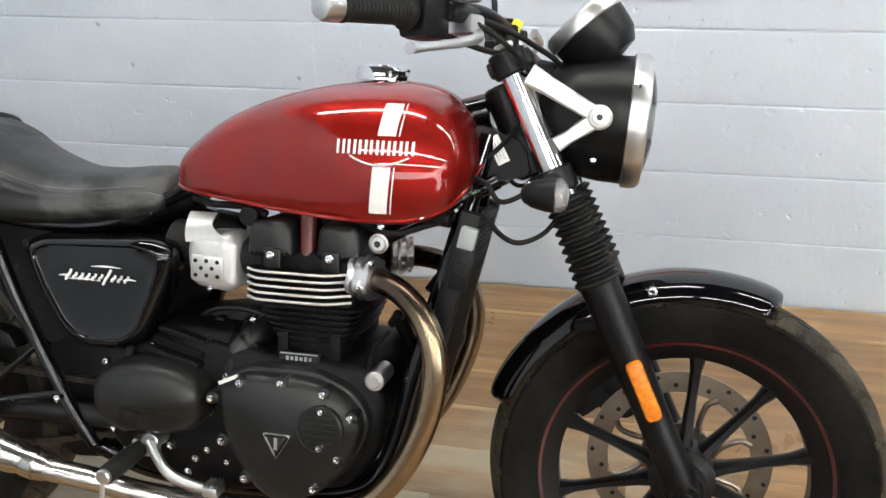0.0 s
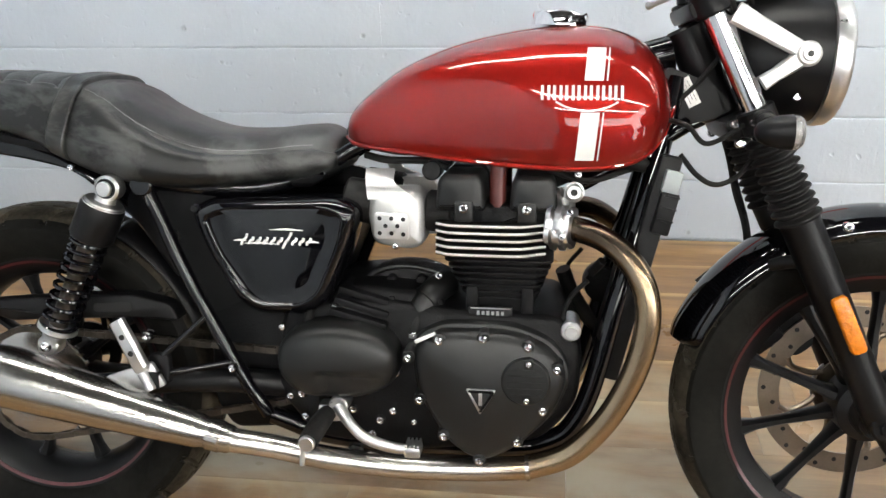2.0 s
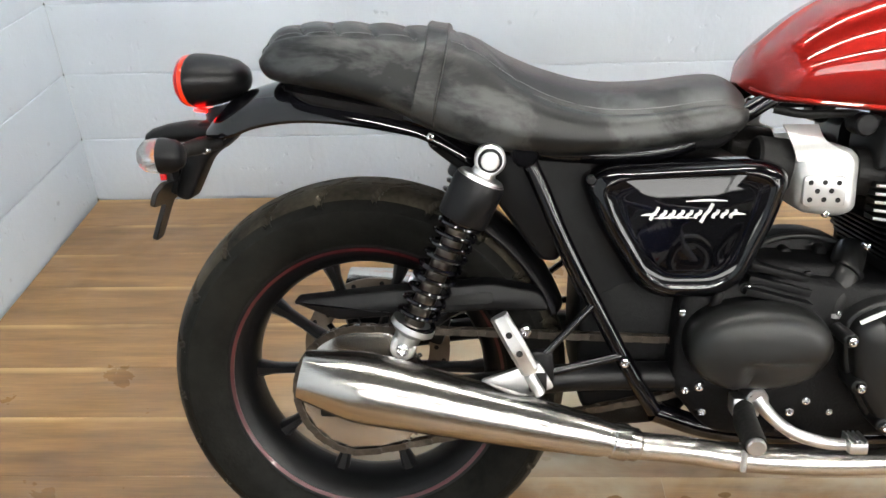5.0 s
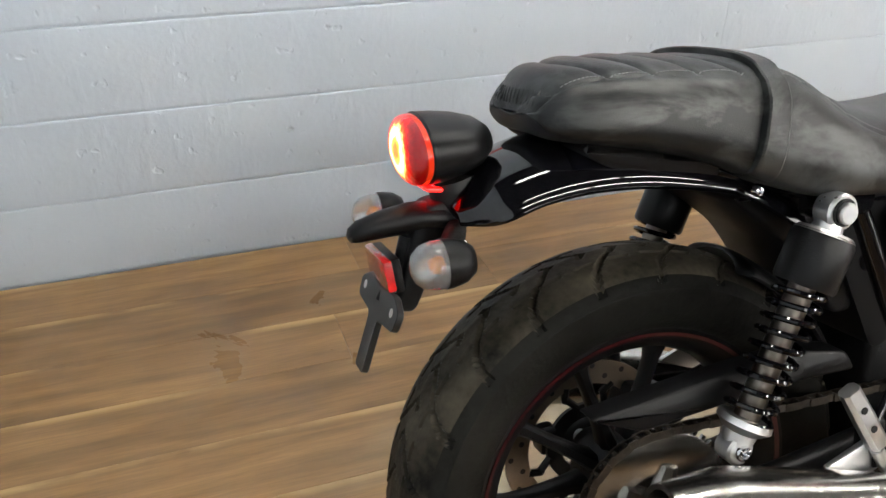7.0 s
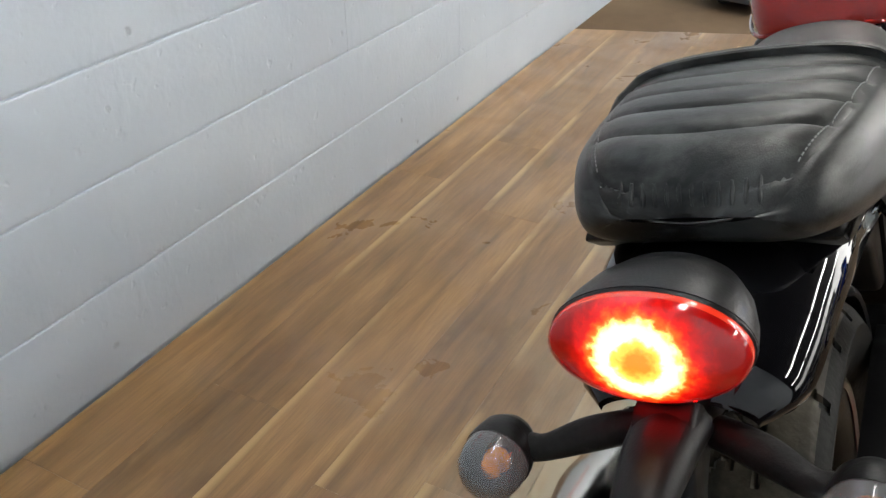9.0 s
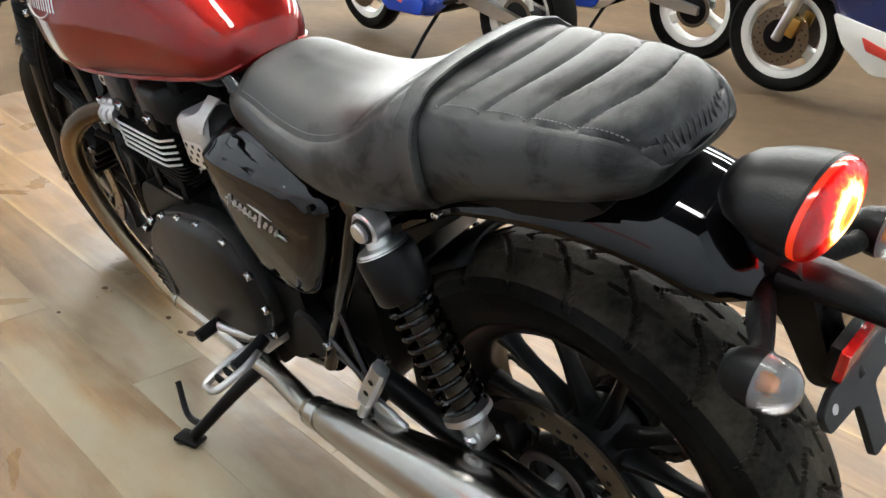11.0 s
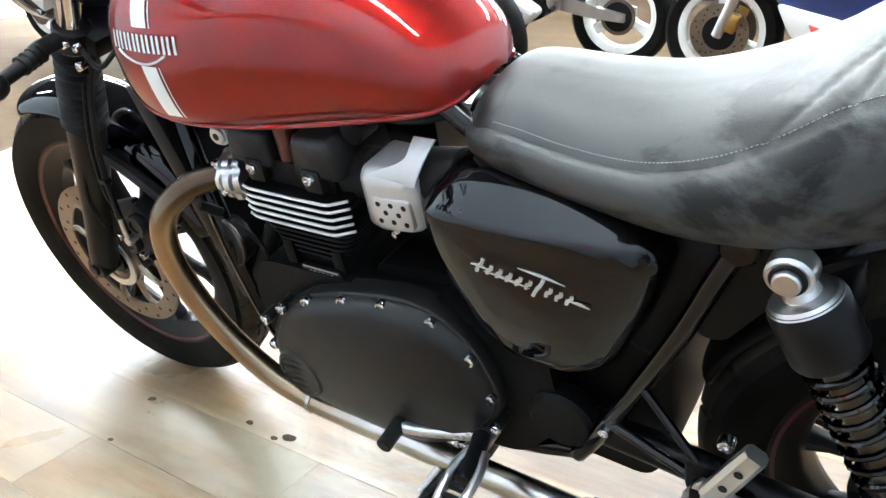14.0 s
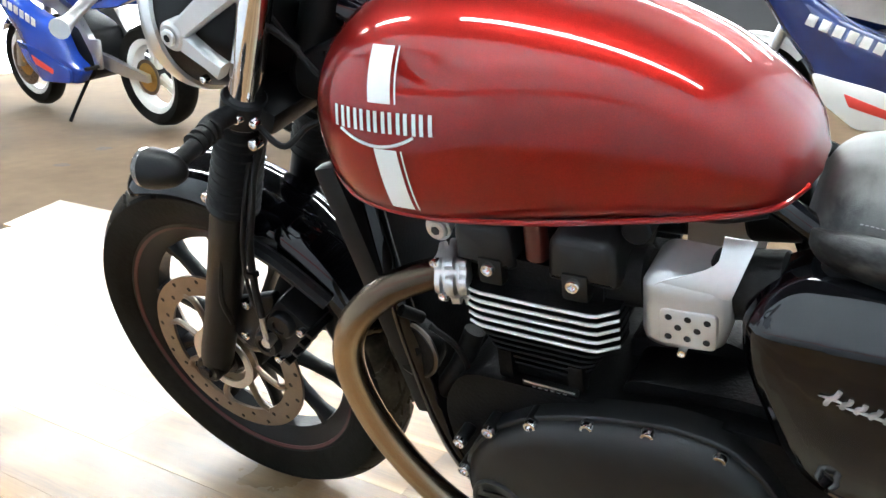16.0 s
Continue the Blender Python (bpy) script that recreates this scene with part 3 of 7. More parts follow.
def smooth_table(table, x):
    """The table's value at x on a soft curve."""
    xs = [a for a, _ in table]
    i = max(0, min(len(xs) - 2, next((k - 1 for k in range(len(xs)) if xs[k] > x), len(xs) - 2)))
    a, b = table[i], table[i + 1]
    p, q = table[max(i - 1, 0)], table[min(i + 2, len(table) - 1)]
    h = b[0] - a[0]
    t = min(1, max(0, (x - a[0]) / h))
    ma = (b[1] - p[1]) / max(b[0] - p[0], 1e-6) * h
    mb = (q[1] - a[1]) / max(q[0] - a[0], 1e-6) * h
    return (2 * t ** 3 - 3 * t * t + 1) * a[1] + (t ** 3 - 2 * t * t + t) * ma + (-2 * t ** 3 + 3 * t * t) * b[1] + (t ** 3 - t * t) * mb


# ---- the room ----
def block_wall(name, origin, along, length, height, out, label):
    """A wall of painted concrete blocks in running bond: each block stands proud of the recessed joints."""
    along, out = Vector(along), Vector(out)
    o = Vector(origin)
    a, b = o, o + along * length
    bm = bmesh.new()
    t = 0.2
    lo = [a - out * 0.0036, b - out * 0.0036, b - out * t, a - out * t]
    loft([[p + Vector((0, 0, z)) for p in lo] for z in (-0.05, height)], bm)
    wall = tagged(part(name, bm, M["block"]), label, "wall", kind="structure")
    return wall


def block_mesh(name, w, h, d, along, out, parent):
    """One block: its face is cushioned along the bed joints; thick paint closes the upright ones. Origin at the face's lower corner."""
    along, out = Vector(along), Vector(out)
    rings = [[along * x + Vector((0, 0, z)) + out * dep for z, dep in
              ((0, -d), (0, -0.0038), (0.001, -0.0011), (0.003, -0.0002), (0.006, 0), (h - 0.006, 0), (h - 0.003, -0.0002), (h - 0.001, -0.0011), (h, -0.0038), (h, -d))]
             for x in (0, w)]
    return part(name, loft(rings), M["block"], parent)


def block_courses(wall, origin, along, out, length, courses, course=0.203, width=0.406, first=0):
    o, along, out = Vector(origin), Vector(along), Vector(out)
    rnd = random.Random(11 + first)
    meshes = {}
    for c in range(courses):
        x = -width * 0.5 if (c + first) % 2 else 0.0
        while x < length - 0.001:
            s, e = max(x, 0), min(x + width, length)
            w = round(e - s, 4)
            if w > 0.02:
                m = Matrix.Translation(o + along * s + out * rnd.uniform(-0.0005, 0.0005) + Vector((0, 0, c * course + 0.001)))
                if w in meshes:
                    share("block", meshes[w], wall, m)
                else:
                    ob = block_mesh("block", w, course - 0.0030, 0.02, along, out, wall)
                    ob.matrix_basis = m
                    meshes[w] = ob
            x += width


def glazed_wall(name, window, m, u0, u1, a, b, z0, z1):
    """A plain wall from u0 to u1 along its own x, with an added window from a to b and a glowing panel behind; its own
    y points out.
    """
    bm = bmesh.new()
    for cx, cz, sx, sz in (((u0 + a) / 2, CEIL / 2, a - u0, CEIL), ((b + u1) / 2, CEIL / 2, u1 - b, CEIL), ((a + b) / 2, z0 / 2, b - a, z0), ((a + b) / 2, (z1 + CEIL) / 2, b - a, CEIL - z1)):
        box((cx, -0.1, cz), (sx, 0.2, sz), bm=bm, bevel=0)
    bm.transform(m @ Matrix.Scale(-1, 4, (0, 1, 0)))
    tagged(part(name, bm, M["plaster"]), "plain dark grey painted wall, unseen, with an added window", "wall", kind="structure")
    win = tagged(new(window), "wide unseen window, added as a source of floor glare", "window", kind="structure")
    n = 3
    bars = [((a + b) / 2, z0 + 0.03, b - a, 0.06), ((a + b) / 2, z1 - 0.03, b - a, 0.06)] + [(a + 0.03 + (b - a - 0.06) * k / n, (z0 + z1) / 2, 0.06, z1 - z0 - 0.124) for k in range(n + 1)]
    for cx, cz, sx, sz in bars:
        bm = box((cx, 0.06, cz), (sx, 0.08, sz), bevel=0.004)
        bm.transform(m)
        part("window_frame", bm, M["alu"], win)
    bm = box(((a + b) / 2, 1.6, 1.9), (b - a + 3.0, 0.02, 5.0), bevel=0)
    bm.transform(m)
    tagged(part("backdrop", bm, M["sky"]), "bright glowing panel behind the added window", "sky", kind="structure")


def room():
    ln = FAR_X - WALL_X
    wide = WALL_Y - FAR_Y
    north = block_wall("wall_north", (WALL_X, WALL_Y, 0), (1, 0, 0), ln, CEIL, (0, -1, 0), "pale grey-blue painted concrete block wall")
    west = block_wall("wall_west", (WALL_X, WALL_Y, 0), (0, -1, 0), wide, CEIL, (1, 0, 0), "pale grey-blue painted concrete block end wall")
    # two plain unseen walls have wide windows, added as sources of the floor glare
    glazed_wall("wall_east", "window_1", Matrix.Translation((FAR_X, 0, 0)) @ Matrix.Rotation(radians(90), 4, "Z"), FAR_Y - 0.2, WALL_Y + 0.2, -7.2, -4.6, 2.2, 2.95)
    glazed_wall("wall_south", "window_2", Matrix.Translation((0, FAR_Y, 0)) @ Matrix.Rotation(radians(180), 4, "Z"), -FAR_X, -WALL_X, -9.0, 0.3, 2.05, 2.95)
    tagged(part("ceiling", box(((WALL_X + FAR_X) / 2, (WALL_Y + FAR_Y) / 2, CEIL + 0.1), (ln + 0.4, wide + 0.4, 0.2), bevel=0), M["plaster"]),
           "plain dark grey ceiling", "ceiling", kind="structure")
    tagged(part("ground", box(((WALL_X + FAR_X) / 2, (WALL_Y + FAR_Y) / 2, -0.06), (ln + 0.4, wide + 0.4, 0.1), bevel=0), M["concrete"]),
                  "tan sealed concrete shop floor with stains", "floor", kind="structure")
    # a red vinyl banner along the wall above the fourth course
    bm = bmesh.new()
    rings = []
    for i in range(21):
        x = -0.12 + i * 0.087
        sag = 0.004 * math.sin(i * 1.3) + 0.003 * math.sin(i * 0.5)
        y = WALL_Y - 0.012 - 0.004 * math.sin(i * 0.9)
        rings.append([(x, y, 0.905 + sag), (x, y, 1.0), (x, y + 0.003, 1.0), (x, y + 0.003, 0.905 + sag)])
    banner = tagged(part("banner", loft(rings, bm), M["banner"]), "red vinyl banner with metal eyelets on the block wall", "banner")
    for k in range(4):
        part("eyelet", lathe([(0.004, 0), (0.009, 0), (0.009, 0.003), (0.004, 0.003)], (0.0 + k * 0.5, WALL_Y - 0.019, 0.925), (0, 1, 0), 16, cap=False),
             M["alu"], banner, "metal eyelet")
    return north, west


def light_fixture(x, y, length=2.4):
    ob = tagged(new("ceiling_light"), "white fluorescent strip light, lit, fixed to the ceiling", "ceiling light", "fluorescent strip lights")
    ob.location = (x, y, CEIL)
    part("housing", box((0, 0, -0.03), (length, 0.16, 0.058), bevel=0.006), M["housing"], ob)
    for dy in (-0.045, 0.045):
        part("tube", rod((-length / 2 + 0.05, dy, -0.085), (length / 2 - 0.05, dy, -0.085), 0.019, seg=6), M["tube"], ob)
    return ob


north, west = room()
first = light_fixture(0.55, 0.36)
for x, y in ((3.5, 0.36), (6.5, 0.36), (0.55, -2.7), (3.0, -2.7), (5.45, -2.7), (7.9, -2.7), (0.55, -5.1), (3.0, -5.1), (5.45, -5.1), (7.9, -5.1)):
    copy_thing(first, Matrix.Translation((x, y, CEIL)))


def platform():
    """A low steel deck on the floor by the wall, with a turned-up rim."""
    ob = tagged(new("low_platform"), "low grey steel platform with a raised rim, standing on the floor", "platform")
    ob.matrix_basis = pose(3.27, 0.93, 0, 0, 0, -14)
    part("deck", box((0.75, -0.3, 0.050), (1.5, 0.62, 0.02), bevel=0.006), M["tray"], ob)
    for c, s in (((0.75, 0.015, 0.062), (1.5, 0.016, 0.03)), ((0.75, -0.615, 0.062), (1.5, 0.016, 0.03)), ((0.004, -0.3, 0.062), (0.016, 0.588, 0.03)), ((1.5, -0.3, 0.062), (0.016, 0.588, 0.03))):
        part("rim", box(c, s, bevel=0.005), M["tray"], ob, "worn metal rim")
    for x in (0.12, 1.38):
        for y in (-0.08, -0.52):
            part("foot", rod((x, y, 0), (x, y, 0.041), 0.03), M["rubber"], ob)
    part("plinth", box((0.9, -0.3, 0.1245), (0.5, 0.25, 0.13), bevel=0.02), M["rubber"], ob)
    return ob


platform()


# ---- the motorcycle: x ahead from the rear axle, y to its left, z up, upright; then leaned over as one ----
bike = tagged(new("motorcycle"), "red and black retro roadster motorcycle leaning on its side stand", "motorcycle")
bike.matrix_basis = Matrix.Translation((0, 0, LIFT)) @ Matrix.Rotation(-radians(LEAN), 4, "X")

REAR, FRONT = Vector((0, 0, 0.318)), Vector((1.437, 0, 0.320))


def bolt_mesh():
    """A domed socket-head screw, pointing along +y."""
    bm = lathe([(0.0062, -0.006), (0.0062, 0.002), (0.0054, 0.0038), (0.0034, 0.0042), (0.0032, 0.0012)], (0, 0, 0), (0, 1, 0), 10)
    return part("bolt", bm, M["chrome"], bike)


BOLT = bolt_mesh()
BOLT.matrix_basis = pose(0.945, -0.118, 0.715, 0, 0, 180)


def bolt(parent, x, y, z, s=1, size=1.0, name="bolt"):
    return share(name, BOLT, parent, pose(x, y, z, 0, 0, 0 if s > 0 else 180) @ Matrix.Scale(size, 4))


def tyre_mesh(c, radius, half, rim_r, seg, pattern, parent):
    """A round-crowned tyre with tread grooves cut into the crown."""
    prof = [(rim_r, half * 0.72), (rim_r + 0.008, half * 0.80), (rim_r + 0.03, half * 0.94), (rim_r + 0.055, half), (radius - 0.034, half * 0.97),
            (radius - 0.018, half * 0.80), (radius - 0.006, half * 0.48), (radius, 0.0)]
    half_line = spline([(a, b, 0) for a, b in prof], 11)
    line = [(p.x, p.y) for p in half_line] + [(p.x, -p.y) for p in reversed(half_line[:-1])]
    rings = []
    for k in range(seg):
        a = 2 * math.pi * k / seg
        ring = []
        for r, y in line:
            dep = 0.0
            if r > radius - 0.036:
                w = y / half
                u = (a / (2 * math.pi) * pattern) % 1.0
                for ph, sgn in ((0.0, 1), (0.5, -1)):
                    if w * sgn > -0.12:
                        q = abs(w)
                        want = (ph + 0.55 * q + 0.25 * math.sin(q * 2.4)) % 1.0
                        dd = abs((u - want + 0.5) % 1.0 - 0.5)
                        width = 0.030 + 0.034 * q
                        if dd < width and q < 0.93:
                            dep = 0.006
                if abs(abs(w) - 0.36) < 0.035 and (u * 2) % 1.0 < 0.55:
                    dep = 0.006
            ring.append((c.x + (r - dep) * math.cos(a), y, c.z + (r - dep) * math.sin(a)))
        rings.append(ring)
    rings.append(rings[0])
    bm = loft(rings, cap=False, wrap=False)
    bmesh.ops.remove_doubles(bm, verts=bm.verts, dist=1e-6)
    ob = part("tyre", bm, M["tyre"], parent, "dusty black road tyre with cut tread")
    # the crown's paler colour holds brown dust and some painted-in glare
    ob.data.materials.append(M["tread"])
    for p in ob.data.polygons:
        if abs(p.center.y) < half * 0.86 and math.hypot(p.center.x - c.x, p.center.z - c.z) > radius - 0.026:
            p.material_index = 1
    return ob


def wheel(name, c, radius, half, rim_r, disc_y, disc_r, phase, label):
    """A ten-spoke black cast wheel: rim, hub, spokes, pinstripes, tyre and brake disc."""
    h = half * 0.74
    prof = [(rim_r + 0.006, -h), (rim_r + 0.008, -h + 0.006), (rim_r - 0.006, -h + 0.012), (rim_r - 0.022, -h + 0.03), (rim_r - 0.026, 0),
            (rim_r - 0.022, h - 0.03), (rim_r - 0.006, h - 0.012), (rim_r + 0.008, h - 0.006), (rim_r + 0.006, h), (rim_r - 0.001, h), (rim_r - 0.008, h - 0.004),
            (rim_r - 0.028, h - 0.018), (rim_r - 0.036, 0.014), (rim_r - 0.036, -0.014), (rim_r - 0.028, -h + 0.018), (rim_r - 0.008, -h + 0.004), (rim_r - 0.001, -h), (rim_r + 0.006, -h)]
    w = part(name, lathe(prof, (c.x, 0, c.z), (0, 1, 0), 96, cap=False), M["satin"], bike, label)
    tyre_mesh(c, radius, half, rim_r, 540, 22, w)
    for s in (1, -1):
        part("pinstripe", lathe([(rim_r - 0.0035, s * (h - 0.0005)), (rim_r - 0.0085, s * (h - 0.0035)), (rim_r - 0.0085, s * (h - 0.0022)), (rim_r - 0.0035, s * (h + 0.0008))],
                                (c.x, 0, c.z), (0, 1, 0), 96, cap=False), M["pinstripe"], w, "dark red rim pinstripe")
    part("hub", lathe([(0.016, -0.075), (0.03, -0.075), (0.034, -0.06), (0.036, -0.045), (0.052, -0.035), (0.055, 0.0), (0.052, 0.035), (0.036, 0.045), (0.034, 0.06), (0.03, 0.075), (0.016, 0.075)],
                      (c.x, 0, c.z), (0, 1, 0), 40), M["satin"], w)
    for k in range(10):
        a = radians(phase + 36 * k)
        d = Vector((math.cos(a), 0, math.sin(a)))
        t = Vector((-math.sin(a), 0, math.cos(a)))
        rings = []
        for r, wd, th in ((0.045, 0.013, 0.024), (0.075, 0.0095, 0.017), (0.13, 0.0075, 0.012), (rim_r - 0.06, 0.0085, 0.012), (rim_r - 0.032, 0.014, 0.017)):
            o = Vector((c.x, 0, c.z)) + d * r
            rings.append([o + t * wd * x + Vector((0, th * y, 0)) for x, y in ((-1, -0.5), (-0.5, -1), (0.5, -1), (1, -0.5), (1, 0.5), (0.5, 1), (-0.5, 1), (-1, 0.5))])
        part("spoke", loft(rings), M["satin"], w)
    # drilled disc on its carrier
    bm = bmesh.new()
    n = 120
    inner = disc_r - 0.036
    lathe([(inner, -0.0025), (disc_r, -0.0025), (disc_r, 0.0025), (inner, 0.0025), (inner, -0.0025)], (c.x, disc_y, c.z), (0, 1, 0), n, bm, cap=False)
    part("brake_disc", bm, M["disc"], w, "drilled steel brake disc")
    hole = None
    for k in range(30):
        a = 2 * math.pi * k / 30
        r = disc_r - (0.009 if k % 2 else 0.024)
        for f in (1, -1):
            mm = Matrix.Translation((c.x + r * math.cos(a), disc_y + f * 0.0027, c.z + r * math.sin(a)))
            if hole is None:
                hole = part("drilling", lathe([(0.0, 0.0002), (0.0038, 0.0002), (0.0042, 0.0)], (0, 0, 0), (0, 1, 0), 10), M["dark"], w)
                hole.matrix_basis = mm
            else:
                share("drilling", hole, w, mm)
    bm = bmesh.new()
    lathe([(0.04, -0.003), (0.062, -0.003), (0.062, 0.003), (0.04, 0.003), (0.04, -0.003)], (c.x, disc_y, c.z), (0, 1, 0), 48, bm, cap=False)
    part("disc_carrier", bm, M["disc"] if c.x > 1 else M["satin"], w, "steel disc carrier")
    for k in range(8):
        a = 2 * math.pi * k / 8 + 0.2
        p = [Vector((c.x + r * math.cos(a + da), disc_y, c.z + r * math.sin(a + da))) for r, da in ((0.058, 0), (0.075, 0.16), (inner - 0.012, 0.2), (inner + 0.004, 0.1))]
        part("carrier_arm", tube(p, 0.0055, 8, 5), M["disc"] if c.x > 1 else M["satin"], w, "curved carrier arm")
    return w


wheel("front_wheel", FRONT, 0.319, 0.052, 0.236, 0.062, 0.155, 15, "black ten-spoke cast front wheel with dark red pinstripe")
wheel("rear_wheel", REAR, 0.318, 0.076, 0.222, 0.088, 0.127, 0, "black ten-spoke cast rear wheel with dark red pinstripe")

# ---- tank ----
TANK_TOP = [(0.560, 0.770), (0.572, 0.803), (0.60, 0.833), (0.65, 0.872), (0.70, 0.897), (0.75, 0.915), (0.80, 0.928), (0.87, 0.940), (0.95, 0.944), (1.0, 0.937), (1.035, 0.922), (1.062, 0.898), (1.080, 0.862), (1.090, 0.812)]
TANK_BOT = [(0.560, 0.765), (0.575, 0.752), (0.61, 0.746), (0.68, 0.739), (0.76, 0.731), (0.88, 0.723), (0.98, 0.724), (1.03, 0.735), (1.06, 0.756), (1.080, 0.785), (1.090, 0.808)]
TANK_W = [(0.560, 0.030), (0.575, 0.072), (0.60, 0.098), (0.65, 0.118), (0.70, 0.131), (0.78, 0.148), (0.86, 0.161), (0.94, 0.168), (1.0, 0.163), (1.04, 0.148), (1.065, 0.125), (1.082, 0.085), (1.090, 0.03)]


def ease(a, b, x):
    t = min(1, max(0, (x - a) / (b - a)))
    return t * t * (3 - 2 * t)


def tank_half(x):
    """The half-section at x, as (y, z) from the bottom to the top."""
    zt, zb, w = smooth_table(TANK_TOP, x), smooth_table(TANK_BOT, x), smooth_table(TANK_W, x)
    h = zt - zb
    pts = [(0, zb + 0.004), (0.6 * w, zb + 0.002), (0.86 * w, zb), (0.965 * w, zb + 0.10 * h), (w, zb + 0.32 * h), (0.975 * w, zb + 0.52 * h), (0.87 * w, zb + 0.72 * h), (0.66 * w, zb + 0.88 * h), (0.36 * w, zb + 0.97 * h), (0, zt)]
    out = []
    for p in spline([(0, a, b) for a, b in pts], 5):
        y, z = p.y, p.z
        q = (z - zb) / max(h, 1e-4)
        # knee scallop
        cut = 1 - ease(0.0, 1.5, (max(0, x - 0.700) / 0.19) ** 2 + (max(0, q - 0.15) / 0.62) ** 2)
        cut *= 0.35 + 0.65 * ease(0.56, 0.72, x)
        out.append((max(0, y - 0.014 * cut * (y / max(w, 1e-4))), z))
    return out


def tank_y(x, z):
    sec = tank_half(x)
    best = 0
    for (y0, z0), (y1, z1) in zip(sec, sec[1:]):
        if (z0 - z) * (z1 - z) <= 0 and abs(z1 - z0) > 1e-7:
            best = max(best, y0 + (y1 - y0) * (z - z0) / (z1 - z0))
    return best


def build_tank():
    xs = [0.560 + 0.53 * (0.5 - 0.5 * math.cos(math.pi * k / 72)) for k in range(73)]
    rings = []
    for x in xs:
        half = tank_half(x)
        rings.append([(x, y, z) for y, z in half] + [(x, -y, z) for y, z in reversed(half[1:-1])])
    tank = part("fuel_tank", loft(rings), M["red"], bike, "glossy metallic red teardrop tank with white stripe")
    # the pressed seam round the lower edge
    for s in (1, -1):
        pts = []
        for x in [0.568, 0.59, 0.64, 0.72, 0.82, 0.92, 1.0, 1.04, 1.066, 1.082, 1.0905, 1.090]:
            zb, w = smooth_table(TANK_BOT, x), smooth_table(TANK_W, x)
            pts.append((x, s * w * 0.915, zb + 0.006))
        pts[-2] = (1.092, s * 0.055, 0.822)
        pts[-1] = (1.091, s * 0.04, 0.845)
        part("tank_seam", tube(pts, 0.0034, 8, 6), M["red"], tank)
        # white stripe with its thin white keyline, in two lengths either side of the badge
        for z0, z1 in ((0.857, 0.905), (0.741, 0.8115)):
            edges = ((0.945, 0.9725), (0.9768, 0.9788)) if s < 0 else ((0.9372, 0.9647), (0.9309, 0.9329))
            for xa, xb in edges:
                thin = xb - xa < 0.01
                rows_, ns = [], 16
                for i in range(ns + 1):
                    z = z0 + (z1 - z0) * i / ns
                    sl = 0.088 * (z - 0.83)
                    row = []
                    for j in range(9):
                        x = xa + (xb - xa) * j / 8 + sl
                        row.append((x, s * (tank_y(x, z) + 0.0012), z))
                    rows_.append(row)
                bm = loft(rows_, cap=False, wrap=False)
                part("keyline" if thin else "stripe", bm, M["white"], tank, "thin white keyline" if thin else "broad white stripe")
        # maker's badge as plain raised bars over a curved bar
        xa = 0.885 + (0.008 if s > 0 else 0)
        for wd in (0.0042,) * 14:
            rows_ = []
            for i in range(5):
                z = 0.829 + 0.021 * i / 4
                rows_.append([(xa + wd * j / 3, s * (tank_y(xa + wd * j / 3, z) + 0.0022), z) for j in range(4)])
            part("badge_bar", loft(rows_, cap=False, wrap=False), M["white"], tank, "white raised badge bar")
            xa += wd + 0.0052 - 0.0012 * (len(tank.children) % 2)
        arc = []
        for i in range(13):
            a = -1 + 2 * i / 12
            x, z = 0.952 + (0.008 if s > 0 else 0) + 0.045 * a, 0.8135 + 0.013 * a * a
            arc.append((x, s * (tank_y(x, z) + 0.001), z))
        part("badge_curve", tube(arc, 0.0016, 6, 3), M["white"], tank, "white curved badge line")
    # filler cap
    cap = part("filler_cap", lathe([(0.046, -0.012), (0.046, 0.004), (0.043, 0.009), (0.033, 0.010), (0.029, 0.009), (0.012, 0.009), (0.011, 0.013), (0.006, 0.014), (0.0, 0.014)],
                                   (0.911, 0, 0.9535), (0.04, 0, 1), 40), M["chrome"], tank, "chrome filler cap")
    for k in range(8):
        a = 2 * math.pi * k / 8
        part("cap_recess", box((0.911 + 0.02 * math.cos(a), 0.02 * math.sin(a), 0.9623), (0.011, 0.006, 0.002), Matrix.Rotation(a, 3, "Z"), bevel=0), M["dark"], cap)
    return tank


tank = build_tank()

# ---- seat ----
SEAT_TOP = [(-0.134, 0.822), (-0.125, 0.845), (-0.10, 0.865), (-0.05, 0.871), (0.05, 0.866), (0.14, 0.855), (0.18, 0.841), (0.22, 0.818), (0.28, 0.793), (0.35, 0.775), (0.43, 0.774), (0.50, 0.781), (0.535, 0.779), (0.557, 0.762), (0.566, 0.742)]
SEAT_BOT = [(-0.134, 0.815), (-0.125, 0.797), (-0.10, 0.787), (-0.02, 0.772), (0.06, 0.748), (0.12, 0.720), (0.20, 0.694), (0.30, 0.681), (0.42, 0.686), (0.53, 0.700), (0.557, 0.712), (0.566, 0.736)]
SEAT_W = [(-0.134, 0.052), (-0.128, 0.072), (-0.11, 0.092), (-0.06, 0.114), (0.0, 0.126), (0.12, 0.142), (0.20, 0.152), (0.30, 0.147), (0.40, 0.130), (0.48, 0.115), (0.53, 0.105), (0.557, 0.088), (0.566, 0.06)]
CREASES = (-0.108, -0.055, -0.006, 0.046, 0.098)


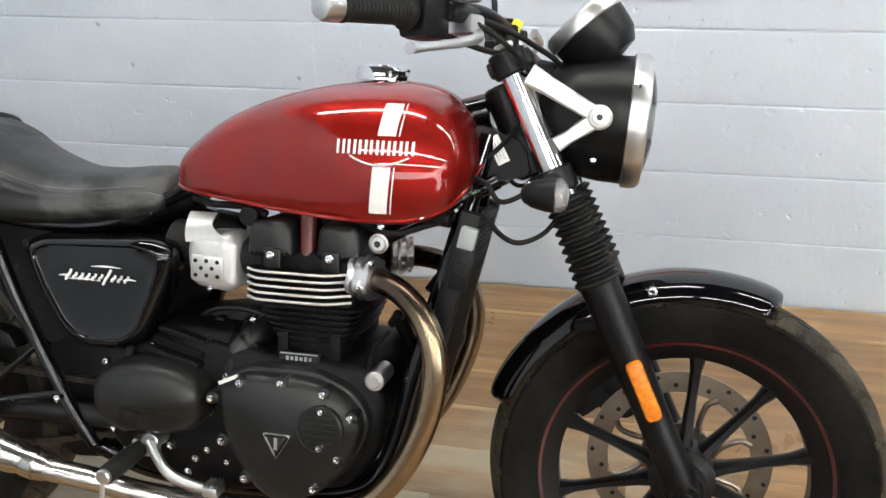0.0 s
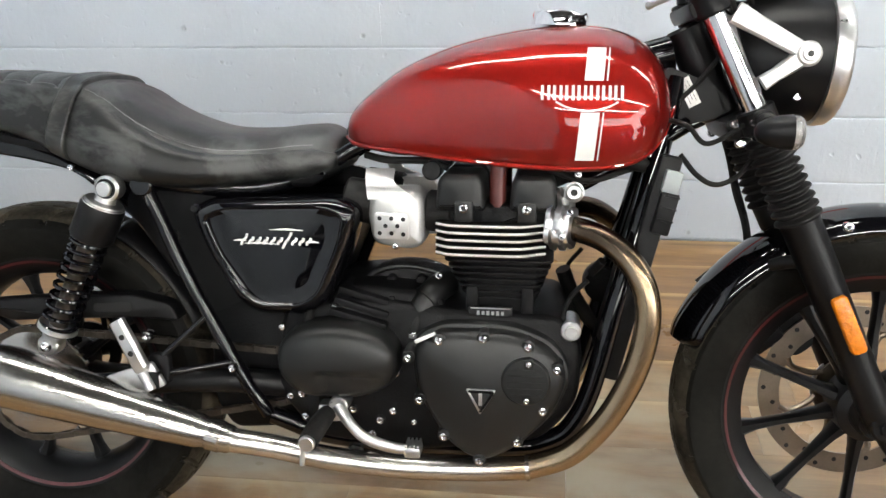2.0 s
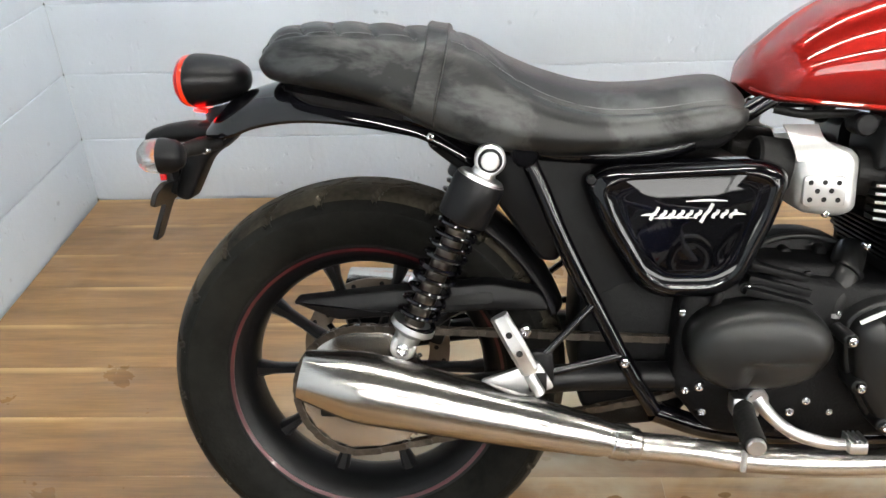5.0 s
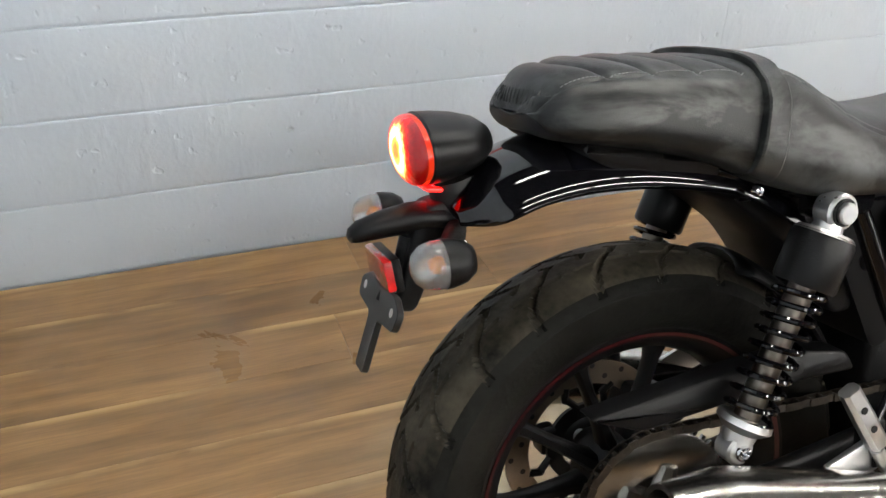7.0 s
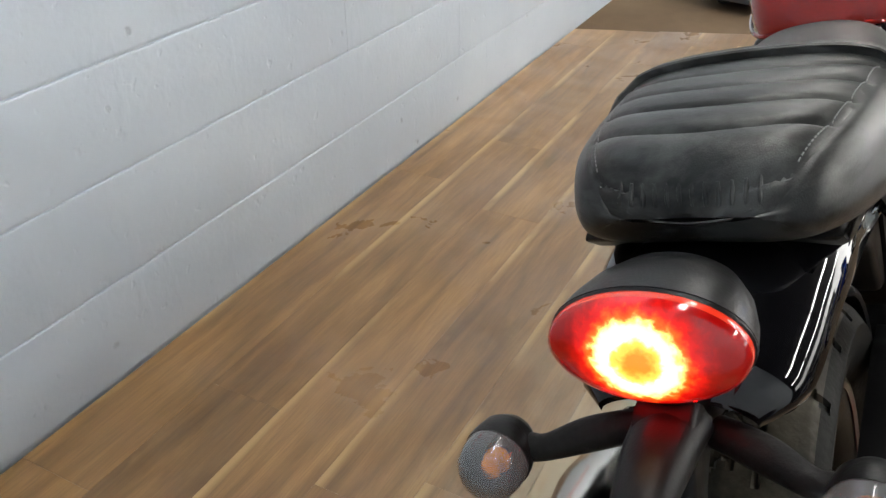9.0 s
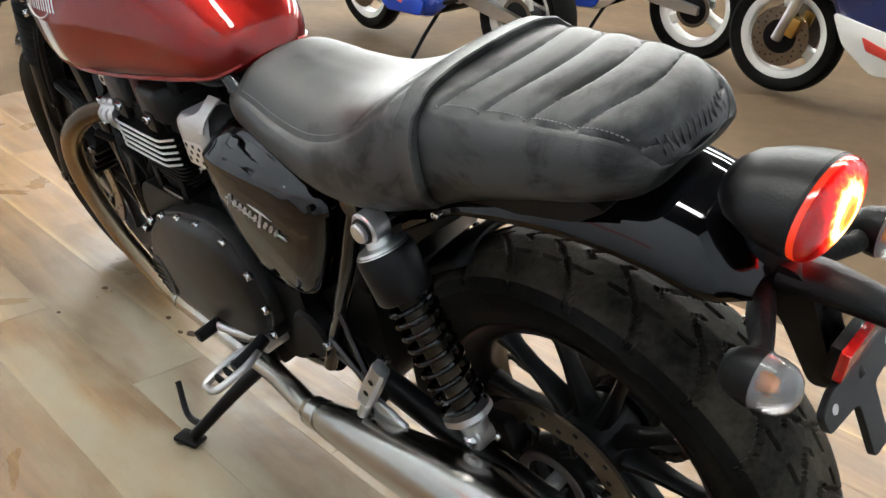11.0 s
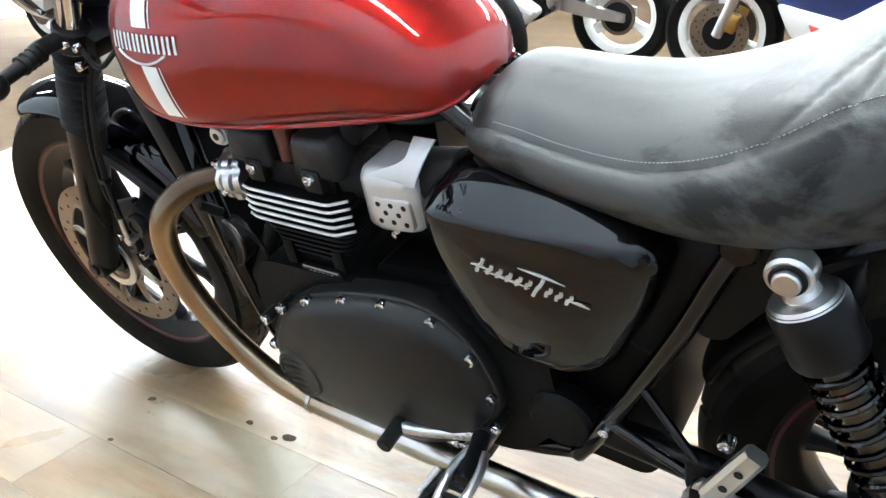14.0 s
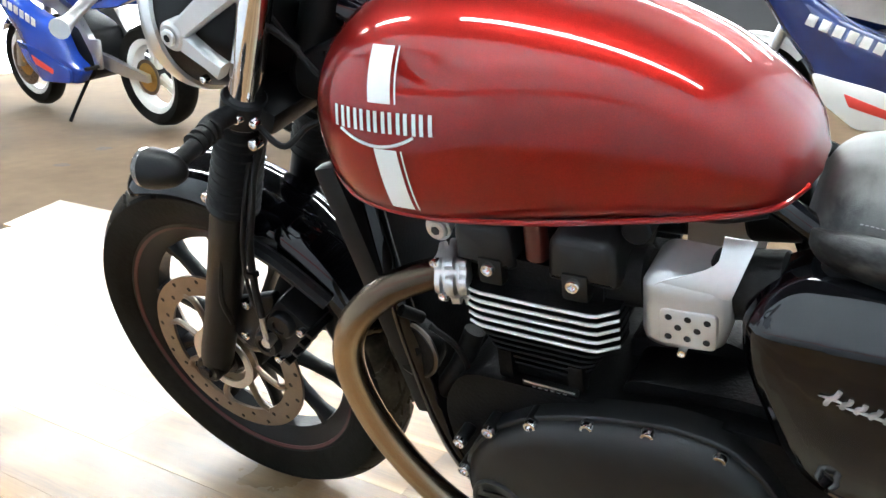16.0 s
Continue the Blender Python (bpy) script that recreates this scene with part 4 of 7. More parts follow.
def seat_half(x):
    zt, zb, w = smooth_table(SEAT_TOP, x), smooth_table(SEAT_BOT, x), smooth_table(SEAT_W, x)
    h = zt - zb
    flat = ease(0.2, 0.42, x)
    ws = w * (0.80 + 0.05 * flat)
    zs = zt - 0.018 - 0.016 * ease(0.14, 0.30, x)
    zs = max(zs, zb + 0.55 * h)
    pts = [(0, zb), (0.6 * w, zb - 0.001), (0.9 * w, zb + 0.004), (w, zb + 0.22 * h), (0.985 * w, zb + 0.45 * h), (0.93 * w, zb + 0.5 * h + 0.5 * (zs - zb - 0.5 * h)), (ws, zs), (0.62 * w, zs + 0.62 * (zt - zs)), (0.33 * w, zs + 0.92 * (zt - zs)), (0, zt)]
    out = []
    line = spline([(0, a, b) for a, b in pts], 5)
    for k, p in enumerate(line):
        y, z = p.y, p.z
        if 29 <= k:
            inner = min(1, (ws - y) / (0.05 * w + 1e-6))
            if x < 0.135:
                q = 1 - (y / ws) ** 2
                for c in CREASES:
                    d = (x - (c - 0.026 * q)) / 0.0034
                    z -= 0.0062 * math.exp(-d * d) * max(0, inner)
                    d2 = (x - (c - 0.026 * q)) / 0.015
                    z -= 0.0030 * math.exp(-d2 * d2) * max(0, inner)
            # two seams of the front cover run up and back towards the strap
            for c, bow in ((0.172, 0.024), (0.240, 0.085)):
                d = (x - (c - bow * (1 - (y / ws) ** 2))) / 0.0040
                z -= 0.0028 * math.exp(-d * d) * max(0, inner) * ease(0.146, 0.152, x)
        if k == 30:
            z -= 0.0022          # stitched seam
        out.append((y, z))
    return out


def build_seat():
    xs = [-0.134 + 0.7 * k / 230 for k in range(231)]
    rings = []
    for x in xs:
        half = seat_half(x)
        rings.append([(x, y, z) for y, z in half] + [(x, -y, z) for y, z in reversed(half[1:-1])])
    seat = part("seat", loft(rings), M["leather"], bike, "black vinyl bench seat with cross pleats and strap")
    # strap over the seat
    rings = []
    for k in range(49):
        sec = seat_half(0.122)
        idx = 5 + (len(sec) - 6) * min(k, 48 - k) / 24
        i = int(idx)
        f = idx - i
        y = sec[i][0] + (sec[min(i + 1, len(sec) - 1)][0] - sec[i][0]) * f
        z = sec[i][1] + (sec[min(i + 1, len(sec) - 1)][1] - sec[i][1]) * f
        s = 1 if k <= 24 else -1
        sh = 0.022 * ease(0.72, 0.86, z)
        out_y, out_z = (0.0035 * s, 0.001) if abs(y) > 0.11 else (0.0, 0.0035)
        ring = []
        for dx, lift in ((-0.0155, -0.4), (-0.0148, 1.5), (-0.0125, 1.9), (-0.0085, 1.7), (0.0085, 1.7), (0.0125, 1.9), (0.0148, 1.5), (0.0155, -0.4)):
            xx = 0.106 + sh + dx
            zz = z + (smooth_table(SEAT_TOP, xx) - smooth_table(SEAT_TOP, 0.122)) * ease(0.75, 0.84, z) + (smooth_table(SEAT_BOT, xx) - smooth_table(SEAT_BOT, 0.122)) * (1 - ease(0.75, 0.84, z))
            ring.append((xx, s * y + out_y * lift * 1.3, zz + out_z * lift * 1.3))
        rings.append(ring)
    part("strap", loft(rings), M["leather"], seat, "black stitched grab strap")
    # stitches along the seam on each side
    for s in (1, -1):
        bm = bmesh.new()
        for k in range(150):
            x = -0.105 + k * 0.0042
            if x > 0.52 or 0.100 < x < 0.146:
                continue
            a, b = seat_half(x)[31], seat_half(x + 0.0026)[31]
            rod((x, s * (a[0] - 0.001), a[1] + 0.0008), (x + 0.0026, s * (b[0] - 0.001), b[1] + 0.0008), 0.0006, seg=4, bm=bm)
        tagged(part("stitching", bm, M["thread"], seat, "grey stitching along the seat seam"), kind="stuff")
    # embossed maker's mark on the back: plain raised bars over a curved bar
    def back_x(y, z):
        x = -0.134
        while x < -0.05:
            sec = seat_half(x)
            for (ya, za), (yb, zb) in zip(sec, sec[1:]):
                if (za - z) * (zb - z) <= 0 and max(ya, yb) > abs(y):
                    return x
            x += 0.0008
        return x

    for k in range(12):
        y = -0.0495 + k * 0.009
        pts = [(back_x(y, z) + 0.0008, y, z) for z in (0.826, 0.831, 0.837, 0.842)]
        part("embossed_bar", tube(pts, [0.0012, 0.0019, 0.0019, 0.0012], 8, 4), M["leather"], seat)
    part("embossed_curve", tube([(back_x(y, z) + 0.0006, y, z) for y, z in ((-0.044, 0.823), (-0.026, 0.817), (0.0, 0.8145), (0.026, 0.817), (0.044, 0.823))], 0.0015, 6), M["leather"], seat)
    return seat


seat = build_seat()


# ---- exhaust, the same on both sides ----
def exhaust(s):
    pts = [(0.905, s * 0.105, 0.632), (0.95, s * 0.125, 0.630), (0.995, s * 0.152, 0.616), (1.035, s * 0.176, 0.578), (1.053, s * 0.184, 0.515), (1.040, s * 0.181, 0.430), (1.0, s * 0.172, 0.340), (0.945, s * 0.163, 0.275),
           (0.88, s * 0.158, 0.245), (0.80, s * 0.156, 0.236), (0.68, s * 0.157, 0.233), (0.56, s * 0.168, 0.245), (0.47, s * 0.185, 0.268), (0.40, s * 0.198, 0.282)]
    ex = part("exhaust_pipe", tube(pts[:9], 0.0195, 20, 10), M["header"], bike, "heat-tinted bronze exhaust header")
    part("lower_pipe", tube(pts[8:], 0.0195, 20, 10), M["header"], ex, "brushed stainless lower pipe")
    part("joint", lathe([(0.0195, -0.004), (0.0215, -0.003), (0.0215, 0.003), (0.0195, 0.004)], pts[8], Vector(pts[9]) - Vector(pts[8]), 20, cap=False), M["steel"], ex)
    # flange at the head
    fo, fd = Vector((0.925, s * 0.114, 0.632)), Vector((1, s * 0.32, 0)).normalized()
    _, fu, fv = frame_of(fd)
    rings = []
    for h, r, lug in ((-0.024, 0.025, 0), (-0.021, 0.034, 0.10), (-0.013, 0.035, 0.14), (-0.011, 0.029, 0.0), (-0.008, 0.029, 0.0), (-0.006, 0.034, 0.14), (0.003, 0.034, 0.14), (0.005, 0.029, 0.0), (0.008, 0.029, 0.0), (0.010, 0.032, 0.12), (0.016, 0.031, 0.10), (0.018, 0.024, 0)):
        rings.append([fo + fd * h + (fu * math.cos(t) + fv * math.sin(t)) * r * (1 + lug * math.copysign(abs(math.cos(4.5 * t)) ** 0.4, math.cos(4.5 * t))) for t in (2 * math.pi * k / 72 for k in range(72))])
    part("flange", loft(rings), M["alu"], ex, "tarnished finned exhaust clamp")
    for k in range(3):
        bolt(ex, 0.922 + 0.012 * k, s * (0.148 - 0.01 * k), 0.632 + (0.026 if k == 1 else -0.01), s, 0.9)
    # silencer
    a, b = Vector((0.398, s * 0.198, 0.283)), Vector((-0.068, s * 0.205, 0.396))
    d = b - a
    length = d.length
    prof = [(0.0195, -0.006), (0.0235, 0.0), (0.0242, 0.03), (0.0245, 0.042), (0.028, 0.052), (0.034, 0.12), (0.0415, 0.22), (0.0475, 0.32), (0.0505, 0.385), (0.0495, 0.405), (0.0355, length - 0.004), (0.034, length), (0.028, length), (0.026, length - 0.006), (0.025, length - 0.06)]
    muf = part("silencer", lathe(prof, a, d, 48), M["steel"], ex, "brushed stainless tapered silencer")
    part("clamp_band", lathe([(0.0245, 0.012), (0.0262, 0.014), (0.0262, 0.034), (0.0245, 0.036)], a, d, 32, cap=False), M["steel"], muf)
    part("outlet", lathe([(0.0255, length - 0.0605), (0.001, length - 0.06)], a, d, 32, cap=False), M["dark"], muf)
    part("mount_plate", slab(rounded([(0.180, 0.372), (0.262, 0.402), (0.285, 0.362), (0.24, 0.345)], 0.006), s * 0.172, s * 0.180, 0.0015), M["alu"], muf, "bright alloy silencer bracket")
    return ex


for s in (1, -1):
    exhaust(s)

# ---- front end ----
FORK_D = (Vector((1.437, 0, 0.322)) - Vector((1.123, 0, 0.985))).normalized()   # down the fork


def fork_at(z, y=0.0, ahead=0.0):
    """A place on the fork's line at height z; ahead: metres forward of it."""
    t = (z - 0.985) / FORK_D.z
    p = Vector((1.123, y, 0.985)) + FORK_D * t
    return p + Vector((-FORK_D.z, 0, FORK_D.x)) * ahead


def fork_leg(s):
    y = s * 0.091
    leg = part("fork_leg", tube([fork_at(0.655, y), fork_at(0.60, y), fork_at(0.45, y), fork_at(0.36, y), fork_at(0.318, y)], [0.031, 0.030, 0.0265, 0.027, 0.024], 24, 6), M["satin"], bike, "satin black fork leg with chrome stanchion")
    part("stanchion", rod(fork_at(0.975, y), fork_at(0.64, y), 0.0205, seg=28), M["chrome"], leg, "polished chrome stanchion")
    # rubber gaiter
    prof = []
    top, bot = fork_at(0.775, y), fork_at(0.645, y)
    length = (bot - top).length
    n = 10
    for k in range(n):
        h = length * k / n
        r = 0.0265 + 0.004 * k / n
        prof += [(r - 0.001, h), (r + 0.0062, h + length / n * 0.3), (r + 0.0068, h + length / n * 0.5), (r - 0.001, h + length / n * 0.88)]
    prof.append((0.031, length))
    part("gaiter", lathe(prof, top, FORK_D, 32), M["rubber"], leg, "ribbed black rubber gaiter")
    part("axle_clamp", rod(fork_at(0.325, y - 0.024), fork_at(0.325, y + 0.024), 0.024, seg=24), M["satin"], leg)
    part("axle_nut", rod(fork_at(0.325, y + s * 0.02), fork_at(0.325, y + s * 0.03), 0.0125, seg=6), M["satin"], leg)
    if s > 0:
        return leg
    # side reflector
    a, b = fork_at(0.535, y + s * 0.031, 0.004), fork_at(0.447, y + s * 0.031, 0.004)
    d = (b - a).normalized()
    across = Vector((0, 1, 0)).cross(d)
    outline = rounded([(-0.0125, 0), (0.0125, 0), (0.0125, (b - a).length), (-0.0125, (b - a).length)], 0.009)
    rings = []
    for ins, dep in ((0, -0.01), (0, 0.003), (0.002, 0.006), (0.004, 0.0065)):
        rings.append([a + across * p[0] + d * p[1] + Vector((0, s * dep, 0)) for p in inset(outline, ins)])
    part("reflector", loft(rings), M["amber"], leg, "amber side reflector")
    return leg


for s in (1, -1):
    fork_leg(s)

# yokes, steering stem, frame headstock
yoke = part("top_yoke", box((0, 0, 0), (0.07, 0.205, 0.026), bevel=0.008), M["satin"], bike, "black top yoke")
yoke.matrix_basis = Matrix.Translation(fork_at(0.970)) @ Matrix.Rotation(radians(-25), 4, "Y")
low = part("bottom_yoke", box((0, 0, 0), (0.075, 0.190, 0.034), bevel=0.01), M["satin"], bike, "black bottom yoke")
low.matrix_basis = Matrix.Translation(fork_at(0.800, 0, -0.012)) @ Matrix.Rotation(radians(-25), 4, "Y")
for s in (1, -1):
    for z, w in ((0.970, "top_clamp"), (0.800, "lower_clamp")):
        p = fork_at(z, s * 0.091)
        part(w, rod(p - FORK_D * 0.019, p + FORK_D * 0.019, 0.029, seg=24, bevel=0.003), M["satin"], yoke if z > 0.9 else low).matrix_parent_inverse = (yoke if z > 0.9 else low).matrix_basis.inverted()
    b = rod(fork_at(0.989, s * 0.091), fork_at(0.998, s * 0.091), 0.017, seg=6)
    part("fork_cap", b, M["alu"], bike, "bright fork cap")
    for bx, bz, k in ((1.172, 0.794, 1.0), (1.198, 0.797, 1.0), (1.181, 0.766, 1.25)):
        bolt(bike, bx, s * 0.118, bz, s, k)
part("headstock", rod(fork_at(0.955, 0, -0.035), fork_at(0.815, 0, -0.035), 0.031, seg=24), M["satin"], bike)

# headlamp
HL = Vector((1.310, 0, 0.892))
HD = Vector((1, 0, -0.055)).normalized()
lamp = part("headlamp", lathe([(0.012, -0.145), (0.05, -0.138), (0.078, -0.115), (0.093, -0.08), (0.099, -0.04), (0.100, 0.0)], HL, HD, 48), M["satin"], bike, "round headlamp with black bowl and brushed rim")
part("lamp_rim", lathe([(0.0995, -0.002), (0.1045, 0.0), (0.1055, 0.010), (0.1035, 0.022), (0.098, 0.028), (0.089, 0.029), (0.087, 0.022)], HL, HD, 64, cap=False), M["alu"], lamp, "brushed aluminium lamp rim")
part("reflector_bowl", lathe([(0.088, 0.018), (0.078, -0.02), (0.055, -0.05), (0.025, -0.064), (0.012, -0.066)], HL, HD, 48, cap=False), M["chrome"], lamp)
part("lamp_glass", lathe([(0.0885, 0.024), (0.080, 0.031), (0.055, 0.038), (0.025, 0.0405), (0.001, 0.041)], HL, HD, 48, cap=False), M["glass"], lamp, "clear domed lamp glass")
part("bulb_shield", lathe([(0.024, -0.02), (0.026, 0.0), (0.022, 0.008), (0.001, 0.012)], HL, HD, 24), M["alu"], lamp)
bolt(lamp, 1.262, -0.093, 0.833, -1, 0.9)
bolt(lamp, 1.262, 0.093, 0.833, 1, 0.9)
for s in (1, -1):
    # silver Y-shaped lamp bracket
    boss = Vector((1.268, s * 0.108, 0.896))
    br = part("lamp_bracket", rod(boss - Vector((0, s * 0.022, 0)), boss + Vector((0, s * 0.012, 0)), 0.0185, seg=28, bevel=0.004), M["silver"], bike, "silver cast lamp bracket")
    up, dn = fork_at(0.945, s * 0.108, 0.022), fork_at(0.845, s * 0.108, 0.02)
    for q, w0 in ((up, 0.0165), (dn, 0.0115)):
        d = (boss - q)
        rings = []
        n = Vector((0, 1, 0)).cross(d.normalized())
        for t, w in ((0, w0), (0.3, w0 * 0.86), (0.7, 0.0125), (1.0, 0.0115)):
            c = q + d * t
            rings.append([c + n * w * a + Vector((0, s * 0.009 * b, 0)) for a, b in ((-1, -0.6), (-0.75, -1), (0.75, -1), (1, -0.6), (1, 0.6), (0.75, 1), (-0.75, 1), (-1, 0.6))])
        part("bracket_arm", loft(rings), M["silver"], br)
    part("bracket_bolt", rod(boss + Vector((0, s * 0.012, 0)), boss + Vector((0, s * 0.0165, 0)), 0.0105, seg=20), M["alu"], br)
    part("bracket_socket", rod(boss + Vector((0, s * 0.0166, 0)), boss + Vector((0, s * 0.0172, 0)), 0.005, seg=6, bevel=0.0001), M["dark"], br)
    # front indicator on a ribbed stalk
    p = Vector((1.205, s * 0.128, 0.803))
    q = Vector((1.198, s * 0.228, 0.791))
    ind = part("front_indicator", lathe([(0.005, -0.046), (0.012, -0.042), (0.0185, -0.030), (0.0228, -0.012), (0.024, 0.002)], q + Vector((0.02, s * 0.012, 0)), (1, s * 0.05, 0), 28), M["plastic"], bike, "bullet indicator, black body and clear lens")
    part("indicator_lens", lathe([(0.0238, 0.001), (0.0232, 0.009), (0.019, 0.015), (0.011, 0.018), (0.001, 0.019)], q + Vector((0.02, s * 0.012, 0)), (1, s * 0.05, 0), 28), M["clear"], ind, "clear ribbed lens")
    part("indicator_bulb", rod(q + Vector((0.018, s * 0.012, 0)), q + Vector((0.03, s * 0.012, 0)), 0.011), M["silver"], ind)
    part("stalk", tube([p - Vector((0, s * 0.03, 0)), p + Vector((0.004, s * 0.02, 0)), (p + q) / 2, q], [0.012, 0.013, 0.011, 0.010], 14), M["rubber"], ind)
    for f in (0.25, 0.36, 0.47, 0.58):
        o = p + (q - p) * f
        part("stalk_rib", lathe([(0.010, -0.003), (0.0145, -0.002), (0.0145, 0.002), (0.010, 0.003)], o + Vector((0.002, 0, 0)), q - p, 16), M["rubber"], ind)

# instrument on its bracket
GA = Vector((1.232, 0, 1.040))
GD = Vector((-0.66, 0, 0.75)).normalized()
gauge = part("speedometer", lathe([(0.02, -0.075), (0.045, -0.07), (0.058, -0.05), (0.062, -0.02), (0.063, 0.0)], GA, GD, 40), M["satin"], bike, "round speedometer with black case and bright bezel")
part("bezel", lathe([(0.0632, -0.012), (0.0655, -0.01), (0.066, 0.006), (0.062, 0.012), (0.056, 0.012), (0.055, 0.006)], GA, GD, 48, cap=False), M["alu"], gauge, "brushed bezel")
part("dial", lathe([(0.056, 0.002), (0.001, 0.003)], GA, GD, 40, cap=False), M["dark"], gauge)
part("dial_glass", lathe([(0.0555, 0.008), (0.03, 0.0105), (0.001, 0.011)], GA, GD, 40, cap=False), M["glass"], gauge)
part("gauge_mount", tube([GA - GD * 0.06, (1.205, 0, 0.965), fork_at(0.955, 0, 0.03)], 0.016, 12), M["satin"], gauge)

# handlebar and controls
bar = part("handlebar", tube([(0.955, -0.392, 1.014), (1.03, -0.25, 1.024), (1.085, -0.17, 1.035), (1.11, -0.10, 1.028), (1.118, 0, 1.020), (1.112, 0.10, 1.032), (1.09, 0.17, 1.045), (1.065, 0.25, 1.05), (1.03, 0.392, 1.055)], 0.0115, 16, 8), M["satin"], bike, "black tubular handlebar")
for s in (1, -1):
    # the bars are turned a little to one side: the left end stands further ahead and higher
    turn = Vector((0.045, 0, 0.030)) if s > 0 else Vector((0, 0, 0))
    a, b = (Vector((1.032, 0.385, 1.0548)), Vector((1.060, 0.272, 1.0508))) if s > 0 else (Vector((0.960, -0.385, 1.0145)), Vector((1.018, -0.272, 1.0225)))
    d = (b - a).normalized()
    prof = [(0.016, 0), (0.019, 0.004)]
    for k in range(14):
        prof += [(0.0178, 0.01 + k * 0.0072), (0.0166, 0.0118 + k * 0.0072), (0.0178, 0.0142 + k * 0.0072)]
    prof += [(0.018, 0.112), (0.024, 0.116), (0.024, 0.121), (0.018, 0.122)]
    part("grip", lathe(prof, a, d, 24), M["rubber"], bar, "black rubber grip")
    part("bar_end", lathe([(0.012, -0.002), (0.019, -0.005), (0.0185, -0.012), (0.0185, -0.022), (0.016, -0.03), (0.008, -0.033)], a, d, 24), M["alu"], bar, "bright bar end weight")
    c = Vector((1.032, s * 0.245, 1.024)) + turn * 0.8
    rot = Matrix.Rotation(s * radians(27), 3, "Z")
    sw = part("switchgear", box(c + Vector((0, 0, -0.006)), (0.05, 0.055, 0.058), rot, bevel=0.012), M["plastic"], bar, "black switch housing")
    part("switch_button", box(c + Vector((-0.026, s * 0.008, 0.008)), (0.008, 0.012, 0.01), rot, bevel=0.002), M["redlens" if s < 0 else "amber"], sw)
    part("lever_perch", box(Vector((1.072, s * 0.183, 1.016)) + turn * 0.5, (0.058, 0.034, 0.028), rot, bevel=0.008), M["alu"] if s < 0 else M["satin"], bar)
    part("lever", tube([Vector(p) + turn for p in ((1.092, s * 0.178, 1.008), (1.10, s * 0.22, 0.995), (1.08, s * 0.29, 0.982), (1.055, s * 0.35, 0.972), (1.045, s * 0.372, 0.970))], [0.0085, 0.0075, 0.0062, 0.0052, 0.0088], 14), M["alu"], bar, "bright alloy lever")
    # mirror stem and round mirror
    part("mirror_stem", tube([(1.062, s * 0.19, 1.03), (1.060, s * 0.205, 1.09), (1.04, s * 0.26, 1.17), (1.025, s * 0.31, 1.215)], 0.0055, 10), M["satin"], bar)
    mir = part("mirror", lathe([(0.02, 0.022), (0.042, 0.016), (0.052, 0.004), (0.053, -0.002), (0.050, -0.003)], (1.02, s * 0.325, 1.235), (1, s * 0.1, 0.1), 32), M["satin"], bar, "round black mirror")
    part("mirror_glass", lathe([(0.0505, -0.0032), (0.001, -0.0034)], (1.02, s * 0.325, 1.235), (1, s * 0.1, 0.1), 32, cap=False), M["chrome"], mir)
    part("riser", rod((1.118, s * 0.045, 0.975), (1.118, s * 0.045, 1.03), 0.019, seg=20), M["satin"], bar)
res = part("brake_reservoir", box((1.075, -0.215, 1.062), (0.045, 0.05, 0.038), Matrix.Rotation(radians(-20), 3, "Z"), bevel=0.008), M["clear"], bar, "pale brake fluid reservoir")
part("reservoir_cap", box((1.075, -0.215, 1.085), (0.05, 0.055, 0.010), Matrix.Rotation(radians(-20), 3, "Z"), bevel=0.003), M["plastic"], res)
part("master_cylinder", rod((1.085, -0.17, 1.03), (1.062, -0.235, 1.028), 0.013), M["satin"], bar)
part("switch_block", box((1.105, 0.0, 0.998), (0.05, 0.07, 0.02), bevel=0.006), M["plastic"], bike)
key = part("ignition_key", box((1.128, -0.012, 1.024), (0.012, 0.022, 0.03), bevel=0.003), M["plastic"], bike, "ignition key with a yellow tag")
part("key_tag", box((1.128, -0.050, 1.018), (0.016, 0.004, 0.042), Matrix.Rotation(radians(22), 3, "Y"), bevel=0.001), M["yellow"], key, "yellow key tag")
part("ignition_barrel", rod((1.128, -0.012, 0.985), (1.128, -0.012, 1.01), 0.017), M["alu"], bike)
# cables and hoses looping round the headstock
for pts, r in (([(1.09, -0.20, 1.02), (1.14, -0.15, 0.985), (1.17, -0.07, 0.93), (1.13, -0.055, 0.86), (1.07, -0.05, 0.80)], 0.004),
               ([(1.09, 0.20, 1.02), (1.15, 0.15, 0.975), (1.175, 0.06, 0.92), (1.12, 0.06, 0.85), (1.06, 0.05, 0.78)], 0.004),
               ([(1.085, -0.17, 1.03), (1.16, -0.10, 1.0), (1.215, 0.0, 0.95), (1.235, 0.085, 0.80), (1.26, 0.10, 0.70), (1.33, 0.118, 0.52), (1.345, 0.105, 0.44)], 0.0045),
               ([(1.05, -0.22, 1.0), (1.10, -0.13, 0.985), (1.15, 0.0, 0.98), (1.17, 0.09, 0.94), (1.12, 0.07, 0.87)], 0.0045),
               ([(1.20, -0.10, 0.80), (1.135, -0.12, 0.765), (1.105, -0.105, 0.79), (1.07, -0.08, 0.80)], 0.004),
               ([(1.20, 0.10, 0.80), (1.135, 0.12, 0.77), (1.105, 0.10, 0.79), (1.07, 0.08, 0.80)], 0.004)):
    part("cable", tube(pts, r, 8), M["rubber"], bike)
part("frame_sticker", box((1.113, -0.0475, 0.839), (0.046, 0.002, 0.020), Matrix.Rotation(radians(62), 3, "Y"), bevel=0.0), M["white"], bike, "white data label")
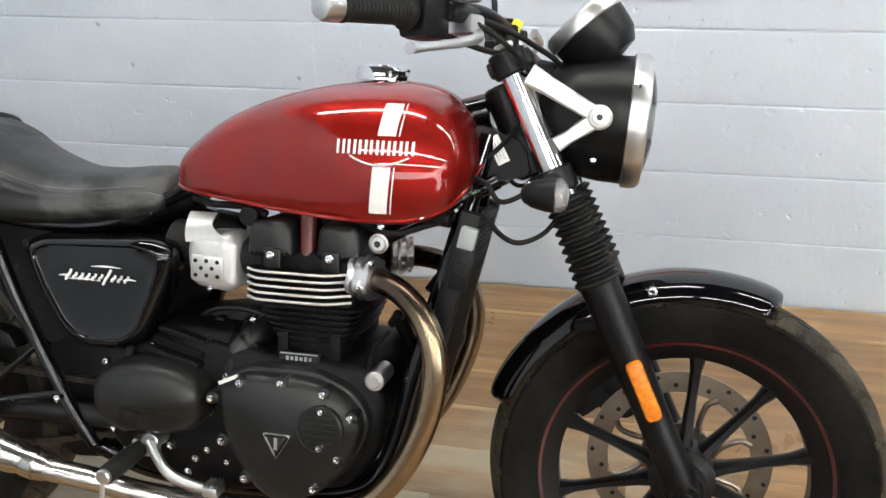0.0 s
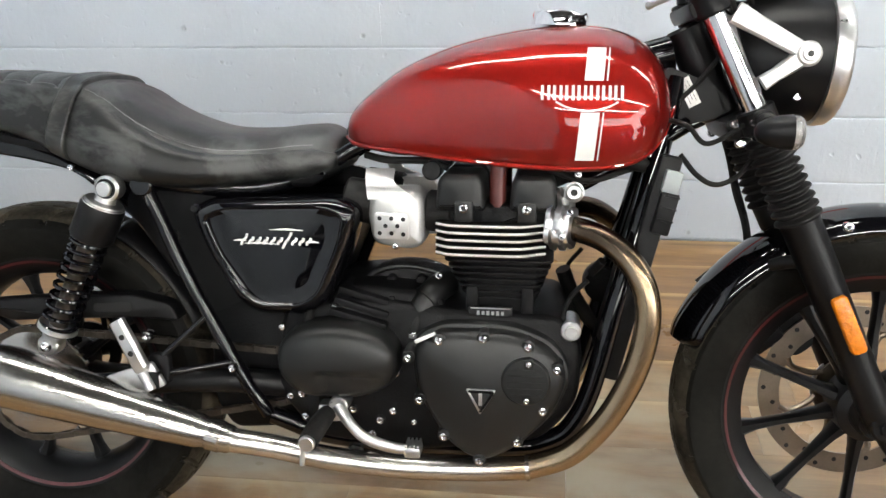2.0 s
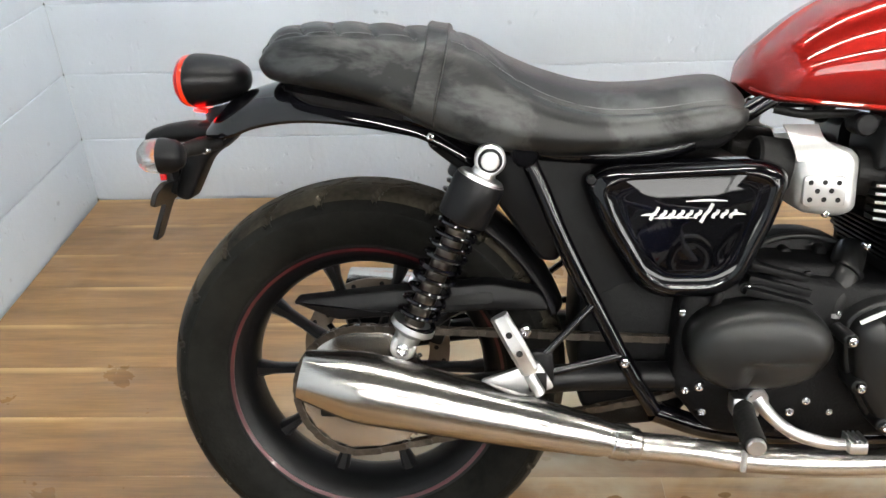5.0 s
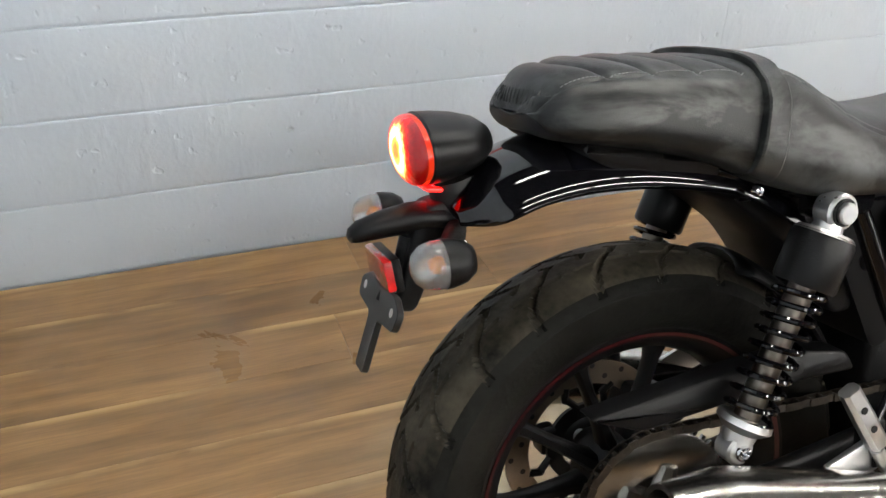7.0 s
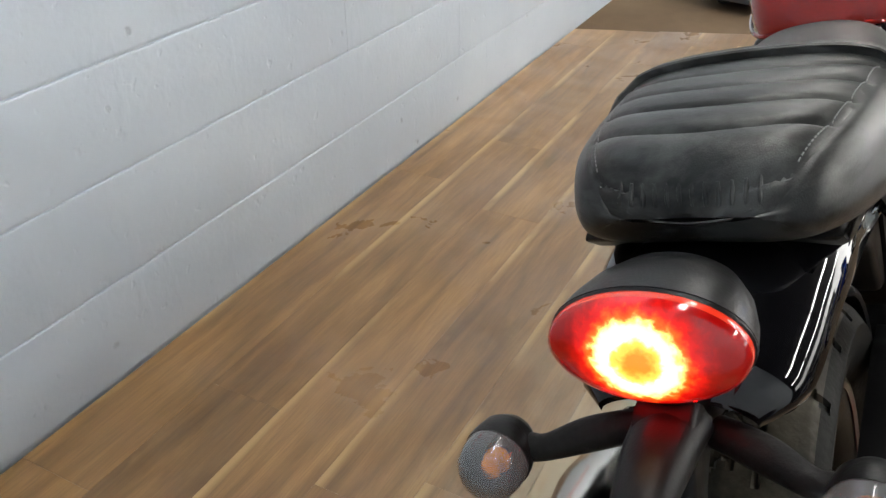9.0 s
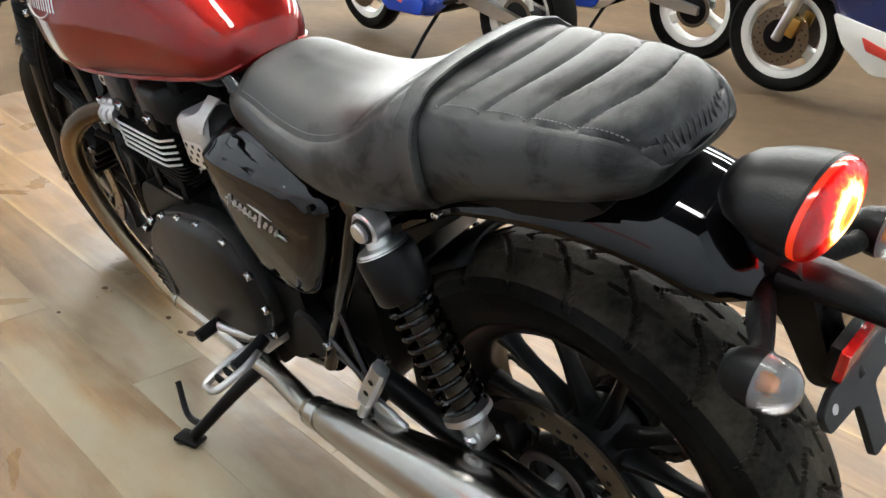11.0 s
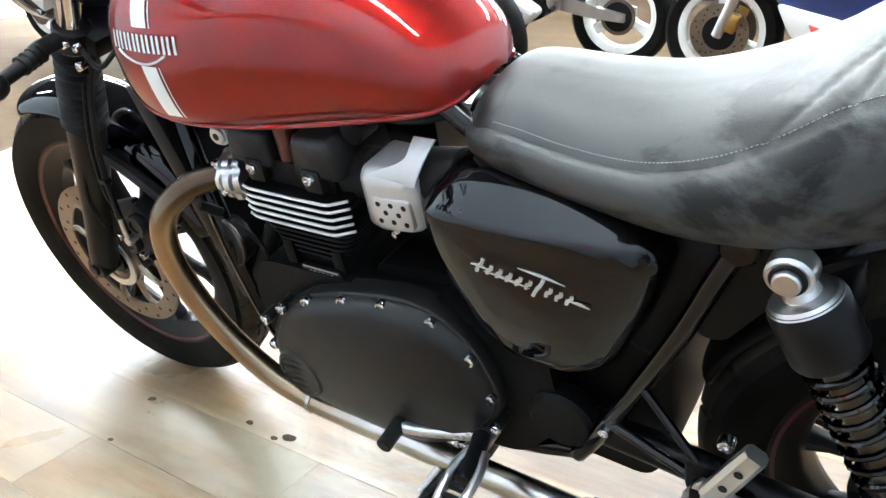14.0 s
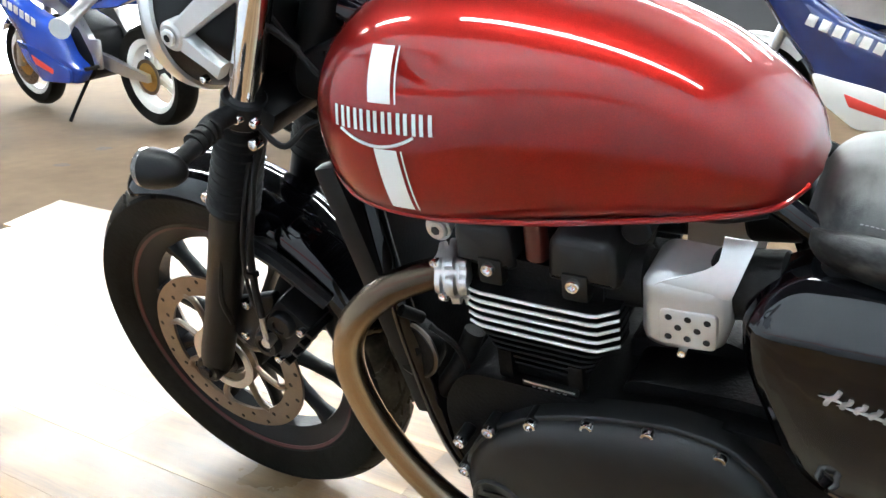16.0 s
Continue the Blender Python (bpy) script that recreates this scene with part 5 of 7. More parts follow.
for k in range(3):
    part("label_bar", box((1.1085 + 0.0044 * k, -0.0489, 0.8365 + 0.0023 * k), (0.034 - 0.008 * (k % 2), 0.0006, 0.0005), Matrix.Rotation(radians(62), 3, "Y"), bevel=0), M["plastic"], bike)
part("headstock_cover", slab(rounded([(1.075, 0.88), (1.155, 0.85), (1.165, 0.80), (1.10, 0.785), (1.068, 0.80)], 0.015), -0.046, 0.046, 0.006), M["plastic"], bike)


# plug and socket of the wiring loom, clipped beside the radiator
plug = part("connector", box((1.076, -0.127, 0.660), (0.027, 0.022, 0.066), Matrix.Rotation(radians(13), 3, "Y"), bevel=0.004), M["plastic"], bike, "black wiring connector with grey socket")
part("socket", box((1.0840, -0.128, 0.7075), (0.026, 0.019, 0.034), Matrix.Rotation(radians(13), 3, "Y"), bevel=0.003), M["socket"], plug, "pale grey plastic socket")
for k in range(3):
    part("socket_rib", box((1.076 + 0.004 * k, -0.1385, 0.650 + 0.018 * k), (0.024, 0.003, 0.003), Matrix.Rotation(radians(13), 3, "Y"), bevel=0.0008), M["plastic"], plug)
for s in (1, -1):
    part("tank_bolt", rod((1.060, s * 0.052, 0.748), (1.060, s * 0.078, 0.748), 0.0105, seg=20), M["alu"], bike, "bright tank mounting bolt")
    part("tank_bolt_socket", rod((1.060, s * 0.078, 0.748), (1.060, s * 0.0786, 0.748), 0.0045, seg=6, bevel=0.0001), M["dark"], bike)
part("loom", tube([(1.10, -0.085, 0.745), (1.125, -0.095, 0.715), (1.155, -0.09, 0.700), (1.19, -0.075, 0.712), (1.215, -0.06, 0.74)], 0.0042, 8), M["rubber"], bike)


# mudguards
def mudguard(name, c, radius, half, a0, a1, material, label, drop=0.5, flare=0.0, ends=0.012):
    rings = []
    n = 48
    for k in range(n + 1):
        t = k / n
        a = radians(a0 + (a1 - a0) * t)
        end = min(1, min(t, 1 - t) / 0.05 + 0.45)
        rr = radius + flare * t
        ring = []
        outer = []
        for j in range(13):
            w = -1 + 2 * j / 12
            y = half * math.sin(w * math.pi / 2) * end ** 0.5
            dr = -half * drop * (1 - math.cos(w * math.pi / 2)) - (1 - end) * 0.004
            outer.append((y, rr + dr))
        inner = [(y * 0.96, r - 0.0035) for y, r in reversed(outer)]
        for y, r in outer + inner:
            ring.append((c.x + r * math.cos(a), y, c.z + r * math.sin(a)))
        rings.append(ring)
    return part(name, loft(rings), material, bike, label)


fm = mudguard("front_mudguard", FRONT, 0.344, 0.066, 68, 161, M["gloss"], "gloss black front mudguard", 0.55)
for s in (1, -1):
    pts = [(1.30, s * 0.07, 0.615), (1.26, s * 0.085, 0.585), (1.285, s * 0.082, 0.56)]
    part("mudguard_stay", tube([(1.255, s * 0.058, 0.57), (1.285, s * 0.078, 0.58), (1.305, s * 0.085, 0.575)], 0.011, 10), M["satin"], fm)
    bolt(fm, 1.365, s * 0.062, 0.634, s, 1.3)
part("mudguard_stay", tube([(1.17, 0.075, 0.50), (1.24, 0.082, 0.56), (1.30, 0.092, 0.60)], 0.012, 8), M["satin"], fm)

# brake caliper at the left fork leg
CAL = Vector((1.255, 0.072, 0.443))
CR = Matrix.Rotation(radians(-42), 3, "Y")
cal = part("brake_caliper", box(CAL, (0.066, 0.062, 0.120), CR, bevel=0.013), M["satin"], bike, "black twin-piston brake caliper")
for h in (-0.030, 0.030):
    p = CAL + CR @ Vector((0.004, 0, h))
    part("piston_boss", lathe([(0.022, -0.004), (0.022, 0.010), (0.019, 0.014), (0.012, 0.014), (0.011, 0.011), (0.001, 0.011)], (p.x, 0.102, p.z), (0, 1, 0), 24), M["satin"], cal)
    p = CAL + CR @ Vector((-0.024, 0, h * 1.5))
    bolt(cal, p.x, 0.105, p.z, 1, 1.2)
for h in (-0.045, -0.015, 0.015, 0.045):
    p = CAL + CR @ Vector((-0.036, 0.004, h))
    part("caliper_rib", box(p, (0.012, 0.052, 0.008), CR, bevel=0.002), M["satin"], cal)
part("caliper_bracket", slab(rounded([(1.262, 0.500), (1.350, 0.470), (1.375, 0.400), (1.345, 0.375), (1.290, 0.395)], 0.012), 0.072, 0.086, 0.003), M["satin"], cal)
for x, z in ((1.322, 0.470), (1.345, 0.405)):
    bolt(cal, x, 0.087, z, 1, 1.4)
part("banjo_bolt", rod((1.266, 0.105, 0.436), (1.266, 0.124, 0.436), 0.0085, seg=16), M["alu"], cal, "bright banjo bolt")
part("brake_pipe", tube([(1.266, 0.119, 0.436), (1.263, 0.121, 0.460), (1.262, 0.119, 0.486)], 0.0042, 8), M["alu"], cal, "bright end of the brake pipe")
part("brake_hose", tube([(1.262, 0.119, 0.484), (1.260, 0.116, 0.535), (1.250, 0.113, 0.600), (1.228, 0.110, 0.663), (1.212, 0.100, 0.72), (1.185, 0.075, 0.79)], 0.0055, 10), M["rubber"], cal, "black rubber brake hose")
part("sensor_cable", tube([(1.300, 0.088, 0.400), (1.278, 0.108, 0.470), (1.268, 0.121, 0.530), (1.257, 0.120, 0.600), (1.236, 0.117, 0.663), (1.214, 0.106, 0.73)], 0.0030, 8), M["rubber"], cal, "thin black sensor cable")
part("hose_clip", box((1.2585, 0.117, 0.558), (0.020, 0.014, 0.010), bevel=0.003), M["plastic"], cal)
part("abs_ring", lathe([(0.048, 0.0), (0.062, 0.0), (0.062, 0.003), (0.048, 0.003), (0.048, 0.0)], (FRONT.x, 0.074, FRONT.z), (0, 1, 0), 48, cap=False), M["alu"], bike, "toothed sensor ring")


# ---- frame ----
for s in (1, -1):
    # rear frame tube from the shock mount down past the side panel to the peg hanger
    fr = part("frame_tube", tube([(0.235, s * 0.125, 0.705), (0.262, s * 0.128, 0.652), (0.302, s * 0.13, 0.558), (0.36, s * 0.13, 0.441), (0.405, s * 0.128, 0.355), (0.438, s * 0.122, 0.298)], 0.0118, 16), M["gloss"], bike, "gloss black rear frame tube")
    part("frame_lug", rod((0.245, s * 0.10, 0.688), (0.245, s * 0.142, 0.688), 0.019), M["gloss"], fr)
    part("cradle_tube", tube([(1.095, s * 0.035, 0.86), (1.06, s * 0.075, 0.70), (1.01, s * 0.105, 0.50), (0.965, s * 0.11, 0.33), (0.90, s * 0.105, 0.265), (0.75, s * 0.10, 0.25), (0.55, s * 0.10, 0.255), (0.44, s * 0.105, 0.29)], 0.0165, 14), M["gloss"], bike, "gloss black cradle tube")
    part("seat_rail", tube([(0.62, s * 0.06, 0.765), (0.45, s * 0.09, 0.685), (0.25, s * 0.108, 0.69), (0.12, s * 0.090, 0.725), (0.02, s * 0.080, 0.752), (-0.06, s * 0.070, 0.768)], 0.013, 12), M["gloss"], bike)
    # peg hanger stays
    part("hanger_stay", rod((0.345, s * 0.135, 0.473), (0.272, s * 0.16, 0.405), 0.0055), M["gloss"], bike)
    part("hanger_stay", rod((0.385, s * 0.135, 0.392), (0.262, s * 0.16, 0.373), 0.0065), M["gloss"], bike)
    part("hanger_plate", slab(rounded([(0.25, 0.41), (0.285, 0.41), (0.285, 0.36), (0.25, 0.355)], 0.01), s * 0.15, s * 0.165, 0.003), M["satin"], bike)
    # passenger footpeg folded up
    a, b = Vector((0.207, s * 0.178, 0.470)), Vector((0.252, s * 0.186, 0.388))
    d = (b - a).normalized()
    n = Vector((0, 1, 0)).cross(d)
    rings = []
    for t, w, th in ((-0.004, 0.008, 0.006), (0.0, 0.0125, 0.009), (0.5, 0.0135, 0.010), (0.94, 0.013, 0.010), (1.0, 0.009, 0.006)):
        c = a + (b - a) * t
        rings.append([c + n * w * p + Vector((0, th * q, 0)) for p, q in ((-1, -0.5), (-0.6, -1), (0.6, -1), (1, -0.5), (1, 0.5), (0.6, 1), (-0.6, 1), (-1, 0.5))])
    peg = part("passenger_peg", loft(rings), M["alu"], bike, "bright folded passenger footpeg")
    for t in (0.3, 0.62):
        c = a + (b - a) * t
        part("peg_hole", rod(c + Vector((0, s * 0.0095, 0)), c + Vector((0, s * 0.0108, 0)), 0.0048, seg=14, bevel=0.0002), M["dark"], peg)
    part("peg_hinge", rod(b + d * 0.0 + n * 0.004, b + d * 0.034 + n * 0.004, 0.0085, seg=12), M["alu"], peg)
    part("peg_clevis", box((b + d * 0.02 - Vector((0, s * 0.014, 0))), (0.026, 0.02, 0.03), bevel=0.005), M["satin"], peg)
    bolt(bike, 0.245, s * 0.150, 0.437, s, 1.5)
    bolt(bike, 0.388, s * 0.146, 0.386, s, 1.2)
part("backbone", tube([(1.09, 0, 0.90), (0.95, 0, 0.86), (0.78, 0, 0.80), (0.60, 0, 0.765)], 0.028, 14), M["gloss"], bike)
part("inner_mudguard", slab(rounded([(0.22, 0.70), (0.44, 0.68), (0.42, 0.50), (0.33, 0.46), (0.285, 0.56)], 0.02), -0.09, 0.09, 0.01), M["plastic"], bike)

# swingarm, chain, sprocket, guard
for s in (1, -1):
    sw = part("swingarm", tube([(0.47, s * 0.10, 0.345), (0.33, s * 0.118, 0.352), (0.16, s * 0.125, 0.338), (0.0, s * 0.122, 0.318), (-0.045, s * 0.122, 0.316)], [0.022, 0.021, 0.020, 0.019, 0.017], 14), M["satin"], bike, "black tubular swingarm")
    part("axle_nut", rod((0.0, s * 0.138, 0.318), (0.0, s * 0.152, 0.318), 0.0165, seg=6), M["alu"], sw)
    part("adjuster", box((-0.045, s * 0.125, 0.316), (0.03, 0.034, 0.036), bevel=0.005), M["satin"], sw)
part("axle", rod((0, -0.14, 0.318), (0, 0.14, 0.318), 0.011), M["alu"], bike)
spr = part("rear_sprocket", lathe([(0.05, -0.003), (0.1, -0.003), (0.103, -0.002), (0.103, 0.002), (0.1, 0.003), (0.05, 0.003), (0.05, -0.003)], (0, -0.092, 0.318), (0, 1, 0), 86, cap=False), M["steel"], bike, "steel rear sprocket")
for k in range(43):
    a = 2 * math.pi * k / 43
    part("tooth", box((0.105 * math.cos(a), -0.092, 0.318 + 0.105 * math.sin(a)), (0.008, 0.004, 0.006), Matrix.Rotation(-a, 3, "Y"), bevel=0), M["steel"], spr)
for k in range(5):
    a = 2 * math.pi * k / 5
    part("sprocket_arm", tube([(0.03 * math.cos(a), -0.09, 0.318 + 0.03 * math.sin(a)), (0.06 * math.cos(a), -0.092, 0.318 + 0.06 * math.sin(a))], [0.02, 0.012], 8), M["steel"], spr)
part("sprocket_carrier", lathe([(0.02, -0.095), (0.045, -0.092), (0.05, -0.07), (0.05, -0.05)], (0, 0, 0.318), (0, 1, 0), 32), M["satin"], bike)
# chain: its links one by one round the two sprockets
bm = bmesh.new()
path = []
r1, r2 = 0.104, 0.038
c1, c2 = Vector((0, -0.092, 0.318)), Vector((0.52, -0.092, 0.36))
for k in range(19):
    a = radians(95 + 165 * k / 18)
    path.append(c1 + Vector((r1 * math.cos(a), 0, r1 * math.sin(a))))
for k in range(26):
    path.append((c1 + Vector((0.0, 0, -r1))).lerp(c2 + Vector((0, 0, -r2)), (k + 1) / 26))
for k in range(1, 27):
    path.append((c2 + Vector((0, 0, r2))).lerp(c1 + Vector((0.0, 0, r1)), k / 27))
for i, p in enumerate(path):
    q = path[(i + 1) % len(path)]
    d = q - p
    ang = -math.atan2(d.z, d.x)
    off = 0.0042 if i % 2 else 0.0062
    for s in (1, -1):
        box((p + q) / 2 + Vector((0, s * off, 0)), (d.length + 0.006, 0.0016, 0.0105), Matrix.Rotation(ang, 3, "Y"), bm, bevel=0)
    rod(p - Vector((0, 0.007, 0)), p + Vector((0, 0.007, 0)), 0.0042, seg=8, bm=bm)
tagged(part("chain", bm, M["chain"], bike, "oily steel drive chain"), kind="stuff")
part("chain_guard", slab(rounded([(-0.10, 0.470), (0.05, 0.486), (0.20, 0.496), (0.268, 0.482), (0.285, 0.452), (0.20, 0.455), (0.05, 0.446), (-0.03, 0.440)], 0.012), -0.078, -0.112, 0.004), M["plastic"], bike, "matt black chain guard")
part("guard_slot", slab(rounded([(0.13, 0.478), (0.20, 0.484), (0.20, 0.466), (0.13, 0.463)], 0.009), -0.1118, -0.1128, 0.0003), M["dark"], bike)
mudguard("rear_hugger", REAR, 0.333, 0.07, 20, 62, M["plastic"], "black inner mudguard", 0.3)

# rear brake: caliper at the left
rc = part("rear_caliper", box((0.088, 0.088, 0.365), (0.075, 0.05, 0.055), Matrix.Rotation(radians(20), 3, "Y"), bevel=0.01), M["satin"], bike, "black rear brake caliper")
bolt(rc, 0.075, 0.115, 0.375, 1, 1.2)
bolt(rc, 0.105, 0.115, 0.36, 1, 1.2)
part("abs_ring", lathe([(0.040, 0), (0.054, 0), (0.054, 0.003), (0.040, 0.003), (0.040, 0)], (0, 0.098, 0.318), (0, 1, 0), 48, cap=False), M["alu"], bike)


# shock absorbers
def shock(s):
    y = s * 0.148
    top, bot = Vector((0.197, y, 0.684)), Vector((0.070, y, 0.415))
    d = (bot - top).normalized()
    sh = part("shock_absorber", rod(top + d * 0.09, bot - d * 0.02, 0.0155, seg=20), M["damper"], bike, "black spring shock absorber with alloy eyes")
    part("top_eye", rod(top - Vector((0, 0.014, 0)), top + Vector((0, 0.014, 0)), 0.0215, seg=28, bevel=0.003), M["alu"], sh, "cast alloy eye")
    part("eye_neck", tube([top + d * 0.012, top + d * 0.03], [0.015, 0.019], 16, 4), M["alu"], sh)
    part("eye_bolt", rod(top + Vector((0, s * 0.014, 0)), top + Vector((0, s * 0.023, 0)), 0.0125, seg=20), M["alu"], sh)
    part("eye_washer", rod(top + Vector((0, s * 0.012, 0)), top + Vector((0, s * 0.0165, 0)), 0.0165, seg=24), M["satin"], sh)
    part("canister", lathe([(0.012, 0.0), (0.033, 0.002), (0.0362, 0.009), (0.0362, 0.062), (0.034, 0.066), (0.028, 0.066)], top + d * 0.026, d, 36), M["satin"], sh, "black spring canister")
    part("canister_top", lathe([(0.012, -0.003), (0.030, -0.001), (0.0345, 0.004)], top + d * 0.026, d, 36), M["alu"], sh, "alloy canister top")
    # coil spring, close wound at the top
    a, length, turns = top + d * 0.088, 0.175, 10
    dd, u, v = frame_of(d)
    pts = []
    for k in range(turns * 16 + 1):
        t = k / (turns * 16)
        w = t ** 1.12
        ang = 2 * math.pi * turns * t
        pts.append(a + d * (length * w) + (u * math.cos(ang) + v * math.sin(ang)) * 0.0282)
    part("spring", tube(pts, 0.0038, 8, 1), M["gloss"], sh, "black coil spring")
    part("lower_seat", lathe([(0.02, -0.004), (0.032, -0.004), (0.033, 0.004), (0.026, 0.010), (0.02, 0.014)], a + d * length, d, 28), M["alu"], sh)
    part("lower_clevis", tube([a + d * (length + 0.008), bot - d * 0.012, bot], [0.021, 0.019, 0.017], 16, 4), M["alu"], sh, "bright cast lower eye")
    part("lower_eye", rod(bot - Vector((0, 0.014, 0)), bot + Vector((0, 0.014, 0)), 0.0185, seg=24), M["alu"], sh)
    bolt(sh, bot.x, bot.y + s * 0.0145, bot.z, s, 1.7)
    part("mount_lug", rod((0.197, s * 0.105, 0.684), (0.197, s * 0.135, 0.684), 0.016), M["gloss"], sh)


for s in (1, -1):
    shock(s)

# ---- engine ----
case = part("crankcase", slab(rounded([(0.47, 0.49), (0.60, 0.510), (0.72, 0.495), (0.93, 0.490), (0.965, 0.43), (0.955, 0.34), (0.90, 0.275), (0.70, 0.245), (0.52, 0.26), (0.455, 0.34)], 0.03), 0.125, -0.125, 0.012), M["cast"], bike, "black cast engine case")
part("upper_case", slab(rounded([(0.50, 0.49), (0.52, 0.515), (0.60, 0.525), (0.73, 0.515), (0.74, 0.48)], 0.02), 0.095, -0.105, 0.01), M["cast"], case)
part("sump", box((0.74, 0, 0.225), (0.36, 0.16, 0.05), bevel=0.018), M["cast"], case)

# right: timing cover, clutch cover
RC = rounded([(0.694, 0.448), (0.738, 0.473), (0.852, 0.474), (0.912, 0.450), (0.940, 0.405), (0.918, 0.342), (0.862, 0.284), (0.805, 0.254), (0.752, 0.286), (0.703, 0.368)], 0.026, 5)
cover = part("timing_cover", slab(RC, -0.12, -0.180, 0.014, dome=0.012), M["cover"], case, "satin black timing cover with plain triangular badge")
part("cover_flange", slab(inset(RC, -0.006), -0.115, -0.150, 0.003), M["cover"], cover)
for x, z in ((0.689, 0.430), (0.738, 0.460), (0.807, 0.466), (0.876, 0.455), (0.921, 0.421), (0.901, 0.353), (0.862, 0.298), (0.803, 0.263), (0.746, 0.302), (0.707, 0.361)):
    part("screw_boss", rod((x, -0.13, z), (x, -0.1795, z), 0.0105, seg=16), M["cover"], cover)
    bolt(cover, x, -0.1815, z, -1, 1.15)
part("oil_cap", lathe([(0.038, 0.0), (0.038, 0.008), (0.035, 0.011), (0.012, 0.012), (0.001, 0.012)], (0.874, -0.183, 0.402), (0, -1, 0), 36), M["cover"], cover, "round black inspection cap")
for k in range(5):
    h = -0.020 + 0.010 * k
    w = math.sqrt(0.030 ** 2 - h * h)
    part("cap_rib", box((0.874, -0.1955, 0.402 + h), (2 * w, 0.002, 0.003), bevel=0.0008), M["cover"], cover)
for x, z in ((0.878, 0.433), (0.876, 0.374)):
    part("screw_boss", rod((x, -0.18, z), (x, -0.1955, z), 0.008, seg=14), M["cover"], cover)
    bolt(cover, x, -0.197, z, -1, 0.85)
# triangular badge, plain
tri_o = rounded([(0.782, 0.388), (0.829, 0.388), (0.8045, 0.347)], 0.003, 2)
part("badge", slab(tri_o, -0.186, -0.1965, 0.001), M["alu"], cover, "small bright triangular badge")
part("badge_field", slab(inset(tri_o, 0.0042), -0.1966, -0.1971, 0.0001), M["dark"], cover)
part("badge_bar", box((0.8050, -0.1976, 0.3735), (0.0055, 0.0012, 0.020), bevel=0), M["alu"], cover)
# a small slanted white bar near the cover's upper rear edge
part("cover_label", box((0.716, -0.1755, 0.4625), (0.036, 0.004, 0.0060), Matrix.Rotation(radians(-25), 3, "Y"), bevel=0.001), M["white"], cover, "small pale bar")


def oval(cx, cz, rx, rz, n=36, e=2.3):
    return [Vector((cx + rx * math.copysign(abs(math.cos(t)) ** (2 / e), math.cos(t)), cz + rz * math.copysign(abs(math.sin(t)) ** (2 / e), math.sin(t)))) for t in (2 * math.pi * k / n for k in range(n))]


def clutch_cover():
    rings = []
    base = oval(0.572, 0.414, 0.100, 0.064)
    prof = spline([(1.0, -0.12, 0), (1.0, -0.156, 0), (0.97, -0.172, 0), (0.90, -0.184, 0), (0.75, -0.193, 0), (0.5, -0.198, 0), (0.2, -0.200, 0), (0.04, -0.2005, 0)], 5)
    for k, y in [(min(1.0, p.x), p.y) for p in prof]:
        ring = []
        for p in base:
            x, z = 0.572 + (p.x - 0.572) * k, 0.414 + (p.y - 0.414) * k
            # the lower front quarter steps back below a crease; a waist parts it from the rear lobe
            low = 1 - ease(0.394, 0.409, z)
            dent = (0.010 * low * ease(0.540, 0.562, x) + 0.007 * low * math.exp(-((x - 0.556) / 0.016) ** 2)) * ease(-0.14, -0.175, y)
            ring.append((x, y + dent, z))
        rings.append(ring)
    return part("clutch_cover", loft(rings), M["cover"], case, "satin black domed clutch cover")


cc = clutch_cover()
for x, z in ((0.558, 0.490), (0.630, 0.465), (0.633, 0.300), (0.587, 0.317), (0.50, 0.340), (0.662, 0.385)):
    part("screw_boss", rod((x, -0.08, z), (x, -0.126, z), 0.0095, seg=14), M["cast"], cc)
    bolt(cc, x, -0.127, z, -1, 1.15)
part("big_plug", rod((0.942, -0.06, 0.466), (0.942, -0.1275, 0.466), 0.0165, seg=24), M["alu"], case, "bright engine mounting bolt")
part("big_plug_socket", rod((0.942, -0.1275, 0.466), (0.942, -0.1335, 0.466), 0.0105, seg=12), M["alu"], case)
# top of the case behind the barrel: an arched lid with a raised lip, and two studs under it
ARCH = [(0.578, 0.505), (0.592, 0.521), (0.610, 0.535), (0.632, 0.5425), (0.655, 0.5455), (0.684, 0.544), (0.715, 0.536), (0.745, 0.520)]
lid = part("case_lid", slab(ARCH + [(0.745, 0.47), (0.578, 0.47)], 0.03, -0.03, 0.003), M["cast"], case, "arched black case lid with a raised lip")
part("lid_lip", tube([(x, -0.030, z - 0.004) for x, z in ARCH], 0.0052, 10, 6), M["cover"], lid)
for x, z in ((0.638, 0.520), (0.690, 0.522)):
    part("lid_stud", rod((x, -0.02, z), (x, -0.050, z), 0.0085, seg=18, bevel=0.002), M["satin"], lid)
# coolant elbow beside the barrel: it comes out of the head of the case and turns down
el = part("coolant_elbow", tube([(0.733, -0.045, 0.519), (0.716, -0.078, 0.511), (0.701, -0.100, 0.492), (0.692, -0.108, 0.462), (0.690, -0.106, 0.425)], [0.0235, 0.0235, 0.0215, 0.0185, 0.0175], 20, 6), M["cover"], case, "satin black coolant elbow")
part("elbow_collar", lathe([(0.021, -0.004), (0.0252, -0.003), (0.0252, 0.003), (0.021, 0.004)], (0.7065, -0.093, 0.501), (-0.62, -0.55, -0.56), 28, cap=False), M["satin"], el)
part("elbow_clip", lathe([(0.018, -0.004), (0.0205, -0.003), (0.0205, 0.003), (0.018, 0.004)], (0.691, -0.107, 0.447), (-0.05, 0.03, -1), 24, cap=False), M["alu"], el, "bright hose clip")
bolt(el, 0.726, -0.088, 0.492, -1, 0.9)
bolt(el, 0.690, -0.128, 0.452, -1, 0.7)
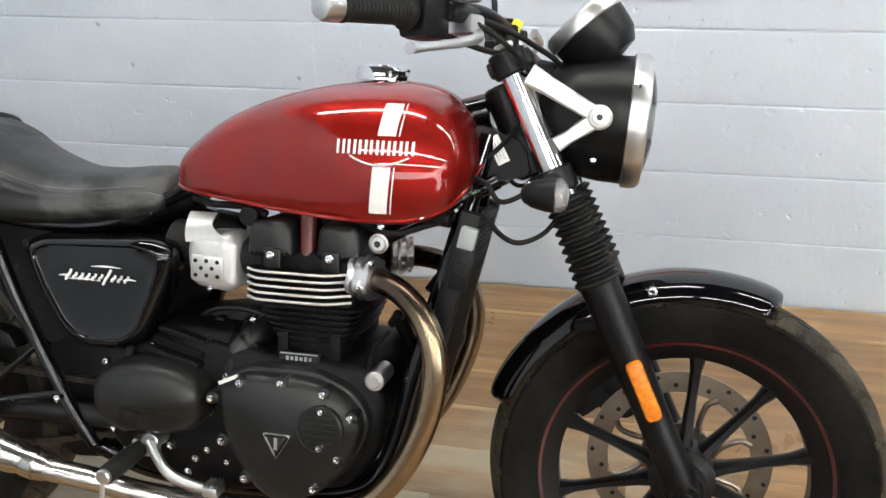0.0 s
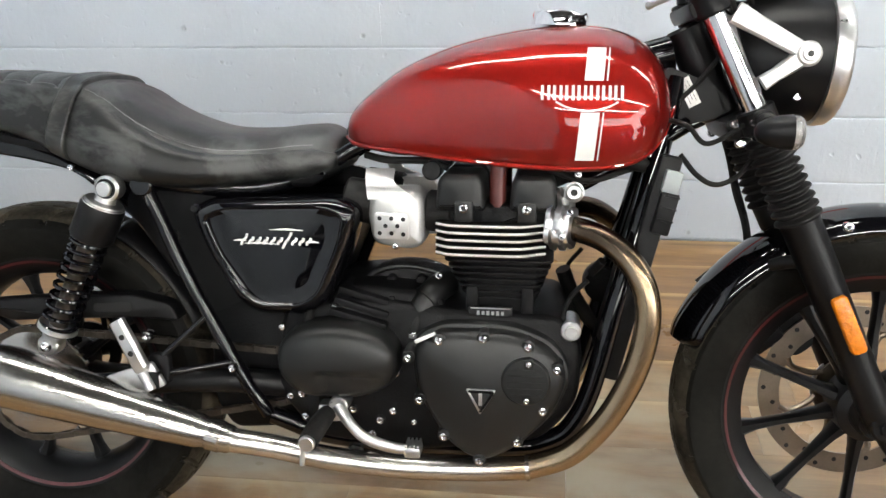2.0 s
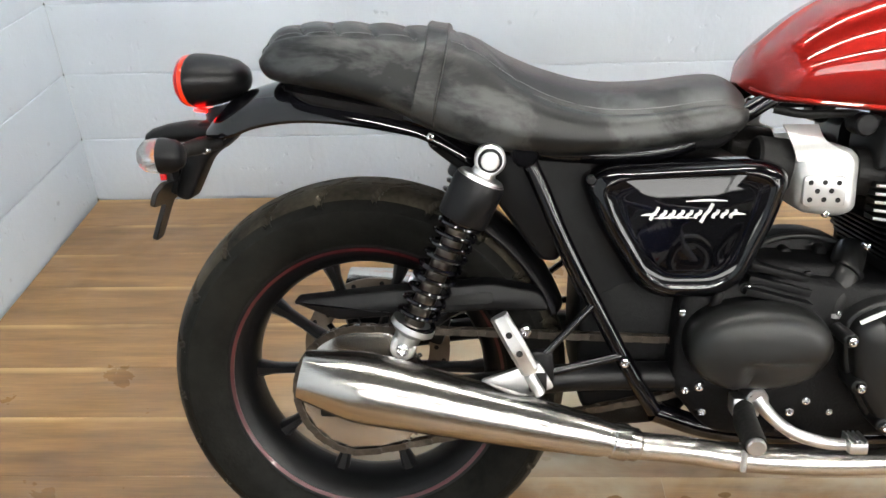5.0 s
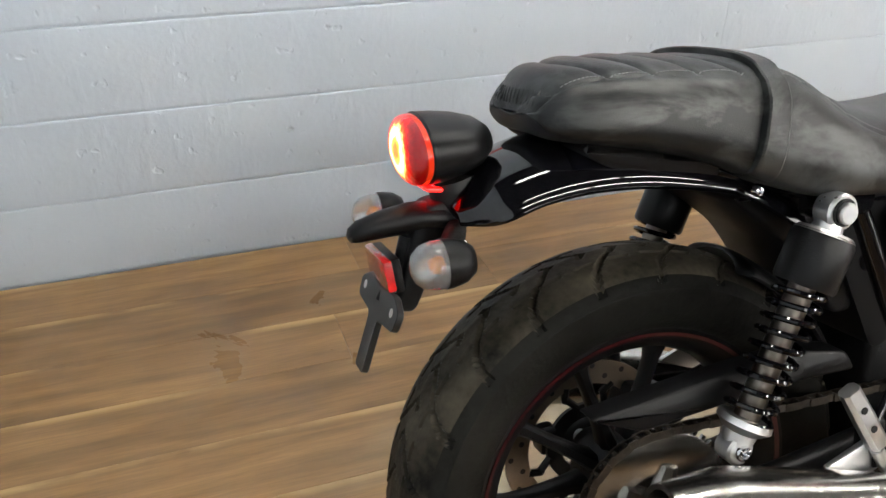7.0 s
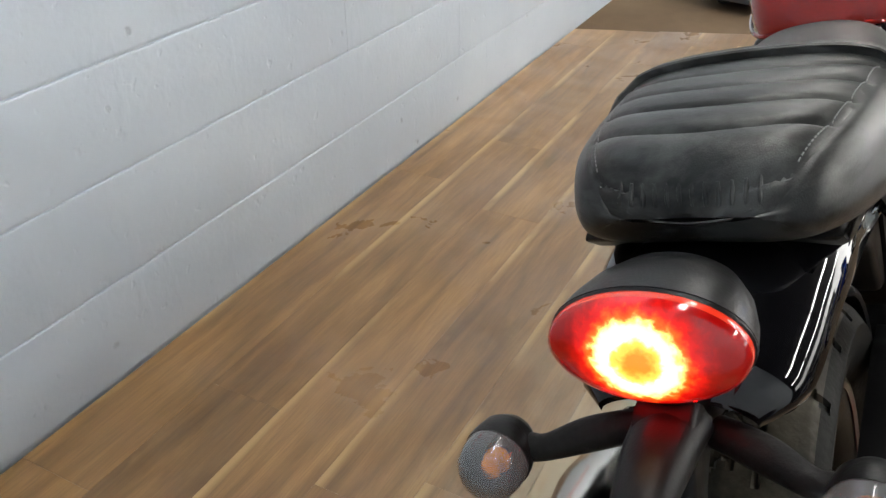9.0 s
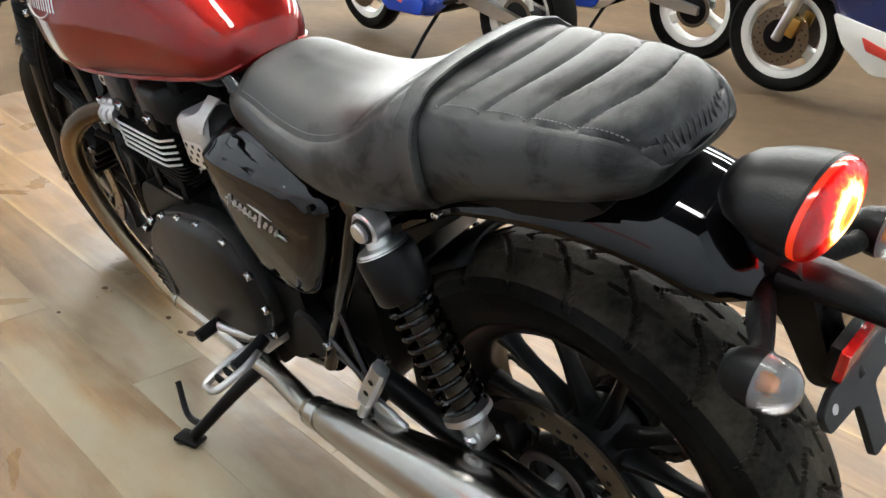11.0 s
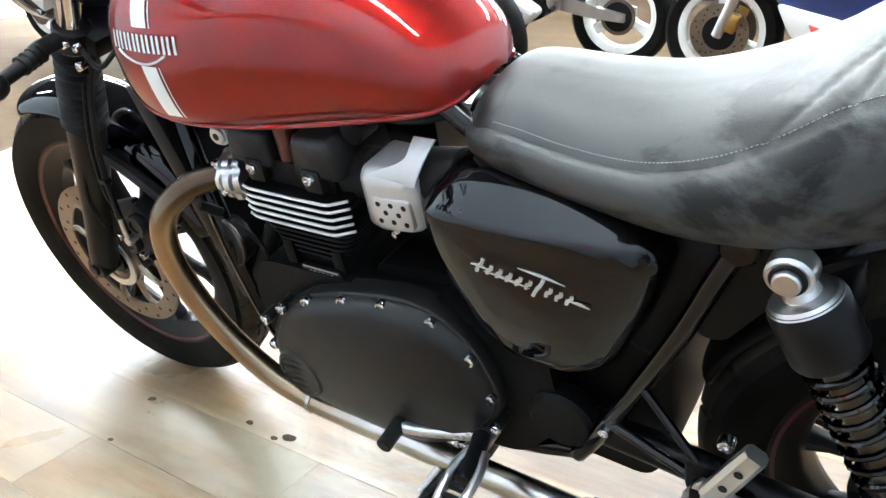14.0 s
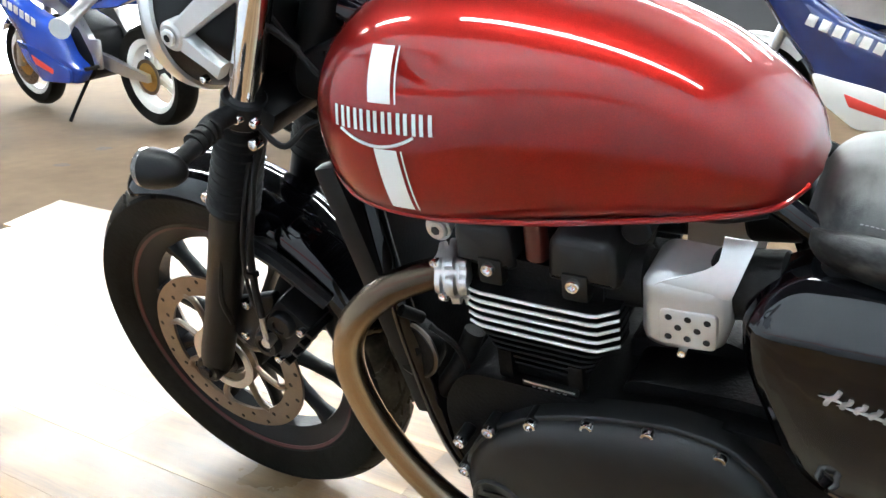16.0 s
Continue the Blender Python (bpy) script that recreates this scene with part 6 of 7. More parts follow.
# stepped casting ribs above the clutch cover
for rx, rz, out, ln in ((0.606, 0.510, 0.088, 0.085), (0.604, 0.494, 0.098, 0.092), (0.600, 0.478, 0.110, 0.098)):
    part("case_rib", box((rx, -0.04 - out / 2, rz), (ln, out - 0.01, 0.011), Matrix.Rotation(radians(15), 3, "Y"), bevel=0.004), M["cast"], case)
part("rib_web", box((0.650, -0.085, 0.492), (0.010, 0.05, 0.034), bevel=0.003), M["cast"], case)

for x, y, z, k in ((0.655, -0.128, 0.318, 1.1), (0.690, -0.128, 0.300, 0.9), (0.505, -0.128, 0.300, 1.2), (0.480, -0.128, 0.335, 1.0), (0.470, -0.128, 0.455, 1.0), (0.62, -0.128, 0.275, 1.3)):
    bolt(case, x, y, z, -1, k)
part("drain_plug", rod((0.585, -0.10, 0.232), (0.585, -0.128, 0.232), 0.013, seg=6), M["alu"], case, "bright hexagon drain plug")
part("breather_hose", tube([(0.50, -0.09, 0.53), (0.52, -0.125, 0.51), (0.515, -0.132, 0.47), (0.49, -0.12, 0.42), (0.475, -0.10, 0.36)], 0.0075, 10), M["rubber"], case, "black rubber hose")
bolt(case, 0.728, -0.107, 0.545, -1, 0.9)

# left: alternator cover with a round insert
LC = rounded([(0.925, 0.365), (0.885, 0.425), (0.825, 0.466), (0.75, 0.492), (0.665, 0.508), (0.605, 0.502), (0.562, 0.462), (0.533, 0.392), (0.543, 0.345), (0.60, 0.275), (0.665, 0.242), (0.76, 0.238), (0.865, 0.248), (0.925, 0.292)], 0.022, 4)
lcov = part("alternator_cover", slab(LC, 0.12, 0.168, 0.022, dome=0.016), M["cover"], case, "satin black alternator cover")
part("cover_flange", slab(inset(LC, -0.005), 0.115, 0.148, 0.003), M["cover"], lcov)
part("cover_insert", lathe([(0.044, -0.03), (0.044, 0.004), (0.042, 0.007), (0.038, 0.007), (0.037, 0.0045), (0.001, 0.0055)], (0.868, 0.170, 0.322), (0.10, 1, 0), 40), M["cover"], lcov, "round ribbed insert")
for k in range(5):
    h = -0.024 + 0.012 * k
    w = math.sqrt(max(0.0001, 0.033 ** 2 - h * h))
    part("insert_rib", box((0.868, 0.1755, 0.322 + h), (2 * w, 0.003, 0.0035), Matrix.Rotation(radians(5), 3, "Z"), bevel=0.001), M["cover"], lcov)
for x, z in ((0.930, 0.395), (0.885, 0.430), (0.826, 0.461), (0.755, 0.483), (0.686, 0.496), (0.611, 0.491), (0.562, 0.445), (0.541, 0.385), (0.541, 0.330), (0.665, 0.242), (0.60, 0.270), (0.93, 0.345)):
    part("screw_boss", rod((x, 0.125, z), (x, 0.1525, z), 0.0092, seg=14), M["cover"], lcov)
    bolt(lcov, x, 0.153, z, 1, 1.4)
part("neutral_housing", rod((0.455, 0.10, 0.36), (0.455, 0.135, 0.36), 0.045, seg=28, bevel=0.006), M["cast"], case)

# cylinders: dark finned barrel, bright-edged head fins, cam cover, coils
barrel = part("cylinder_barrel", slab(rounded([(0.778, 0.475), (0.775, 0.52), (0.752, 0.60), (0.900, 0.60), (0.885, 0.52), (0.882, 0.475)], 0.01), 0.104, -0.104, 0.008), M["cast"], bike, "black finned cylinder barrel")
for k in range(7):
    z = 0.512 + k * 0.0105
    a, b, w = 0.770 - 0.0055 * k, 0.888 + 0.0040 * k, 0.110 + 0.0022 * k
    plan = rounded([(a, -w), (b, -w), (b, w), (a, w)], 0.022, 4)
    part("barrel_fin", loft([[(p.x, p.y, h) for p in inset(plan, e)] for h, e in ((z - 0.0018, 0.0008), (z, 0.0), (z + 0.0018, 0.0008))]), M["cast"], barrel)
for s in (1, -1):
    for x in (0.783, 0.872):
        part("fin_pillar", box((x, s * 0.106, 0.502), (0.020, 0.020, 0.060), bevel=0.005), M["cast"], barrel)
    part("barrel_plate", box((0.8135, s * 0.118, 0.4915), (0.070, 0.008, 0.018), bevel=0.002), M["cover"], barrel, "dark engine plate with pale bars")
    part("plate_bar", box((0.8135, s * 0.1225, 0.4985), (0.064, 0.001, 0.0022), bevel=0), M["alu"], barrel)
    for k in range(6):
        part("plate_bar", box((0.794 + 0.0078 * k, s * 0.1225, 0.4905), (0.0046, 0.001, 0.0070 - 0.0015 * (k % 2)), bevel=0), M["alu"], barrel)
head = part("cylinder_head", slab(rounded([(0.748, 0.60), (0.742, 0.665), (0.905, 0.672), (0.902, 0.605)], 0.008), 0.118, -0.118, 0.008), M["cast"], bike, "black cylinder head with bright machined fin edges")


def head_fin(z, s):
    """One fin: a bright edge, bent inwards at its ends, in front of a black web."""
    pts = []
    for k in range(19):
        t = -1 + 2 * k / 18
        pts.append((0.812 + 0.087 * t, s * (0.141 - (0.024 * ease(0.50, 1.05, t) if s < 0 else 0.006 * ease(0.8, 1.05, t)) - 0.018 * ease(0.72, 1.05, -t)), z + 0.001 * t * t - (0.004 if s > 0 else 0)))
    rings = []
    for i, (x, y, zz) in enumerate(pts):
        rings.append([(x, y, zz - 0.0020), (x, y + s * 0.0012, zz), (x, y, zz + 0.0020), (x, y - s * 0.0025, zz + 0.0019), (x, y - s * 0.0025, zz - 0.0019)])
    part("fin_edge", loft(rings), M["machined"], head, "bright machined fin edge")
    web = []
    for i, (x, y, zz) in enumerate(pts):
        web.append([(x, y - s * 0.002, zz - 0.0030), (x, y - s * 0.002, zz + 0.0030), (x, s * 0.095, zz + 0.004), (x, s * 0.095, zz - 0.004)])
    part("fin", loft(web), M["cast"], head)


for s in (1, -1):
    for k in range(5):
        head_fin(0.588 + 0.0115 * k, s)
    for x0, x1 in ((0.724, 0.804), (0.840, 0.916)):
        part("cam_cover", slab(rounded([(x0, 0.655), (x0 + 0.004, 0.702), (x0 + 0.012, 0.713), (x1 - 0.012, 0.714), (x1 - 0.004, 0.702), (x1, 0.655)], 0.01), s * 0.02, s * 0.128, 0.010), M["cover"], head, "satin black cam cover lobe")
        xb = 0.770 if x0 < 0.8 else 0.868
        bolt(head, xb, s * 0.1335, 0.661, s, 1.3)
        part("cover_boss", box((xb, s * 0.121, 0.655), (0.030, 0.022, 0.034), bevel=0.005), M["cover"], head)
    part("ignition_coil", rod((0.8215, s * 0.105, 0.645), (0.8215, s * 0.105, 0.728), 0.0130, seg=20), M["coil"], head, "dark red coil cap")
    part("head_bolt", rod((0.9395, s * 0.080, 0.687), (0.9395, s * 0.118, 0.687), 0.0125, seg=24), M["alu"], bike, "bright frame bolt")
    part("head_bolt_rim", lathe([(0.0135, 0.0), (0.0160, 0.001), (0.0160, 0.005), (0.0135, 0.006)], (0.9395, s * 0.107, 0.687), (0, s, 0), 24, cap=False), M["alu"], bike)
    part("head_bolt_socket", rod((0.9395, s * 0.118, 0.687), (0.9395, s * 0.1186, 0.687), 0.0058, seg=6, bevel=0.0001), M["dark"], bike)
    part("head_stay", tube([(0.937, s * 0.09, 0.69), (1.0, s * 0.080, 0.725), (1.07, s * 0.065, 0.765), (1.115, s * 0.05, 0.79)], 0.0125, 12), M["gloss"], bike)

    # throttle body cover: perforated silver shield with a curled upper lip
    so = rounded([(0.622, 0.597), (0.613, 0.650), (0.620, 0.684), (0.690, 0.687), (0.705, 0.672), (0.705, 0.598), (0.683, 0.589)], 0.018, 6)
    shd = part("heat_shield", slab(so, s * 0.055, s * 0.122, 0.014, dome=0.003), M["silver"], bike, "silver perforated throttle body shield")
    part("shield_panel", slab(rounded([(0.626, 0.607), (0.626, 0.651), (0.683, 0.649), (0.683, 0.605)], 0.008), s * 0.118, s * 0.1262, 0.0016), M["silver"], shd)
    for i, (px_, pz_) in enumerate([(0.6355, 0.641), (0.6545, 0.641), (0.6735, 0.640), (0.645, 0.629), (0.664, 0.629), (0.6355, 0.617), (0.6545, 0.617), (0.6735, 0.616)]):
        part("perforation", rod((px_, s * 0.1258, pz_), (px_, s * 0.1268, pz_), 0.0036, seg=14, bevel=0.0002), M["dark"], shd)
    bolt(shd, 0.660, s * 0.123, 0.5955, s, 0.8)
    rings = []
    for k in range(13):          # a broad tongue curled up and inwards over the top
        a = k / 12
        zz, yy = 0.670 + 0.046 * a, 0.121 - 0.036 * a * a
        x0, x1 = 0.616 - (0.010 if s < 0 else 0.014) * a, 0.690 - (0.036 if s < 0 else 0.058) * ease(0.0, 0.7, a)
        rings.append([(x0, s * yy, zz), (x1, s * yy, zz), (x1, s * (yy - 0.003), zz - 0.001), (x0, s * (yy - 0.003), zz - 0.001)])
    part("shield_lip", loft(rings), M["silver"], shd, "curled silver shield lip")
    part("intake_rubber", rod((0.705, s * 0.075, 0.648), (0.750, s * 0.078, 0.645), 0.034, seg=24, bevel=0.004), M["rubber"], bike)
    part("air_duct", rod((0.57, s * 0.075, 0.665), (0.640, s * 0.075, 0.655), 0.036, seg=24, bevel=0.004), M["rubber"], bike)
    part("throttle_linkage", rod((0.715, s * 0.06, 0.715), (0.715, s * 0.10, 0.715), 0.016, seg=20), M["plastic"], bike)
    part("fuel_hose", tube([(0.60, s * 0.06, 0.735), (0.64, s * 0.07, 0.728), (0.70, s * 0.075, 0.728), (0.74, s * 0.08, 0.718)], 0.006, 10), M["rubber"], bike)
    part("wiring", tube([(0.90, s * 0.10, 0.72), (0.96, s * 0.11, 0.705), (1.02, s * 0.09, 0.72), (1.07, s * 0.07, 0.735)], 0.005, 8), M["rubber"], bike)
    part("oxygen_sensor", rod((0.985, s * 0.150, 0.588), (0.970, s * 0.130, 0.565), 0.0075, seg=12), M["cast"], bike)
    part("sensor_lead", tube([(0.965, s * 0.125, 0.55), (0.94, s * 0.115, 0.52), (0.93, s * 0.11, 0.48), (0.95, s * 0.11, 0.44)], 0.004, 8), M["rubber"], bike)

# radiator in front of the cradle
rad = part("radiator", box((1.042, 0, 0.56), (0.030, 0.21, 0.36), Matrix.Rotation(radians(13), 3, "Y"), bevel=0.005), M["cast"], bike, "black radiator with tanks either side")
for s in (1, -1):
    part("radiator_tank", box((1.044, s * 0.104, 0.565), (0.034, 0.024, 0.37), Matrix.Rotation(radians(13), 3, "Y"), bevel=0.010), M["plastic"], rad)
for k in range(36):
    z = 0.395 + k * 0.0094
    part("radiator_fin", box((1.059 + (z - 0.56) * 0.231, 0, z), (0.003, 0.19, 0.0018), bevel=0), M["cast"], rad)
horn = part("horn", lathe([(0.02, -0.03), (0.034, -0.026), (0.039, -0.012), (0.040, 0.0), (0.036, 0.004), (0.030, 0.003), (0.014, 0.001), (0.012, 0.006), (0.001, 0.007)], (1.008, 0.112, 0.492), (0.15, 1, 0.1), 36), M["cast"], bike, "round black horn with bright rim")
part("horn_rim", lathe([(0.0395, -0.003), (0.0418, 0.0), (0.0418, 0.002), (0.0385, 0.004)], (1.008, 0.112, 0.492), (0.15, 1, 0.1), 36, cap=False), M["damper"], horn, "thin bright rim")
part("coolant_hose", tube([(1.05, -0.09, 0.73), (1.0, -0.085, 0.735), (0.95, -0.07, 0.72), (0.91, -0.06, 0.70)], 0.014, 12), M["rubber"], bike)
part("coolant_hose", tube([(1.02, 0.09, 0.40), (0.985, 0.10, 0.42), (0.95, 0.095, 0.47), (0.93, 0.08, 0.52)], 0.014, 12), M["rubber"], bike)


# side panels: the right one has a raised lip round a flat field, the left one is a smooth dome under a creased shoulder
PAN = rounded([(0.322, 0.650), (0.355, 0.668), (0.565, 0.676), (0.608, 0.660), (0.596, 0.604), (0.552, 0.500), (0.515, 0.478), (0.432, 0.478), (0.400, 0.498), (0.346, 0.585)], 0.036, 7)

PAN_LEFT = rounded([(0.312, 0.648), (0.340, 0.676), (0.41, 0.698), (0.50, 0.706), (0.572, 0.702), (0.606, 0.668), (0.602, 0.610), (0.556, 0.498), (0.512, 0.456), (0.428, 0.452), (0.380, 0.478), (0.330, 0.580)], 0.05, 8)


def side_panel(s):
    c = Vector((0.468, 0.592))
    if s < 0:
        prof = ((1.0, 0.10), (1.0, 0.118), (0.992, 0.1285), (0.968, 0.1375), (0.93, 0.1440), (0.89, 0.1482), (0.855, 0.1507), (0.832, 0.1517), (0.816, 0.1514), (0.804, 0.1498), (0.795, 0.1478), (0.780, 0.1468), (0.6, 0.1482), (0.4, 0.1492), (0.15, 0.1498))
    else:
        prof = ((1.0, 0.10), (1.0, 0.116), (0.988, 0.127), (0.955, 0.137), (0.90, 0.1445), (0.82, 0.1495), (0.70, 0.1535), (0.55, 0.1562), (0.38, 0.1576), (0.2, 0.1584), (0.05, 0.1586))
        prof = [(a[0] + (b[0] - a[0]) * i / 4, a[1] + (b[1] - a[1]) * i / 4) for a, b in zip(prof, prof[1:]) for i in range(4)] + [prof[-1]]
    rings = []
    for k, y in prof:
        ring = []
        for p in (PAN if s < 0 else PAN_LEFT):
            x, z = c.x + (p.x - c.x) * k, c.y + (p.y - c.y) * k
            yy = y - 0.05 * max(0, 0.40 - x)
            if s > 0:      # the shoulder turns in above the crease
                zc = 0.661 - 0.10 * max(0, x - 0.54)
                yy -= 0.9 * max(0, z - zc) * ease(0, 0.010, z - zc)
            ring.append((x, s * yy, z))
        rings.append(ring)
    pan = part("side_panel", loft(rings), M["gloss"], bike, "gloss black side panel with recessed field" if s < 0 else "gloss black domed side panel with creased shoulder")
    # flowing script as plain strokes: slanted bars on a sloping line with long flourishes
    def on_field(z):
        """How far out the panel's field lies at height z."""
        return s * (0.1508 if s < 0 else 0.1592)

    n = 10
    for k in range(n):
        t = k / (n - 1)
        tall = k in (0, 6)
        h = (0.026 if k else 0.018) if tall else 0.0115
        x = 0.420 + 0.106 * t
        z = 0.6045 + (0.0015 if tall else 0)
        d = 0.42 * h
        if s > 0:
            x = 0.936 - x
            z += 0.168 * (x - 0.4715)
        tip = [(x + s * d * 0.7, z - h / 2), (x + s * 0.0022, z - h * 0.1), (x - s * 0.0022, z + h * 0.1), (x - s * d * 0.7, z + h / 2)]
        pts = [(px_, on_field(pz_), pz_) for px_, pz_ in tip]
        part("script_stroke", tube(pts, 0.0024, 6, 3), M["white" if s < 0 else "silver"], pan, "pale script stroke")
    for x0, x1, z in ((0.402, 0.424, 0.6035), (0.418, 0.474, 0.5995), (0.462, 0.517, 0.6225), (0.520, 0.543, 0.6035)):
        if s > 0:
            x0, x1 = 0.93 - x1, 0.93 - x0
        za, zb = (z, z) if s < 0 else (z + 0.168 * (x0 - 0.4715), z + 0.168 * (x1 - 0.4715))
        part("script_line", tube([(x0, on_field(z), za), ((x0 + x1) / 2, on_field(z), (za + zb) / 2 + 0.0012), (x1, on_field(z), zb)], [0.0005, 0.0019, 0.0005], 6, 5), M["white" if s < 0 else "silver"], pan)
    part("panel_screw", rod((0.335, s * 0.13, 0.652), (0.335, s * 0.143, 0.652), 0.006, seg=12), M["satin"], pan)
    part("panel_grommet", lathe([(0.01, 0), (0.013, 0.004), (0.010, 0.008)], (0.285, s * 0.112, 0.60), (0, s, 0), 16), M["rubber"], pan)


for s in (1, -1):
    side_panel(s)
part("battery_box", slab(rounded([(0.335, 0.655), (0.58, 0.665), (0.58, 0.60), (0.54, 0.51), (0.50, 0.49), (0.43, 0.49), (0.36, 0.575)], 0.03), 0.11, -0.11, 0.01), M["plastic"], bike)
part("gearbox_shroud", slab(rounded([(0.330, 0.50), (0.52, 0.49), (0.54, 0.34), (0.47, 0.26), (0.36, 0.25), (0.328, 0.30), (0.326, 0.38)], 0.02), 0.085, -0.085, 0.008), M["cast"], bike)

# ---- tail ----
tail_guard = []
for k in range(41):
    t = k / 40
    x = 0.20 - 0.42 * t
    zt = smooth_table([(-0.22, 0.728), (-0.205, 0.748), (-0.16, 0.774), (-0.08, 0.790), (0.0, 0.785), (0.1, 0.752), (0.2, 0.70)], x)
    w = smooth_table([(-0.22, 0.056), (-0.19, 0.080), (-0.10, 0.094), (0.0, 0.100), (0.1, 0.104), (0.2, 0.104)], x)
    zb = smooth_table([(-0.22, 0.712), (-0.18, 0.714), (-0.136, 0.728), (-0.08, 0.735), (-0.015, 0.732), (0.065, 0.719), (0.11, 0.706), (0.2, 0.650)], x)
    outer = []
    for j in range(23):
        a = -1 + 2 * j / 22
        outer.append((w * math.sin(a * math.pi / 2), zt - (zt - zb) * (1 - math.cos(a * math.pi / 2))))
    tail_guard.append([(x, y, z) for y, z in outer] + [(x, y * 0.965, z - 0.004) for y, z in reversed(outer)])
rg = part("rear_mudguard", loft(tail_guard), M["gloss"], bike, "gloss black rear mudguard")
part("seat_base", slab(rounded([(0.55, 0.712), (0.10, 0.748), (-0.06, 0.790), (-0.10, 0.784), (-0.06, 0.757), (0.12, 0.715), (0.30, 0.680), (0.52, 0.684)], 0.012), 0.098, -0.098, 0.008), M["plastic"], bike, "black plastic seat base")
part("mudguard_liner", slab(rounded([(0.30, 0.69), (0.16, 0.705), (0.10, 0.70), (0.20, 0.62), (0.27, 0.52), (0.30, 0.52)], 0.02), 0.085, -0.085, 0.008), M["plastic"], bike)
for s in (1, -1):
    bolt(rg, 0.115, s * 0.118, 0.712, s, 0.9)

# tail lamp: black bullet body, oval red lens lit from behind
TL = Vector((-0.240, 0, 0.788))
TD = Vector((-1, 0, -0.03)).normalized()


def oval_lathe(profile, o, d, ry, rz, seg=44):
    up = Vector((0, 0, 1)) - d * d.z
    up.normalize()
    side = d.cross(up)
    return loft([[o + d * h + side * (ry * r * math.cos(t)) + up * (rz * r * math.sin(t)) for t in (2 * math.pi * k / seg for k in range(seg))] for r, h in profile])


tl = part("tail_lamp", oval_lathe([(0.10, -0.078), (0.44, -0.073), (0.68, -0.060), (0.86, -0.038), (0.96, -0.015), (1.0, 0.004)], TL, TD, 0.066, 0.0405), M["satin"], bike, "lit oval red tail lamp in a black bullet housing")
part("lens", oval_lathe([(1.0, 0.0136), (0.985, 0.0165), (0.93, 0.0200), (0.80, 0.0240), (0.6, 0.0272), (0.4, 0.0290), (0.2, 0.0300), (0.03, 0.0303)], TL, TD, 0.0645, 0.039), M["glow"], tl, "lit red lens with a broken ring of yellow light")
part("lens_edge", oval_lathe([(0.985, 0.006), (1.0, 0.007), (1.002, 0.012), (1.0, 0.0134)], TL, TD, 0.0645, 0.039), M["glow_edge"], tl, "orange-red lit edge of the lens")
part("lens_glint", oval_lathe([(0.995, -0.001), (1.02, 0.001), (1.02, 0.006), (0.99, 0.008)], TL, TD, 0.0645, 0.039), M["satin"], tl)
part("lamp_foot", tube([(-0.205, 0, 0.752), (-0.20, 0, 0.735), (-0.185, 0, 0.72)], [0.03, 0.034, 0.036], 16, 4), M["satin"], tl)
# added glowing strip: stands in for the lamp's red spill on the nose
part("plate_lamp_window", box((-0.236, 0, 0.7445), (0.018, 0.050, 0.004), Matrix.Rotation(radians(8), 3, "Y"), bevel=0.001), M["spill_red"], tl)

# plate carrier, plate lamp, reflector and indicators
pc = part("plate_carrier", slab(rounded([(-0.175, 0.735), (-0.245, 0.728), (-0.262, 0.700), (-0.292, 0.612), (-0.268, 0.604), (-0.232, 0.672), (-0.19, 0.70)], 0.012), 0.021, -0.021, 0.006), M["plastic"], bike, "black plastic number plate carrier, empty")
part("plate_lamp", loft([[(x, w * math.cos(t), z + h * math.sin(t)) for t in (2 * math.pi * k / 20 for k in range(20))] for x, z, w, h in
            ((-0.225, 0.710, 0.027, 0.017), (-0.26, 0.712, 0.0245, 0.017), (-0.295, 0.709, 0.021, 0.015), (-0.320, 0.705, 0.0175, 0.012), (-0.330, 0.702, 0.013, 0.008), (-0.333, 0.701, 0.005, 0.003))]), M["plastic"], pc, "black plate lamp nose")
rf = part("rear_reflector", box((-0.299, 0, 0.660), (0.010, 0.084, 0.036), Matrix.Rotation(radians(-6), 3, "Y"), bevel=0.005), M["redlens"], pc, "red rear reflector")
part("reflector_back", box((-0.290, 0, 0.659), (0.012, 0.078, 0.040), Matrix.Rotation(radians(-6), 3, "Y"), bevel=0.004), M["plastic"], rf)
# cross-shaped plate bracket
cross = rounded([(-0.016, -0.075), (0.016, -0.075), (0.017, -0.01), (0.072, -0.005), (0.076, 0.018), (0.05, 0.03), (0.0, 0.026), (-0.05, 0.03), (-0.076, 0.018), (-0.072, -0.005), (-0.017, -0.01)], 0.007, 3)
rings = []
dn = Vector((0.36, 0, 0.93)).normalized()
nn = Vector((-0.93, 0, 0.36)).normalized()
o = Vector((-0.306, 0, 0.612))
for ins, dep in ((0.001, -0.004), (0, -0.003), (0, 0.003), (0.001, 0.004)):
    rings.append([o + Vector((0, p[0], 0)) + dn * p[1] + nn * dep for p in inset(cross, ins)])
pb = part("plate_bracket", loft(rings), M["cover"], pc, "cross-shaped black plate bracket")
for y in (-0.055, 0.055):
    c = o + Vector((0, y, 0)) + dn * 0.012
    part("bracket_hole", rod(c + nn * 0.0038, c + nn * 0.0045, 0.0052, seg=14, bevel=0.0001), M["alu"], pb)
part("bracket_stay", tube([(-0.262, 0, 0.690), (-0.275, 0, 0.655), (-0.298, 0, 0.618)], 0.012, 10), M["plastic"], pc)
